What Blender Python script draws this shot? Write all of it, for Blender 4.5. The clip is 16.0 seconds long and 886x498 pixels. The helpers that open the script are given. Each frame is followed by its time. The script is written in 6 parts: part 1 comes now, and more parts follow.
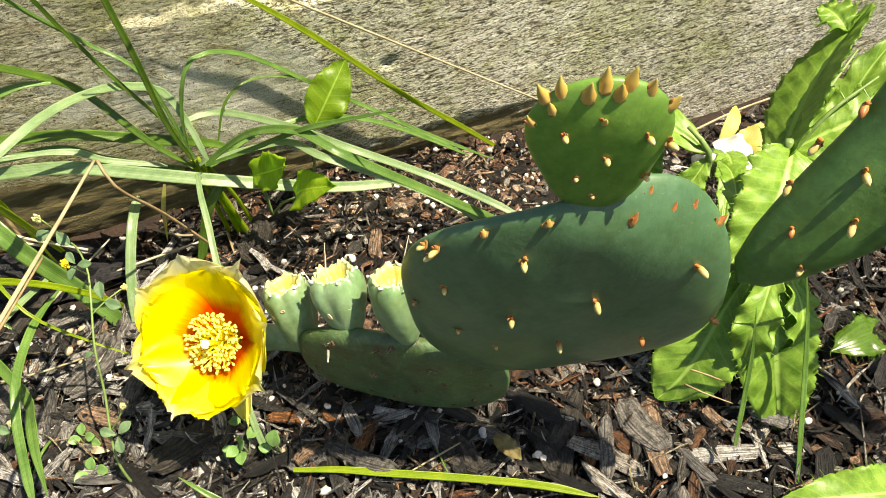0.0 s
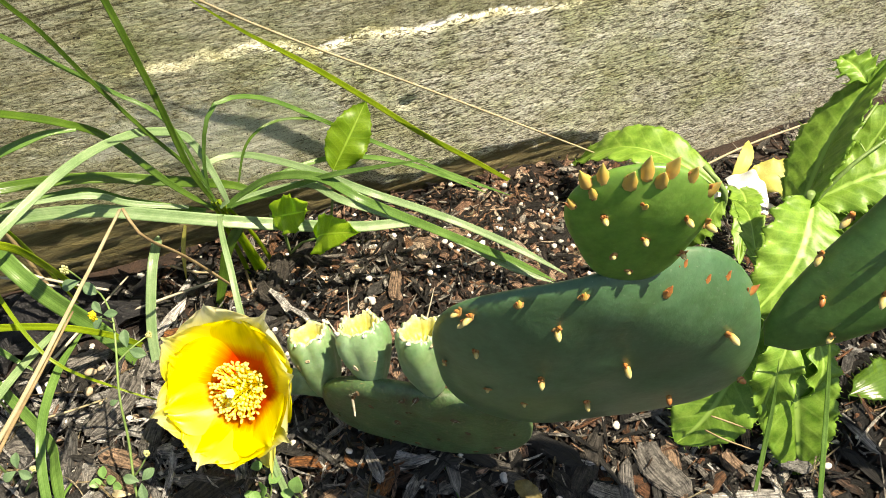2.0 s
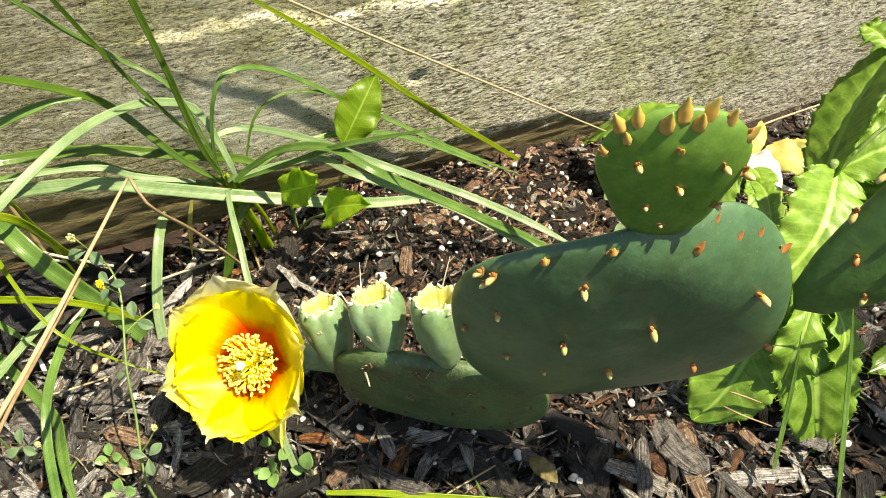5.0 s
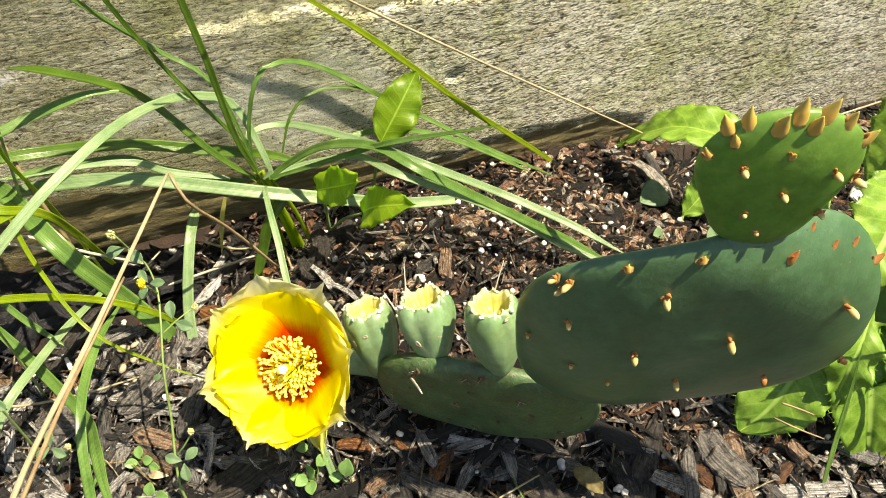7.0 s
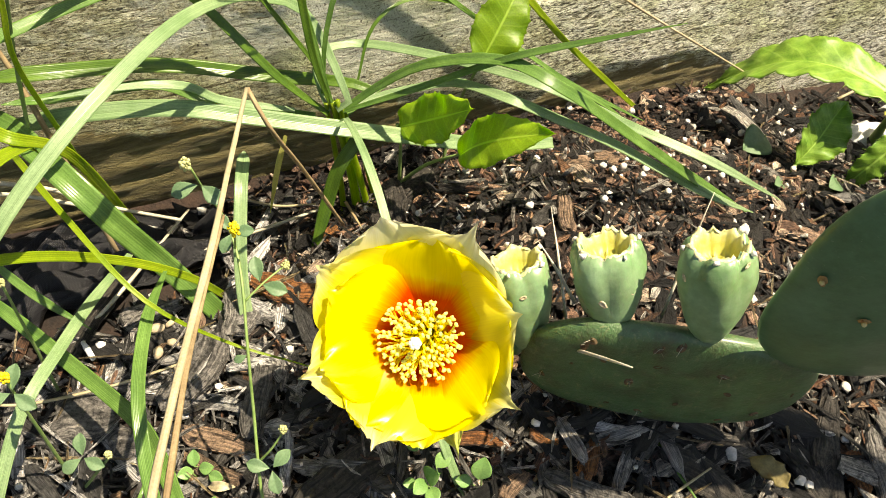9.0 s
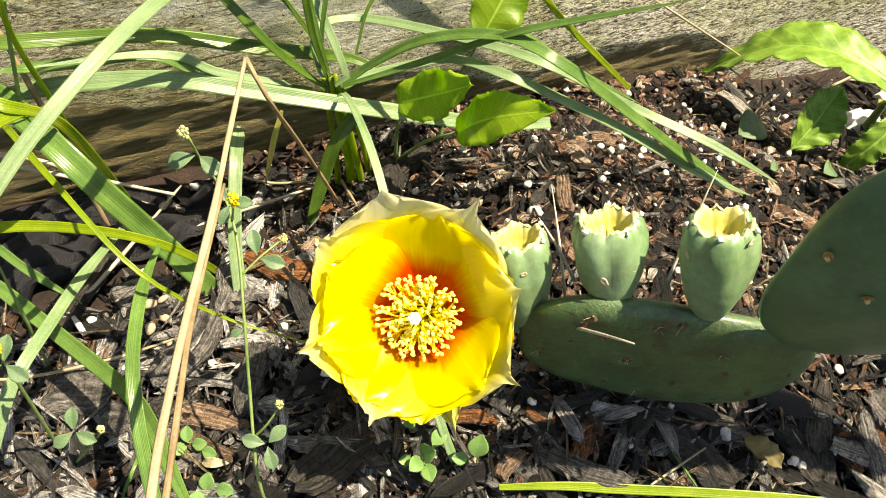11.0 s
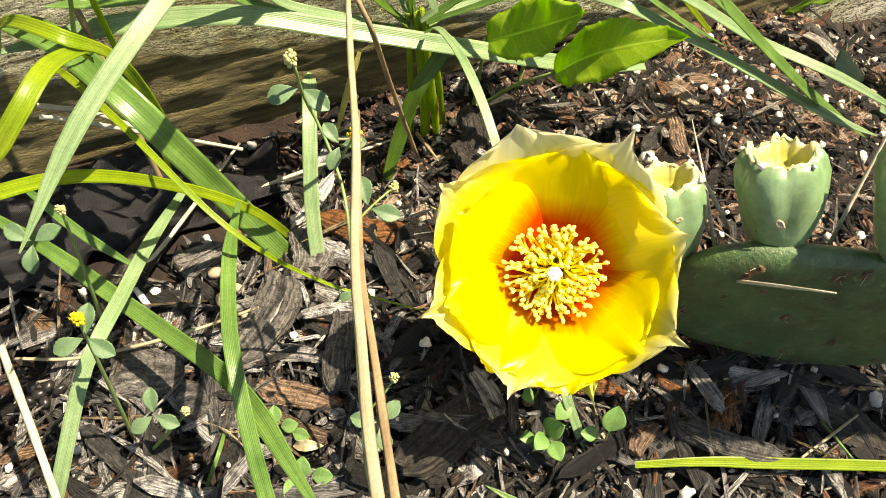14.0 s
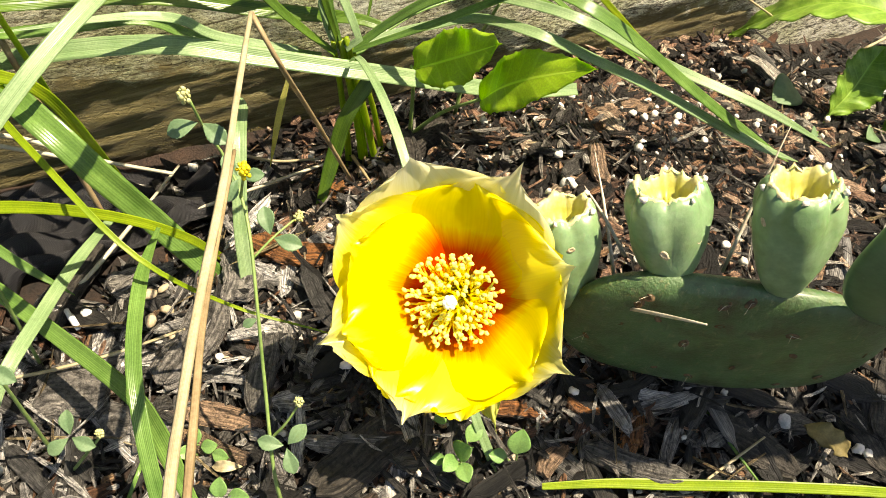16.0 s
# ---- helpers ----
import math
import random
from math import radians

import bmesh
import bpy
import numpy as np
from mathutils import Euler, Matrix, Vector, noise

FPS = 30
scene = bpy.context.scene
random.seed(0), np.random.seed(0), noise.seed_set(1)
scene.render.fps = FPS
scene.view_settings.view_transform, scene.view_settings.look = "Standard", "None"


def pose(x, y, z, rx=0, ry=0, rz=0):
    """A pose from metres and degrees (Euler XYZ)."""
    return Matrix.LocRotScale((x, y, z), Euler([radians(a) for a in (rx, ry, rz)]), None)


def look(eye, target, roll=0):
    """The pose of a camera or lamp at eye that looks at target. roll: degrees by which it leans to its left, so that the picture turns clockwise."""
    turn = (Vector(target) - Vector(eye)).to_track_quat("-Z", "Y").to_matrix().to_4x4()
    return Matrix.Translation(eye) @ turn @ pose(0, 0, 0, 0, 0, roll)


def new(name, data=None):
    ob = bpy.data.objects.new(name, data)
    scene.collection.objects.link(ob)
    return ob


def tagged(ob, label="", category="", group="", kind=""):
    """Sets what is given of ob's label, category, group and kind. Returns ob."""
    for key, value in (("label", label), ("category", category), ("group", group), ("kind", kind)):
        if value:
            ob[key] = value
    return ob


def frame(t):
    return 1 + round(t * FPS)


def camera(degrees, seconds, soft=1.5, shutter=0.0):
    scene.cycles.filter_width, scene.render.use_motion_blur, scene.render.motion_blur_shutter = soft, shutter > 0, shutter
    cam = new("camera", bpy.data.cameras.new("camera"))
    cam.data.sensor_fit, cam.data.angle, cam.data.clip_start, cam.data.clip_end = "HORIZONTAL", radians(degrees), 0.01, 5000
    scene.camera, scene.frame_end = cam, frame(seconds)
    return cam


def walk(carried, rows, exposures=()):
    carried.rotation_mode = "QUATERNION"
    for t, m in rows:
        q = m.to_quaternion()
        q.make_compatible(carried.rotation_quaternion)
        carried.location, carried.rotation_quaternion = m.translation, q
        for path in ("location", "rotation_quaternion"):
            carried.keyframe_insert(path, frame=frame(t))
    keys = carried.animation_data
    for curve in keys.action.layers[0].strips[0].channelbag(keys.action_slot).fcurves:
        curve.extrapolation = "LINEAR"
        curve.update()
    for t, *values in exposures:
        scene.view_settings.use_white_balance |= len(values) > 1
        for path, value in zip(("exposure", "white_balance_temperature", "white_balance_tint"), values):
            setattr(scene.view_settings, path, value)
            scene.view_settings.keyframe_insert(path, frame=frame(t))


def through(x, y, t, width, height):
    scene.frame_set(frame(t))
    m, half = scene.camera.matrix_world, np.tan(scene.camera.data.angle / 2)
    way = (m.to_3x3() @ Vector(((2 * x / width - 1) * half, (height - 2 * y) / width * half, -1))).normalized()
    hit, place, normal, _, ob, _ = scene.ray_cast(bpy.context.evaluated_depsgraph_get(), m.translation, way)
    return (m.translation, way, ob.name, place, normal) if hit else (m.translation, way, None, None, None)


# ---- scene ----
cam = camera(62.0, 16.0, soft=0.9)
PATH = [
    (0, 0.0717, -0.0204, 0.4087, 35.71, 2.87, -19.23),
    (0.5, 0.0593, -0.0150, 0.4124, 35.67, 3.00, -19.36),
    (1, 0.0594, -0.0050, 0.4149, 35.91, 2.96, -19.13),
    (1.5, 0.0611, -0.0043, 0.4256, 36.18, 2.94, -19.16),
    (2, 0.0659, -0.0020, 0.4239, 36.37, 2.81, -19.18),
    (2.5, 0.0687, -0.0004, 0.4227, 36.44, 2.91, -19.28),
    (3, 0.0732, -0.0017, 0.4219, 36.53, 2.84, -19.46),
    (3.5, 0.0705, -0.0017, 0.4177, 36.05, 3.07, -19.53),
    (4, 0.0612, -0.0044, 0.4171, 36.02, 3.01, -19.44),
    (4.2, 0.0608, -0.0056, 0.4157, 35.94, 2.93, -19.50),
    (6.3, 0.0454, 0.0010, 0.4044, 36.77, 2.00, -18.39),
    (6.5, 0.0463, 0.0065, 0.4054, 36.55, 1.77, -18.51),
    (7, 0.0338, 0.0107, 0.4022, 36.17, 2.01, -18.50),
    (7.5, 0.0148, 0.0197, 0.3918, 36.18, 2.17, -18.34),
    (8, -0.0061, 0.0446, 0.3645, 36.03, 1.91, -18.73),
    (8.5, -0.0257, 0.0596, 0.3384, 35.47, 0.77, -19.66),
    (9, -0.0407, 0.0725, 0.3240, 35.35, -1.24, -21.85),
    (9.2, -0.0407, 0.0744, 0.3176, 36.06, -1.85, -21.83),
    (11.3, -0.0495, 0.0719, 0.3193, 33.62, -2.85, -21.91),
    (11.5, -0.0540, 0.0718, 0.3165, 33.20, -3.13, -22.04),
    (12, -0.0788, 0.0812, 0.2952, 33.04, -2.90, -21.99),
    (12.5, -0.0725, 0.0954, 0.2876, 33.30, -2.59, -22.39),
    (13, -0.0697, 0.1055, 0.2667, 32.89, -2.53, -22.91),
    (13.5, -0.0774, 0.1052, 0.2715, 32.54, -2.01, -23.09),
    (14, -0.0819, 0.0999, 0.2813, 32.85, -1.83, -23.12),
    (14.5, -0.0754, 0.0986, 0.2851, 32.96, -1.96, -23.13),
    (15, -0.0724, 0.0954, 0.2852, 33.05, -2.02, -23.13),
    (15.5, -0.0620, 0.0935, 0.2959, 33.43, -2.08, -23.09),
    (16, -0.0526, 0.0896, 0.2918, 33.44, -2.14, -23.14),
]
walk(cam, [(t, pose(x, y, z, rx, ry, rz)) for t, x, y, z, rx, ry, rz in PATH], [(0, 1.12, 7650, 9), (5, 1.12, 7700, 9), (9, 1.18, 7800, 10), (11.5, 1.23, 7900, 11), (16, 1.23, 7900, 11)])

# ---- light ----
SUN = Vector((0.41, -0.13, 0.90)).normalized()
world = bpy.data.worlds.new("sky")
scene.world = world
world.use_nodes = True
wn = world.node_tree.nodes
sky = wn.new("ShaderNodeTexSky")
sky.sky_type = "NISHITA"
sky.sun_disc = False
sky.sun_elevation = math.asin(SUN.z)
sky.sun_rotation = math.atan2(SUN.x, SUN.y)
wn["Background"].inputs["Strength"].default_value = 0.07
world.node_tree.links.new(sky.outputs["Color"], wn["Background"].inputs["Color"])
sun_data = bpy.data.lights.new("sun", "SUN")
sun_data.energy, sun_data.angle, sun_data.color = 5.0, radians(0.55), (1.0, 0.93, 0.80)
sun = new("sun", sun_data)
sun.matrix_world = look(SUN * 4, (0, 0, 0))


# ---- materials ----
def nodes_of(name):
    m = bpy.data.materials.new(name)
    m.use_nodes = True
    t = m.node_tree
    return m, t, t.nodes["Principled BSDF"], t.nodes["Material Output"]


def ramp(t, source, stops):
    r = t.nodes.new("ShaderNodeValToRGB")
    els = r.color_ramp.elements
    while len(els) < len(stops):
        els.new(0.5)
    for e, (p, c) in zip(els, stops):
        e.position, e.color = p, (*c, 1)
    t.links.new(source, r.inputs["Fac"])
    return r.outputs["Color"]


def noise_of(t, scale, detail=4.0, rough=0.55, stretch=(1, 1, 1), distort=0.0):
    co, mp, nz = (t.nodes.new("ShaderNode" + k) for k in ("TexCoord", "Mapping", "TexNoise"))
    mp.inputs["Scale"].default_value = stretch
    nz.inputs["Scale"].default_value, nz.inputs["Detail"].default_value = scale, detail
    nz.inputs["Roughness"].default_value, nz.inputs["Distortion"].default_value = rough, distort
    t.links.new(co.outputs["Object"], mp.inputs["Vector"])
    t.links.new(mp.outputs["Vector"], nz.inputs["Vector"])
    return nz.outputs["Fac"]


def mixed(t, kind, fac, a, b):
    m = t.nodes.new("ShaderNodeMix")
    m.data_type, m.blend_type = "RGBA", kind
    for slot, value in ((0, fac), (6, a), (7, b)):
        if isinstance(value, bpy.types.NodeSocket):
            t.links.new(value, m.inputs[slot])
        elif slot:
            m.inputs[slot].default_value = (*value, 1)
        else:
            m.inputs[slot].default_value = value
    return m.outputs[2]


def math_of(t, kind, a, b):
    m = t.nodes.new("ShaderNodeMath")
    m.operation = kind
    for i, value in enumerate((a, b)):
        if isinstance(value, bpy.types.NodeSocket):
            t.links.new(value, m.inputs[i])
        else:
            m.inputs[i].default_value = value
    return m.outputs[0]


def bumped(t, shader, height, strength, distance):
    b = t.nodes.new("ShaderNodeBump")
    b.inputs["Strength"].default_value, b.inputs["Distance"].default_value = strength, distance
    t.links.new(height, b.inputs["Height"])
    t.links.new(b.outputs["Normal"], shader.inputs["Normal"])
    return b.outputs["Normal"]


def attribute(t, name):
    a = t.nodes.new("ShaderNodeAttribute")
    a.attribute_name = name
    return a.outputs["Fac"]


def random_island(t):
    return t.nodes.new("ShaderNodeNewGeometry").outputs["Random Per Island"]


def skin(name, dark, light, scale=60, rough=0.45, bump=0.15, fine=900, island=False):
    """A plain natural surface: two tones at a coarse scale, fine grain over it."""
    m, t, p, _ = nodes_of(name)
    c = ramp(t, noise_of(t, scale), [(0.3, dark), (0.7, light)])
    g = noise_of(t, fine, 3)
    c = mixed(t, "MULTIPLY", 0.45, c, ramp(t, g, [(0.3, (0.6, 0.6, 0.6)), (0.7, (1.15, 1.15, 1.15))]))
    if island:
        c = mixed(t, "MULTIPLY", 0.8, c, ramp(t, random_island(t), [(0, (0.6, 0.62, 0.6)), (1, (1.25, 1.2, 1.2))]))
    t.links.new(c, p.inputs["Base Color"])
    p.inputs["Roughness"].default_value = rough
    bumped(t, p, g, bump, 0.0005)
    return m


def leafy(name, dark, light, see=0.35, rough=0.4, rib=0, scale=70, through=None, veins=0):
    """A thin leaf: part of the light passes through it. rib: number of long ribs across its width (from its UV map)."""
    m, t, p, out = nodes_of(name)
    c = ramp(t, noise_of(t, scale, 5), [(0.3, dark), (0.72, light)])
    c = mixed(t, "MULTIPLY", 0.5, c, ramp(t, noise_of(t, 1400, 2), [(0.3, (0.65, 0.68, 0.6)), (0.7, (1.2, 1.2, 1.2))]))
    uv = t.nodes.new("ShaderNodeUVMap")
    sep = t.nodes.new("ShaderNodeSeparateXYZ")
    t.links.new(uv.outputs["UV"], sep.inputs[0])
    height = noise_of(t, 500, 3)
    if rib:
        w = math_of(t, "SINE", math_of(t, "MULTIPLY", sep.outputs["Y"], rib * 6.283), 0)
        mp = t.nodes.new("ShaderNodeMapping")
        mp.inputs["Scale"].default_value = (1.6, 34, 1)
        streak = t.nodes.new("ShaderNodeTexNoise")
        streak.inputs["Scale"].default_value, streak.inputs["Detail"].default_value = 1.0, 3
        t.links.new(uv.outputs["UV"], mp.inputs["Vector"])
        t.links.new(mp.outputs["Vector"], streak.inputs["Vector"])
        c = mixed(t, "MULTIPLY", 0.8, c, ramp(t, streak.outputs["Fac"], [(0.3, (0.55, 0.6, 0.5)), (0.5, (0.95, 0.97, 0.92)), (0.7, (1.35, 1.3, 1.35))]))
        c = mixed(t, "MIX", math_of(t, "MULTIPLY", math_of(t, "ADD", w, 1.0), 0.04), c, [min(1, v * 1.6) for v in light])
        height = math_of(t, "ADD", height, math_of(t, "MULTIPLY", w, 0.25))
    if veins:
        half = math_of(t, "ABSOLUTE", math_of(t, "SUBTRACT", math_of(t, "FRACT", math_of(t, "MULTIPLY", sep.outputs["Y"], 2.0), 0.0), 0.444), 0.0)
        mid = ramp(t, half, [(0.012, (1, 1, 1)), (0.035, (0, 0, 0))])
        net = math_of(t, "SINE", math_of(t, "MULTIPLY", math_of(t, "SUBTRACT", sep.outputs["X"], math_of(t, "MULTIPLY", half, 0.32)), veins * 6.283), 0.0)
        line = ramp(t, net, [(0.80, (0, 0, 0)), (1.0, (0.25, 0.25, 0.25))])
        c = mixed(t, "MIX", mixed(t, "LIGHTEN", 1.0, mid, line), c, [min(1, v * 1.25 + 0.04) for v in light])
        height = math_of(t, "SUBTRACT", height, math_of(t, "MULTIPLY", net, 0.35))
    t.links.new(c, p.inputs["Base Color"])
    p.inputs["Roughness"].default_value = rough
    normal = bumped(t, p, height, 0.25, 0.0004)
    tr = t.nodes.new("ShaderNodeBsdfTranslucent")
    tint = mixed(t, "MULTIPLY", 1.0, c, through or (1.5, 1.7, 0.6))
    t.links.new(tint, tr.inputs["Color"])
    t.links.new(normal, tr.inputs["Normal"])
    mx = t.nodes.new("ShaderNodeMixShader")
    mx.inputs[0].default_value = see
    t.links.new(p.outputs[0], mx.inputs[1])
    t.links.new(tr.outputs[0], mx.inputs[2])
    t.links.new(mx.outputs[0], out.inputs["Surface"])
    return m


def soil_material():
    m, t, p, _ = nodes_of("soil")
    c = ramp(t, noise_of(t, 40, 6), [(0.3, (0.012, 0.009, 0.007)), (0.7, (0.05, 0.03, 0.02))])
    g = noise_of(t, 420, 6, 0.7)
    c = mixed(t, "MULTIPLY", 0.7, c, ramp(t, g, [(0.3, (0.3, 0.3, 0.3)), (0.75, (1.7, 1.5, 1.4))]))
    t.links.new(c, p.inputs["Base Color"])
    p.inputs["Roughness"].default_value = 0.9
    bumped(t, p, g, 1.0, 0.003)
    return m


def bark_material(name, stops, single=False):
    """Shredded bark: each piece takes one of the tones, with grain along it."""
    m, t, p, _ = nodes_of(name)
    r = t.nodes.new("ShaderNodeObjectInfo").outputs["Random"] if single else random_island(t)
    base = ramp(t, r, stops)
    uv = t.nodes.new("ShaderNodeUVMap")
    mp = t.nodes.new("ShaderNodeMapping")
    mp.inputs["Scale"].default_value = (1.4, 22, 1)
    nz = t.nodes.new("ShaderNodeTexNoise")
    nz.noise_dimensions = "4D"
    nz.inputs["Scale"].default_value, nz.inputs["Detail"].default_value = 2.2, 5
    t.links.new(uv.outputs["UV"], mp.inputs["Vector"])
    t.links.new(mp.outputs["Vector"], nz.inputs["Vector"])
    t.links.new(math_of(t, "MULTIPLY", r, 90.0), nz.inputs["W"])
    grain = nz.outputs["Fac"]
    c = mixed(t, "MULTIPLY", 0.9, base, ramp(t, grain, [(0.34, (0.10, 0.095, 0.09)), (0.5, (0.75, 0.74, 0.72)), (0.62, (1.35, 1.33, 1.28)), (0.76, (2.3, 2.2, 2.05))]))
    crumble = noise_of(t, 380, 5, 0.75)
    c = mixed(t, "MULTIPLY", 0.75, c, ramp(t, crumble, [(0.38, (0.10, 0.095, 0.09)), (0.50, (0.9, 0.9, 0.9)), (0.68, (1.5, 1.47, 1.42))]))
    t.links.new(c, p.inputs["Base Color"])
    p.inputs["Roughness"].default_value = 0.56
    bumped(t, p, math_of(t, "ADD", math_of(t, "MULTIPLY", grain, 1.2), math_of(t, "MULTIPLY", crumble, 1.6)), 1.0, 0.0030)
    return m


def timber_material():
    """Weathered timber under worn pale paint: short dark fissures along the grain, gritty specks, algae; bare
    golden-brown wood along its foot; some shade and sunlight put into the colour.
    """
    m, t, p, _ = nodes_of("weathered_timber")
    big = noise_of(t, 12, 5, 0.6)
    fissure = noise_of(t, 720, 4, 0.65, (0.22, 0.8, 1), distort=0.9)
    flake = noise_of(t, 700, 4, 0.65, (0.45, 0.8, 1), distort=0.6)
    grit = noise_of(t, 1300, 2, 0.6)
    grain = noise_of(t, 420, 4, 0.6, (0.03, 0.8, 1), distort=0.3)
    patch = noise_of(t, 62, 6, 0.72, (0.5, 0.8, 1), distort=0.7)
    lit_coat = math_of(t, "ADD", attribute(t, "lit_coat"), math_of(t, "MULTIPLY", math_of(t, "SUBTRACT", noise_of(t, 48, 7, 0.75), 0.5), 1.0))
    lit_coat = ramp(t, lit_coat, [(0.25, (0, 0, 0)), (0.75, (1, 1, 1))])
    # Grey patch with softened fissures: shade lying on the board, put into its colour.
    shade_film = math_of(t, "ADD", attribute(t, "shade_film"), math_of(t, "MULTIPLY", math_of(t, "SUBTRACT", noise_of(t, 70, 6, 0.7, distort=0.5), 0.5), 1.5))
    shade_film = ramp(t, shade_film, [(0.42, (0, 0, 0)), (0.66, (1, 1, 1))])
    bare = ramp(t, big, [(0.3, (0.42, 0.41, 0.30)), (0.5, (0.55, 0.54, 0.42)), (0.72, (0.66, 0.65, 0.54))])
    white = ramp(t, big, [(0.3, (0.80, 0.79, 0.68)), (0.5, (0.87, 0.86, 0.78)), (0.72, (0.92, 0.91, 0.85))])
    paint = mixed(t, "MIX", lit_coat, bare, white)
    paint = mixed(t, "MIX", math_of(t, "MULTIPLY", shade_film, 0.65), paint, (0.68, 0.70, 0.64))
    worn = math_of(t, "SUBTRACT", 1.0, math_of(t, "MULTIPLY", shade_film, 0.7))
    paint = mixed(t, "MULTIPLY", worn, paint, ramp(t, patch, [(0.34, (0.70, 0.66, 0.50)), (0.45, (0.96, 0.95, 0.90)), (0.58, (1.10, 1.10, 1.09))]))
    paint = mixed(t, "MULTIPLY", math_of(t, "MULTIPLY", math_of(t, "ADD", math_of(t, "MULTIPLY", lit_coat, 0.5), 0.42), worn), paint, ramp(t, fissure, [(0.39, (0.05, 0.045, 0.025)), (0.445, (0.34, 0.32, 0.24)), (0.48, (1.0, 1.0, 1.0)), (0.60, (1.22, 1.22, 1.22))]))
    paint = mixed(t, "MULTIPLY", math_of(t, "MULTIPLY", 0.9, worn), paint, ramp(t, flake, [(0.38, (0.22, 0.20, 0.13)), (0.46, (0.84, 0.83, 0.77)), (0.58, (1.06, 1.06, 1.05))]))
    paint = mixed(t, "MULTIPLY", 0.7, paint, ramp(t, grit, [(0.36, (0.25, 0.23, 0.15)), (0.44, (1, 1, 1)), (0.66, (1.1, 1.1, 1.1))]))
    lines = ramp(t, grain, [(0.33, (0.22, 0.19, 0.12)), (0.39, (1, 1, 1)), (0.6, (1.06, 1.06, 1.05))])
    paint = mixed(t, "MULTIPLY", math_of(t, "SUBTRACT", 0.9, math_of(t, "MULTIPLY", lit_coat, 0.75)), paint, lines)
    pits = ramp(t, noise_of(t, 330, 2, 0.5), [(0.285, (0.06, 0.05, 0.03)), (0.305, (1, 1, 1))])
    paint = mixed(t, "MULTIPLY", 0.9, paint, pits)
    stain = ramp(t, noise_of(t, 17, 6, 0.68), [(0.42, (1, 1, 0.98)), (0.66, (0.60, 0.66, 0.36))])
    paint = mixed(t, "MULTIPLY", 0.75, paint, stain)
    # Pale crumbs; along the ledge their colour also carries the sunlit highlight.
    lit_crumb = math_of(t, "ADD", attribute(t, "lit_crumb"), math_of(t, "MULTIPLY", math_of(t, "SUBTRACT", noise_of(t, 420, 5, 0.7), 0.5), 1.5))
    paint = mixed(t, "MIX", ramp(t, lit_crumb, [(0.52, (0, 0, 0)), (0.62, (1, 1, 1))]), paint, (0.86, 0.845, 0.80))
    # Bare brown wood, its tone lowered to hold the shade there.
    brown = ramp(t, noise_of(t, 170, 6, 0.74, (0.12, 1, 1), distort=0.4), [(0.32, (0.07, 0.053, 0.016)), (0.45, (0.16, 0.128, 0.045)), (0.57, (0.26, 0.215, 0.09)), (0.70, (0.46, 0.40, 0.22))])
    foot = math_of(t, "ADD", attribute(t, "foot"), math_of(t, "MULTIPLY", math_of(t, "SUBTRACT", noise_of(t, 60, 7, 0.7), 0.5), 1.9))
    c = mixed(t, "MIX", ramp(t, foot, [(0.45, (0, 0, 0)), (0.72, (0.95, 0.95, 0.95))]), paint, brown)
    t.links.new(c, p.inputs["Base Color"])
    p.inputs["Roughness"].default_value = 0.82
    rel = math_of(t, "ADD", math_of(t, "MULTIPLY", math_of(t, "ADD", fissure, math_of(t, "MULTIPLY", flake, 0.8)), worn), math_of(t, "ADD", math_of(t, "MULTIPLY", patch, 1.2), math_of(t, "ADD", math_of(t, "MULTIPLY", grit, 0.4), math_of(t, "MULTIPLY", grain, 0.4))))
    bumped(t, p, rel, 1.0, 0.0017)
    return m


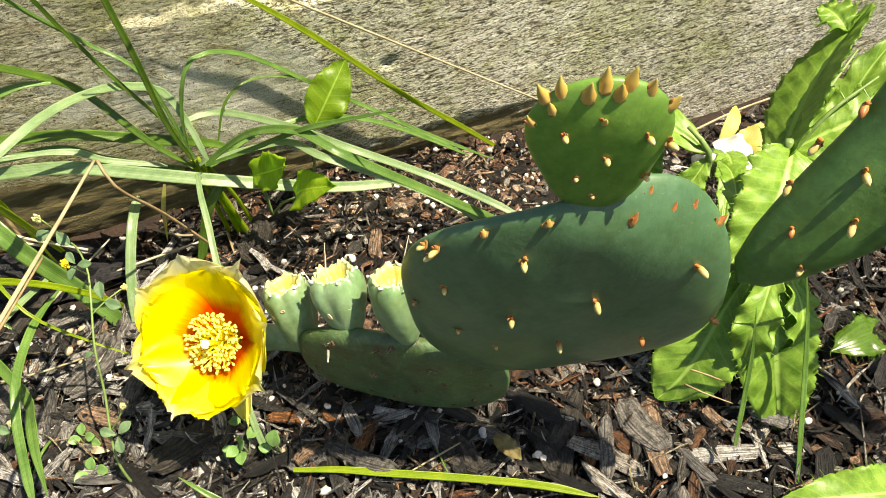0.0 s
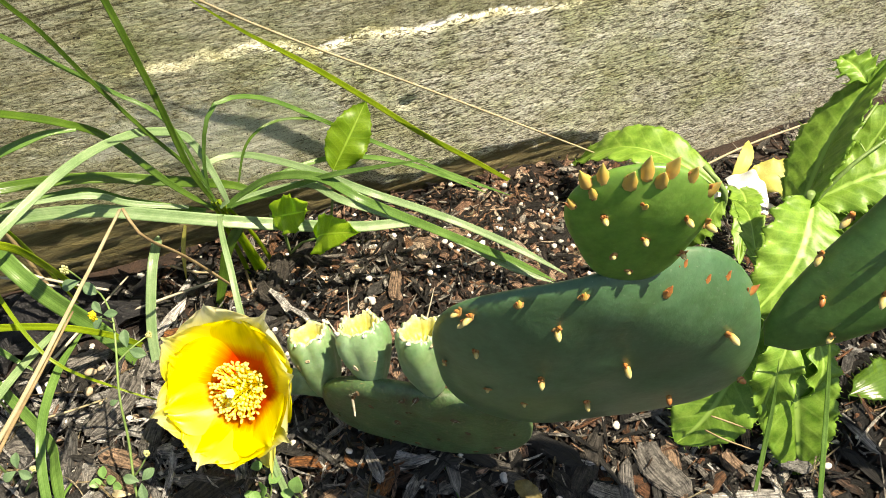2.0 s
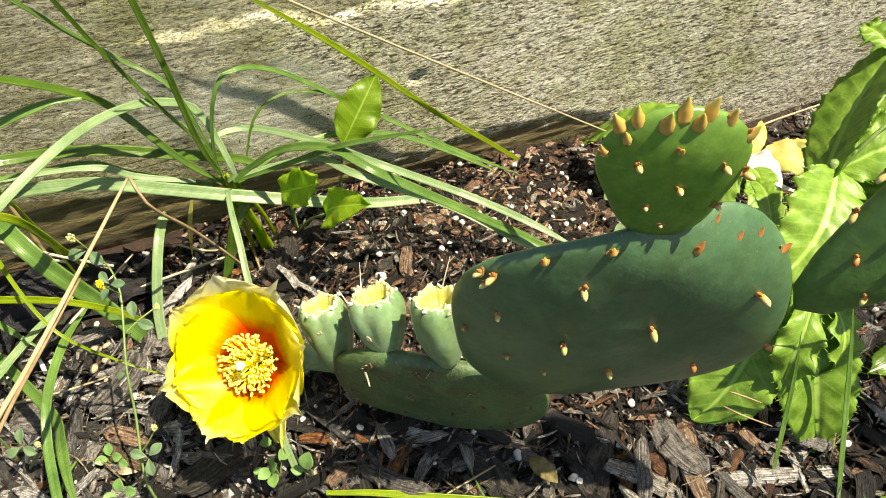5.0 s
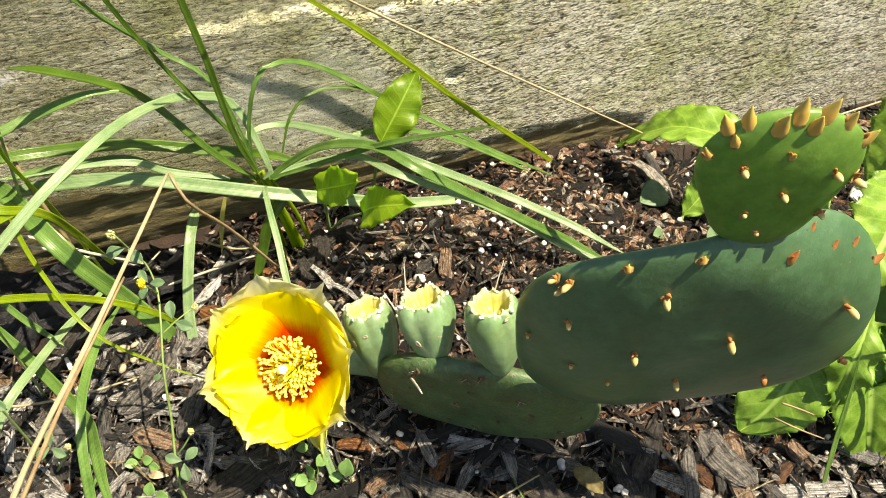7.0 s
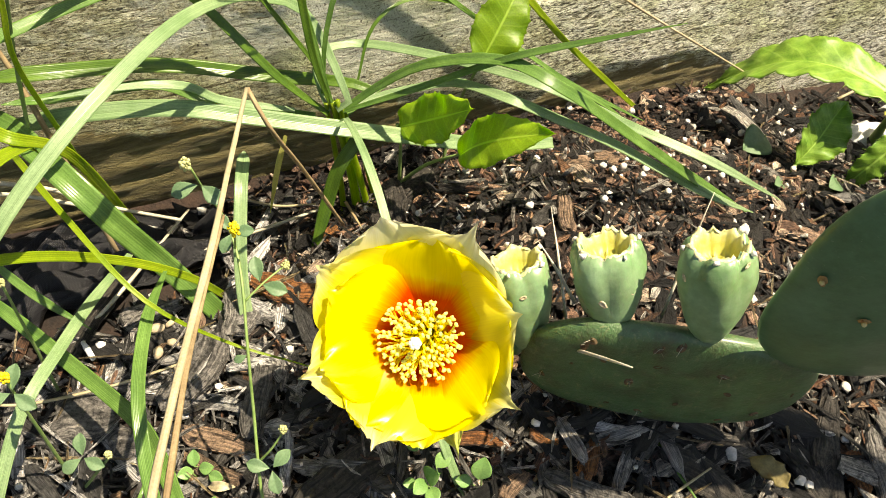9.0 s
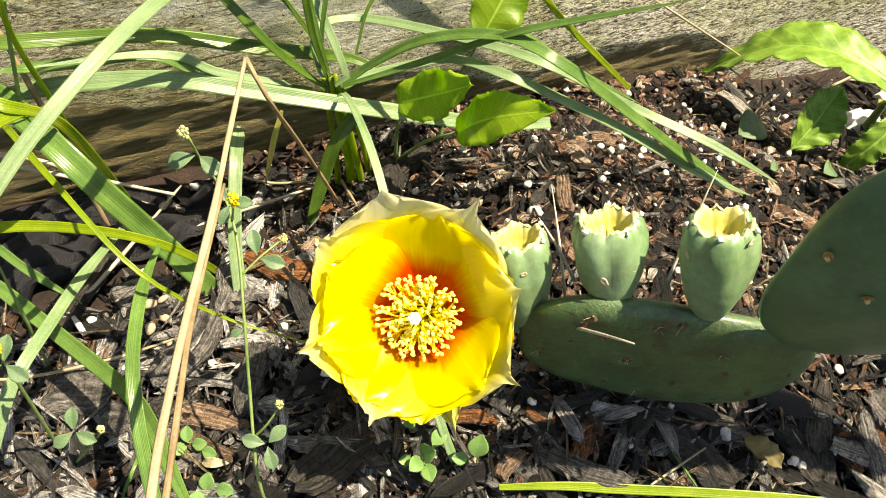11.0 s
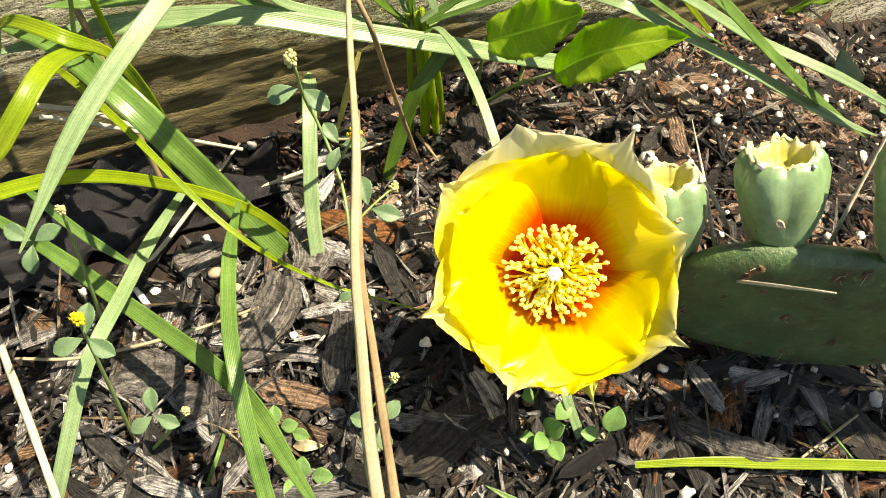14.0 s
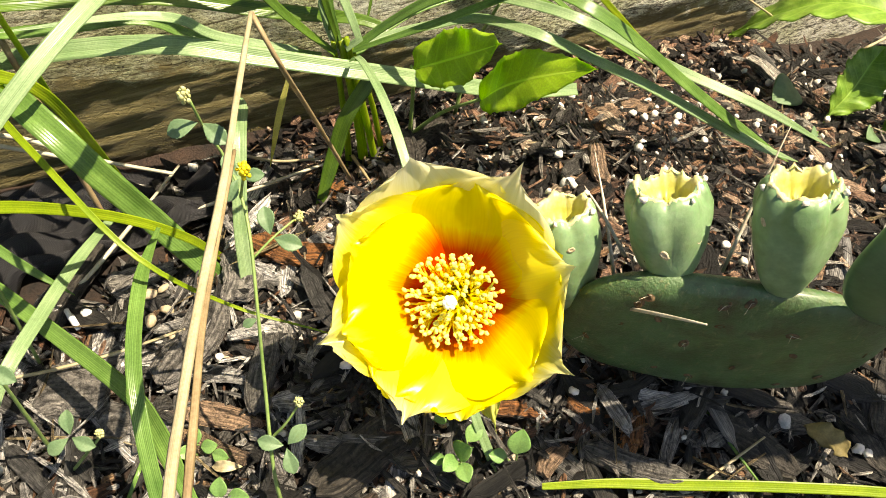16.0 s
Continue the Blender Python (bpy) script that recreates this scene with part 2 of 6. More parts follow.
def pad_material(name, dark, light, see=0.0, old=0.0):
    """Waxy cactus skin: blue-green, darker freckles, a pale bloom that scratches off."""
    m, t, p, out = nodes_of(name)
    c = ramp(t, noise_of(t, 28, 4), [(0.3, dark), (0.7, light)])
    c = mixed(t, "MULTIPLY", 0.6, c, ramp(t, noise_of(t, 95, 5, 0.65, distort=0.4), [(0.34, (0.84, 0.80, 0.66)), (0.52, (1.0, 1.0, 1.0)), (0.68, (1.12, 1.12, 1.2))]))
    c = mixed(t, "MULTIPLY", 0.6, c, ramp(t, noise_of(t, 260, 5, 0.65), [(0.32, (0.60, 0.66, 0.58)), (0.65, (1.14, 1.12, 1.12))]))
    specks = ramp(t, noise_of(t, 900, 2), [(0.68, (0, 0, 0)), (0.75, (1, 1, 1))])
    c = mixed(t, "MIX", math_of(t, "MULTIPLY", specks, 0.25), c, (0.3, 0.36, 0.25))
    if old:
        scuff = ramp(t, noise_of(t, 420, 4, 0.7, (1, 1, 0.5), distort=0.8), [(0.56, (0, 0, 0)), (0.68, (0.75, 0.75, 0.75))])
        c = mixed(t, "MIX", scuff, c, (0.21, 0.22, 0.10))
        dirt = ramp(t, noise_of(t, 75, 6, 0.7), [(0.46, (0, 0, 0)), (0.66, (0.9, 0.9, 0.9))])
        c = mixed(t, "MIX", dirt, c, (0.045, 0.050, 0.016))
    t.links.new(c, p.inputs["Base Color"])
    p.inputs["Roughness"].default_value = 0.42
    p.inputs["Coat Weight"].default_value = 0.35
    p.inputs["Coat Roughness"].default_value = 0.28
    p.inputs["Subsurface Weight"].default_value = 0.15
    p.inputs["Subsurface Radius"].default_value = (0.3, 1.0, 0.35)
    p.inputs["Subsurface Scale"].default_value = 0.003
    bumped(t, p, noise_of(t, 420 if old else 220, 5 if old else 4, 0.65), 0.6 if old else 0.18, 0.0014)
    if see:
        tr = t.nodes.new("ShaderNodeBsdfTranslucent")
        t.links.new(mixed(t, "MULTIPLY", 1.0, c, (1.6, 1.8, 0.5)), tr.inputs["Color"])
        mx = t.nodes.new("ShaderNodeMixShader")
        mx.inputs[0].default_value = see
        t.links.new(p.outputs[0], mx.inputs[1])
        t.links.new(tr.outputs[0], mx.inputs[2])
        t.links.new(mx.outputs[0], out.inputs["Surface"])
    return m


def petal_material(name, heart, middle, edge, see, rim=0.86):
    """Silky petal: red-orange at the throat (UV x runs from base to tip), fine veins along it."""
    m, t, p, out = nodes_of(name)
    uv = t.nodes.new("ShaderNodeUVMap")
    sep = t.nodes.new("ShaderNodeSeparateXYZ")
    t.links.new(uv.outputs["UV"], sep.inputs[0])
    mp = t.nodes.new("ShaderNodeMapping")
    mp.inputs["Scale"].default_value = (1.5, 26, 1)
    nz = t.nodes.new("ShaderNodeTexNoise")
    nz.inputs["Scale"].default_value = 2.0
    t.links.new(uv.outputs["UV"], mp.inputs["Vector"])
    t.links.new(mp.outputs["Vector"], nz.inputs["Vector"])
    along = math_of(t, "ADD", sep.outputs["X"], math_of(t, "MULTIPLY", math_of(t, "SUBTRACT", nz.outputs["Fac"], 0.5), 0.12))
    c = ramp(t, along, [(0.08, middle), (0.17, heart), (0.33, heart), (0.43, [0.55 * a + 0.45 * b for a, b in zip(heart, middle)]), (0.56, middle), (rim, middle), (0.98, edge)])
    c = mixed(t, "MULTIPLY", 0.24, c, ramp(t, nz.outputs["Fac"], [(0.3, (0.8, 0.78, 0.7)), (0.7, (1.08, 1.08, 1.08))]))
    t.links.new(c, p.inputs["Base Color"])
    p.inputs["Roughness"].default_value = 0.30
    p.inputs["Coat Weight"].default_value = 0.25
    p.inputs["Coat Roughness"].default_value = 0.22
    normal = bumped(t, p, nz.outputs["Fac"], 0.15, 0.0006)
    tr = t.nodes.new("ShaderNodeBsdfTranslucent")
    t.links.new(c, tr.inputs["Color"])
    mx = t.nodes.new("ShaderNodeMixShader")
    mx.inputs[0].default_value = see
    t.links.new(p.outputs[0], mx.inputs[1])
    t.links.new(tr.outputs[0], mx.inputs[2])
    t.links.new(mx.outputs[0], out.inputs["Surface"])
    return m


def stub_material(name, base, middle, tip):
    """Fleshy stub leaf, its colour changing from base to tip (UV x)."""
    m, t, p, _ = nodes_of(name)
    uv = t.nodes.new("ShaderNodeUVMap")
    sep = t.nodes.new("ShaderNodeSeparateXYZ")
    t.links.new(uv.outputs["UV"], sep.inputs[0])
    along = math_of(t, "ADD", sep.outputs["X"], math_of(t, "MULTIPLY", math_of(t, "SUBTRACT", noise_of(t, 500, 3), 0.5), 0.4))
    c = ramp(t, along, [(0.15, base), (0.5, middle), (0.9, tip)])
    t.links.new(c, p.inputs["Base Color"])
    p.inputs["Roughness"].default_value = 0.45
    p.inputs["Subsurface Weight"].default_value = 0.25
    p.inputs["Subsurface Radius"].default_value = (1.0, 0.7, 0.2)
    p.inputs["Subsurface Scale"].default_value = 0.0012
    return m


def fabric_material():
    """Black woven sheet: a fine weave with dusty threads."""
    m, t, p, _ = nodes_of("black_fabric")
    co = t.nodes.new("ShaderNodeTexCoord")
    sep = t.nodes.new("ShaderNodeSeparateXYZ")
    t.links.new(co.outputs["UV"], sep.inputs[0])
    a = math_of(t, "SINE", math_of(t, "MULTIPLY", sep.outputs["X"], 2100.0), 0.0)
    b = math_of(t, "SINE", math_of(t, "MULTIPLY", sep.outputs["Y"], 900.0), 0.0)
    weave = math_of(t, "MULTIPLY", a, b)
    c = ramp(t, weave, [(0.0, (0.014, 0.014, 0.016)), (0.8, (0.040, 0.041, 0.046))])
    c = mixed(t, "MIX", ramp(t, noise_of(t, 160, 5, 0.7), [(0.55, (0, 0, 0)), (0.72, (0.4, 0.4, 0.4))]), c, (0.06, 0.055, 0.05))
    t.links.new(c, p.inputs["Base Color"])
    p.inputs["Roughness"].default_value = 0.5
    bumped(t, p, math_of(t, "ADD", math_of(t, "MULTIPLY", weave, 0.3), math_of(t, "MULTIPLY", noise_of(t, 120, 4), 4.0)), 0.8, 0.0012)
    return m


SOIL, TIMBER = soil_material(), timber_material()
BARK = bark_material("bark", [(0.0, (0.0101, 0.01, 0.0099)), (0.4, (0.050, 0.048, 0.045)), (0.6, (0.175, 0.168, 0.158)), (0.84, (0.55, 0.535, 0.51)), (0.9, (0.09, 0.06, 0.045)), (0.96, (0.2, 0.09, 0.045)), (1.0, (0.36, 0.24, 0.14))])
BARK_PIECE = bark_material("bark_piece", [(0.0, (0.0061, 0.006, 0.0059)), (0.45, (0.0202, 0.02, 0.0198)), (0.66, (0.0657, 0.065, 0.0644)), (0.78, (0.202, 0.2, 0.198)), (0.87, (0.404, 0.4, 0.396)), (0.91, (0.06, 0.036, 0.025)), (1.0, (0.2, 0.1, 0.05))], True)
GREY_STOPS = [(0.0, (0.0263, 0.026, 0.0257)), (0.3, (0.1212, 0.12, 0.1188)), (0.6, (0.3838, 0.38, 0.3762)), (1.0, (0.7575, 0.75, 0.7425))]
BARK_GREY = bark_material("grey_bark", GREY_STOPS)
GREY_PIECE = bark_material("grey_bark_piece", GREY_STOPS, True)
# Darkest bark tones; in the right-hand mulch they stand in for shade.
BARK_DARK = bark_material("dark_bark", [(0.0, (0.0044, 0.004, 0.0035)), (0.40, (0.018, 0.016, 0.014)), (0.58, (0.068, 0.061, 0.053)), (0.70, (0.25, 0.235, 0.215)), (0.83, (0.60, 0.57, 0.52)), (0.85, (0.06, 0.034, 0.021)), (0.92, (0.22, 0.10, 0.048)), (1.0, (0.46, 0.30, 0.19))])
BARK_RED = bark_material("red_bark", [(0.0, (0.009, 0.008, 0.0075)), (0.38, (0.022, 0.018, 0.016)), (0.52, (0.065, 0.042, 0.032)), (0.62, (0.21, 0.115, 0.078)), (0.76, (0.40, 0.24, 0.165)), (0.88, (0.62, 0.44, 0.32)), (1.0, (0.80, 0.66, 0.52))])
CHIP_TAN = bark_material("tan_chip", [(0.0, (0.24, 0.165, 0.115)), (1.0, (0.38, 0.26, 0.18))], True)
CHIP_ORANGE = bark_material("orange_chip", [(0.0, (0.26, 0.10, 0.035)), (1.0, (0.40, 0.18, 0.06))], True)
CHIP_GREY = bark_material("grey_chip", [(0.0, (0.19, 0.18, 0.17)), (1.0, (0.38, 0.365, 0.345))], True)
PAD = pad_material("cactus_skin", (0.048, 0.124, 0.052), (0.090, 0.188, 0.090))
SIDE_PAD = pad_material("growing_cactus_skin", (0.065, 0.175, 0.036), (0.135, 0.275, 0.070), 0.22)
OLD_PAD = pad_material("old_cactus_skin", (0.050, 0.112, 0.038), (0.094, 0.172, 0.064), 0.0, 1.0)
YOUNG = pad_material("young_cactus_skin", (0.125, 0.27, 0.048), (0.24, 0.41, 0.08), 0.34)
FRUIT = pad_material("fruit_skin", (0.135, 0.250, 0.105), (0.255, 0.375, 0.205))
CUP = stub_material("fruit_scar", (0.62, 0.59, 0.34), (0.47, 0.45, 0.10), (0.27, 0.25, 0.03))
WOOL = skin("areole_wool", (0.35, 0.27, 0.15), (0.6, 0.52, 0.36), 800, 0.9, 0.5, 3000)
TUFT = skin("brown_tuft", (0.045, 0.028, 0.012), (0.20, 0.125, 0.058), 600, 0.8, 0.5, 2500)
STUB = stub_material("stub_leaf", (0.40, 0.20, 0.05), (0.52, 0.42, 0.14), (0.60, 0.52, 0.25))
STUB_GOLD = stub_material("golden_stub_leaf", (0.56, 0.38, 0.11), (0.48, 0.32, 0.07), (0.42, 0.38, 0.10))
STUB_RED = stub_material("red_stub_leaf", (0.52, 0.29, 0.08), (0.40, 0.16, 0.045), (0.28, 0.10, 0.03))
ORANGE_TUFT = skin("orange_tuft", (0.24, 0.12, 0.03), (0.40, 0.25, 0.09), 600, 0.8, 0.5, 2500)
SPINE = skin("spine", (0.50, 0.42, 0.30), (0.72, 0.66, 0.55), 400, 0.5, 0.2, 1500)
PETAL = petal_material("petal", (0.84, 0.095, 0.003), (0.98, 0.88, 0.008), (0.97, 0.90, 0.04), 0.60)
PETAL_OUT = petal_material("outer_petal", (0.66, 0.30, 0.01), (0.97, 0.88, 0.06), (0.95, 0.92, 0.46), 0.64, 0.84)
PETAL_PALE = petal_material("pale_petal", (0.66, 0.30, 0.01), (0.94, 0.88, 0.20), (0.93, 0.91, 0.66), 0.62, 0.66)
SEPAL = petal_material("sepal", (0.5, 0.42, 0.05), (0.62, 0.62, 0.12), (0.55, 0.62, 0.14), 0.35)
FILAMENT = leafy("filament", (0.96, 0.86, 0.08), (0.98, 0.94, 0.22), 0.62, 0.5, 0, 300, (1.2, 1.2, 0.7))
ANTHER = skin("anther", (0.95, 0.86, 0.10), (0.97, 0.92, 0.27), 900, 0.8, 0.3, 3500)
STIGMA = skin("stigma", (0.82, 0.82, 0.62), (0.9, 0.9, 0.76), 900, 0.55, 0.3, 2500)
PERLITE = skin("perlite", (0.52, 0.50, 0.44), (0.78, 0.765, 0.72), 300, 0.9, 0.8, 1600, island=True)
GRASS = leafy("grass", (0.092, 0.195, 0.038), (0.19, 0.325, 0.085), 0.36, 0.26, 22)
GRASS_PALE = leafy("pale_grass", (0.185, 0.30, 0.13), (0.32, 0.43, 0.24), 0.32, 0.30, 26)
GRASS_LIME = leafy("lime_grass", (0.20, 0.31, 0.012), (0.34, 0.43, 0.025), 0.4, 0.38, 12)
GRASS_DARK = leafy("dark_grass", (0.060, 0.130, 0.014), (0.125, 0.225, 0.030), 0.32, 0.28, 22)
STRAW_BITS = bark_material("straw_bits", [(0.0, (0.20, 0.15, 0.08)), (0.5, (0.36, 0.28, 0.15)), (1.0, (0.52, 0.46, 0.32))])
STRAW = leafy("straw", (0.34, 0.28, 0.17), (0.52, 0.44, 0.30), 0.1, 0.5, 3, 120, (1.2, 1.1, 0.7))
STRAW_BROWN = leafy("brown_straw", (0.22, 0.15, 0.08), (0.40, 0.30, 0.17), 0.1, 0.6, 3, 120, (1.2, 1.1, 0.7))
# The broad leaf's material again, brightened to hold sunlight in its colour.
BRIGHT_LEAF = leafy("lit_broad_leaf", (0.24, 0.40, 0.02), (0.40, 0.54, 0.04), 0.5, 0.42, 0, 60, veins=9)
BLEACHED = leafy("bleached_straw", (0.42, 0.37, 0.28), (0.62, 0.57, 0.46), 0.1, 0.5, 3, 120, (1.1, 1.1, 0.9))
LEAF = leafy("broad_leaf", (0.135, 0.255, 0.012), (0.255, 0.38, 0.022), 0.5, 0.42, 0, 60, veins=9)
THISTLE = leafy("thistle_leaf", (0.115, 0.25, 0.022), (0.27, 0.43, 0.065), 0.26, 0.45, 0, 140, veins=11)
YELLOWED = leafy("yellowed_leaf", (0.50, 0.48, 0.10), (0.66, 0.62, 0.22), 0.35, 0.5, 0, 60, (1.2, 1.2, 0.6))
CLOVER = leafy("medick_leaf", (0.10, 0.19, 0.085), (0.19, 0.29, 0.155), 0.25, 0.5, 0, 120)
SEEDLING = leafy("seedling_leaf", (0.16, 0.31, 0.09), (0.25, 0.42, 0.14), 0.35, 0.4, 0, 90)
STEM = skin("green_stem", (0.14, 0.24, 0.06), (0.24, 0.34, 0.11), 300, 0.5, 0.2, 1600)
BLOOM = skin("yellow_floret", (0.8, 0.6, 0.01), (0.9, 0.74, 0.03), 900, 0.6, 0.3, 3000)
BUD = skin("green_bud", (0.42, 0.44, 0.16), (0.60, 0.60, 0.30), 700, 0.6, 0.5, 2600)
FABRIC = fabric_material()
DEAD_LEAF = leafy("dead_leaf", (0.12, 0.095, 0.035), (0.28, 0.23, 0.09), 0.25, 0.7, 0, 160, (1.3, 1.1, 0.6))
SEED = skin("black_seed", (0.010, 0.009, 0.009), (0.028, 0.024, 0.022), 300, 0.3, 0.2, 1500)
PEBBLE = skin("tan_pebble", (0.34, 0.26, 0.16), (0.58, 0.48, 0.33), 260, 0.75, 0.4, 1400)
PALE_LITTER = skin("pale_litter", (0.55, 0.57, 0.58), (0.78, 0.79, 0.78), 200, 0.6, 0.3, 900)


# ---- builders ----
def ob_of(name, mesh, material, parent=None, label="", smooth=True):
    mesh.materials.append(material)
    if smooth:
        mesh.polygons.foreach_set("use_smooth", np.ones(len(mesh.polygons), bool))
    ob = new(name, mesh)
    if parent:
        ob.parent = parent
    if label:
        tagged(ob, label)
    return ob


def grid_mesh(name, P, closed_v=False, uv=True):
    """A mesh from an array of points, rows along u, columns along v."""
    nu, nv = P.shape[:2]
    ku, kv = nu - 1, nv - (not closed_v)
    i, j = np.meshgrid(np.arange(ku), np.arange(kv), indexing="ij")
    i2, j2 = (i + 1) % nu, (j + 1) % nv
    F = np.stack([i * nv + j, i2 * nv + j, i2 * nv + j2, i * nv + j2], -1).reshape(-1, 4)
    me = bpy.data.meshes.new(name)
    me.from_pydata(P.reshape(-1, 3).tolist(), [], F.tolist())
    if uv:
        layer = me.uv_layers.new(name="UVMap")
        U = np.stack([np.stack([a / max(1, ku), b / max(1, kv)], -1) for a, b in ((i, j), (i + 1, j), (i + 1, j + 1), (i, j + 1))], 2)
        layer.data.foreach_set("uv", U.reshape(-1).astype(np.float32))
    me.validate()
    return me


def joined(name, meshes):
    """One mesh out of several."""
    bm = bmesh.new()
    for me in meshes:
        bm.from_mesh(me)
    out = bpy.data.meshes.new(name)
    bm.to_mesh(out)
    bm.free()
    return out


def spline(points, n):
    """A smooth line through a few points."""
    P = np.array(points, float)
    if len(P) == 2:
        return P[0] + (P[1] - P[0]) * np.linspace(0, 1, n)[:, None]
    E = np.vstack([2 * P[0] - P[1], P, 2 * P[-1] - P[-2]])
    d = np.concatenate([[0], np.cumsum(np.linalg.norm(np.diff(P, axis=0), axis=1))])
    out = []
    for s in np.linspace(0, d[-1], n):
        k = min(max(np.searchsorted(d, s, side="right") - 1, 0), len(P) - 2)
        f = (s - d[k]) / max(1e-9, d[k + 1] - d[k])
        a, b, c, e = E[k:k + 4]
        out.append(0.5 * (2 * b + (c - a) * f + (2 * a - 5 * b + 4 * c - e) * f * f + (3 * b - a - 3 * c + e) * f ** 3))
    return np.array(out)


def frames_along(C, up):
    T = np.gradient(C, axis=0)
    T /= np.linalg.norm(T, axis=1)[:, None] + 1e-12
    side = np.cross(T, np.array(up, float))
    side /= np.linalg.norm(side, axis=1)[:, None] + 1e-12
    return T, side, np.cross(side, T)


def tube_mesh(name, points, radii, n=16, sides=7, rough=0.0):
    C = spline(points, n)
    r = np.interp(np.linspace(0, 1, n), np.linspace(0, 1, len(radii)), radii)
    T, S, N = frames_along(C, (0.31, 0.17, 0.93))
    a = np.linspace(0, 2 * np.pi, sides, endpoint=False)
    rr = r[:, None] * (1 + rough * np.random.uniform(-1, 1, (n, sides)))
    P = C[:, None] + rr[..., None] * (np.cos(a)[None, :, None] * S[:, None] + np.sin(a)[None, :, None] * N[:, None])
    P = np.concatenate([np.repeat(C[:1, None], sides, 1), P, np.repeat(C[-1:, None], sides, 1)])
    return grid_mesh(name, P, closed_v=True)


def blade_mesh(name, points, width, up=(0, -0.55, 0.83), fold=0.18, twist=0.0, tip=0.12, n=30, base=0.6, wave=0.0):
    """A grass blade: a folded strip with ribs and thickness, tapered to its tip."""
    C = spline(points, n)
    s = np.linspace(0, 1, n)
    T, S, N = frames_along(C, up)
    a = twist * s + wave * np.sin(s * 9.0)
    S, N = np.cos(a)[:, None] * S + np.sin(a)[:, None] * N, np.cos(a)[:, None] * N - np.sin(a)[:, None] * S
    w = 0.5 * width * np.minimum(1, base + (1 - base) * s / 0.25) * np.clip((1 - s) / max(tip, 1e-3), 0.03, 1) ** 0.7
    cols = np.array([-1, -0.75, -0.5, -0.25, 0, 0.25, 0.5, 0.75, 1.0])
    lift = fold * np.abs(cols) + 0.035 * np.array([0, 1, 0, 1, 0, 1, 0, 1, 0])
    top = C[:, None] + w[:, None, None] * (cols[None, :, None] * S[:, None] + lift[None, :, None] * N[:, None])
    low = top - N[:, None] * np.minimum(0.00035, 0.25 * w)[:, None, None]
    return grid_mesh(name, np.concatenate([top, low[:, ::-1]], 1), closed_v=True)


def leaf_mesh(name, base, tip, width, up, bulge=0.25, tooth=0.0, teeth=9, cup=0.15, wave=0.0, shape=0.85, spiny=0.0, lobes=0.0, seed=0):
    """A leaf blade from base to tip, arched, with a midrib, a toothed margin and thickness."""
    rng = np.random.RandomState(seed)
    base, tip, up = (np.array(v, float) for v in (base, tip, up))
    L = np.linalg.norm(tip - base)
    n = max(26, teeth * 6)
    s = np.linspace(0, 1, n)
    T = (tip - base) / L
    S = np.cross(T, up)
    S /= np.linalg.norm(S)
    N = np.cross(S, T)
    C = base + np.outer(s, tip - base) + np.outer(np.sin(np.pi * s) * bulge * L, N)
    w = 0.5 * width * np.sin(np.pi * s ** shape) ** 0.75
    saw = (s * teeth) % 1.0
    w = w * (1 - lobes * (np.abs(saw - 0.5) * 2) ** 1.5) + tooth * width * np.where(saw > 0.72, (saw - 0.72) / 0.28, 0) * np.sin(np.pi * s) ** 0.3
    w = np.maximum(w, 0.012 * width)
    cols = np.array([-1, -0.8, -0.5, -0.2, 0, 0.2, 0.5, 0.8, 1.0])
    ph = rng.uniform(0, 6)
    lift = cup * np.abs(cols)[None] ** 1.3 * w[:, None] + wave * width * np.sin(s * 13 + ph)[:, None] * np.abs(cols)[None] ** 2 * np.sign(cols)[None] * 0.5
    lift = lift + wave * width * 0.5 * np.sin(s * 21 + 2 * ph)[:, None] * cols[None] ** 2
    lift[:, 4] -= 0.02 * width
    P = C[:, None] + (w[:, None] * cols)[..., None] * S + lift[..., None] * N
    low = P - N * 0.0005
    low[:, 4] -= N * 0.0009
    me = grid_mesh(name, np.concatenate([P, low[:, ::-1]], 1), closed_v=True)
    if spiny:
        extra = [me]
        for k in range(teeth):
            i = min(n - 1, int((k + 0.97) / teeth * n))
            for sd in (0, 8):
                o = P[i, sd]
                d = (S * (1 if sd else -1) + T * 0.6 + N * rng.uniform(-0.2, 0.5)) * spiny
                extra.append(tube_mesh("s", [o, o + d], [0.0003, 0.00004], 2, 4))
        me = joined(name, extra)
    return me


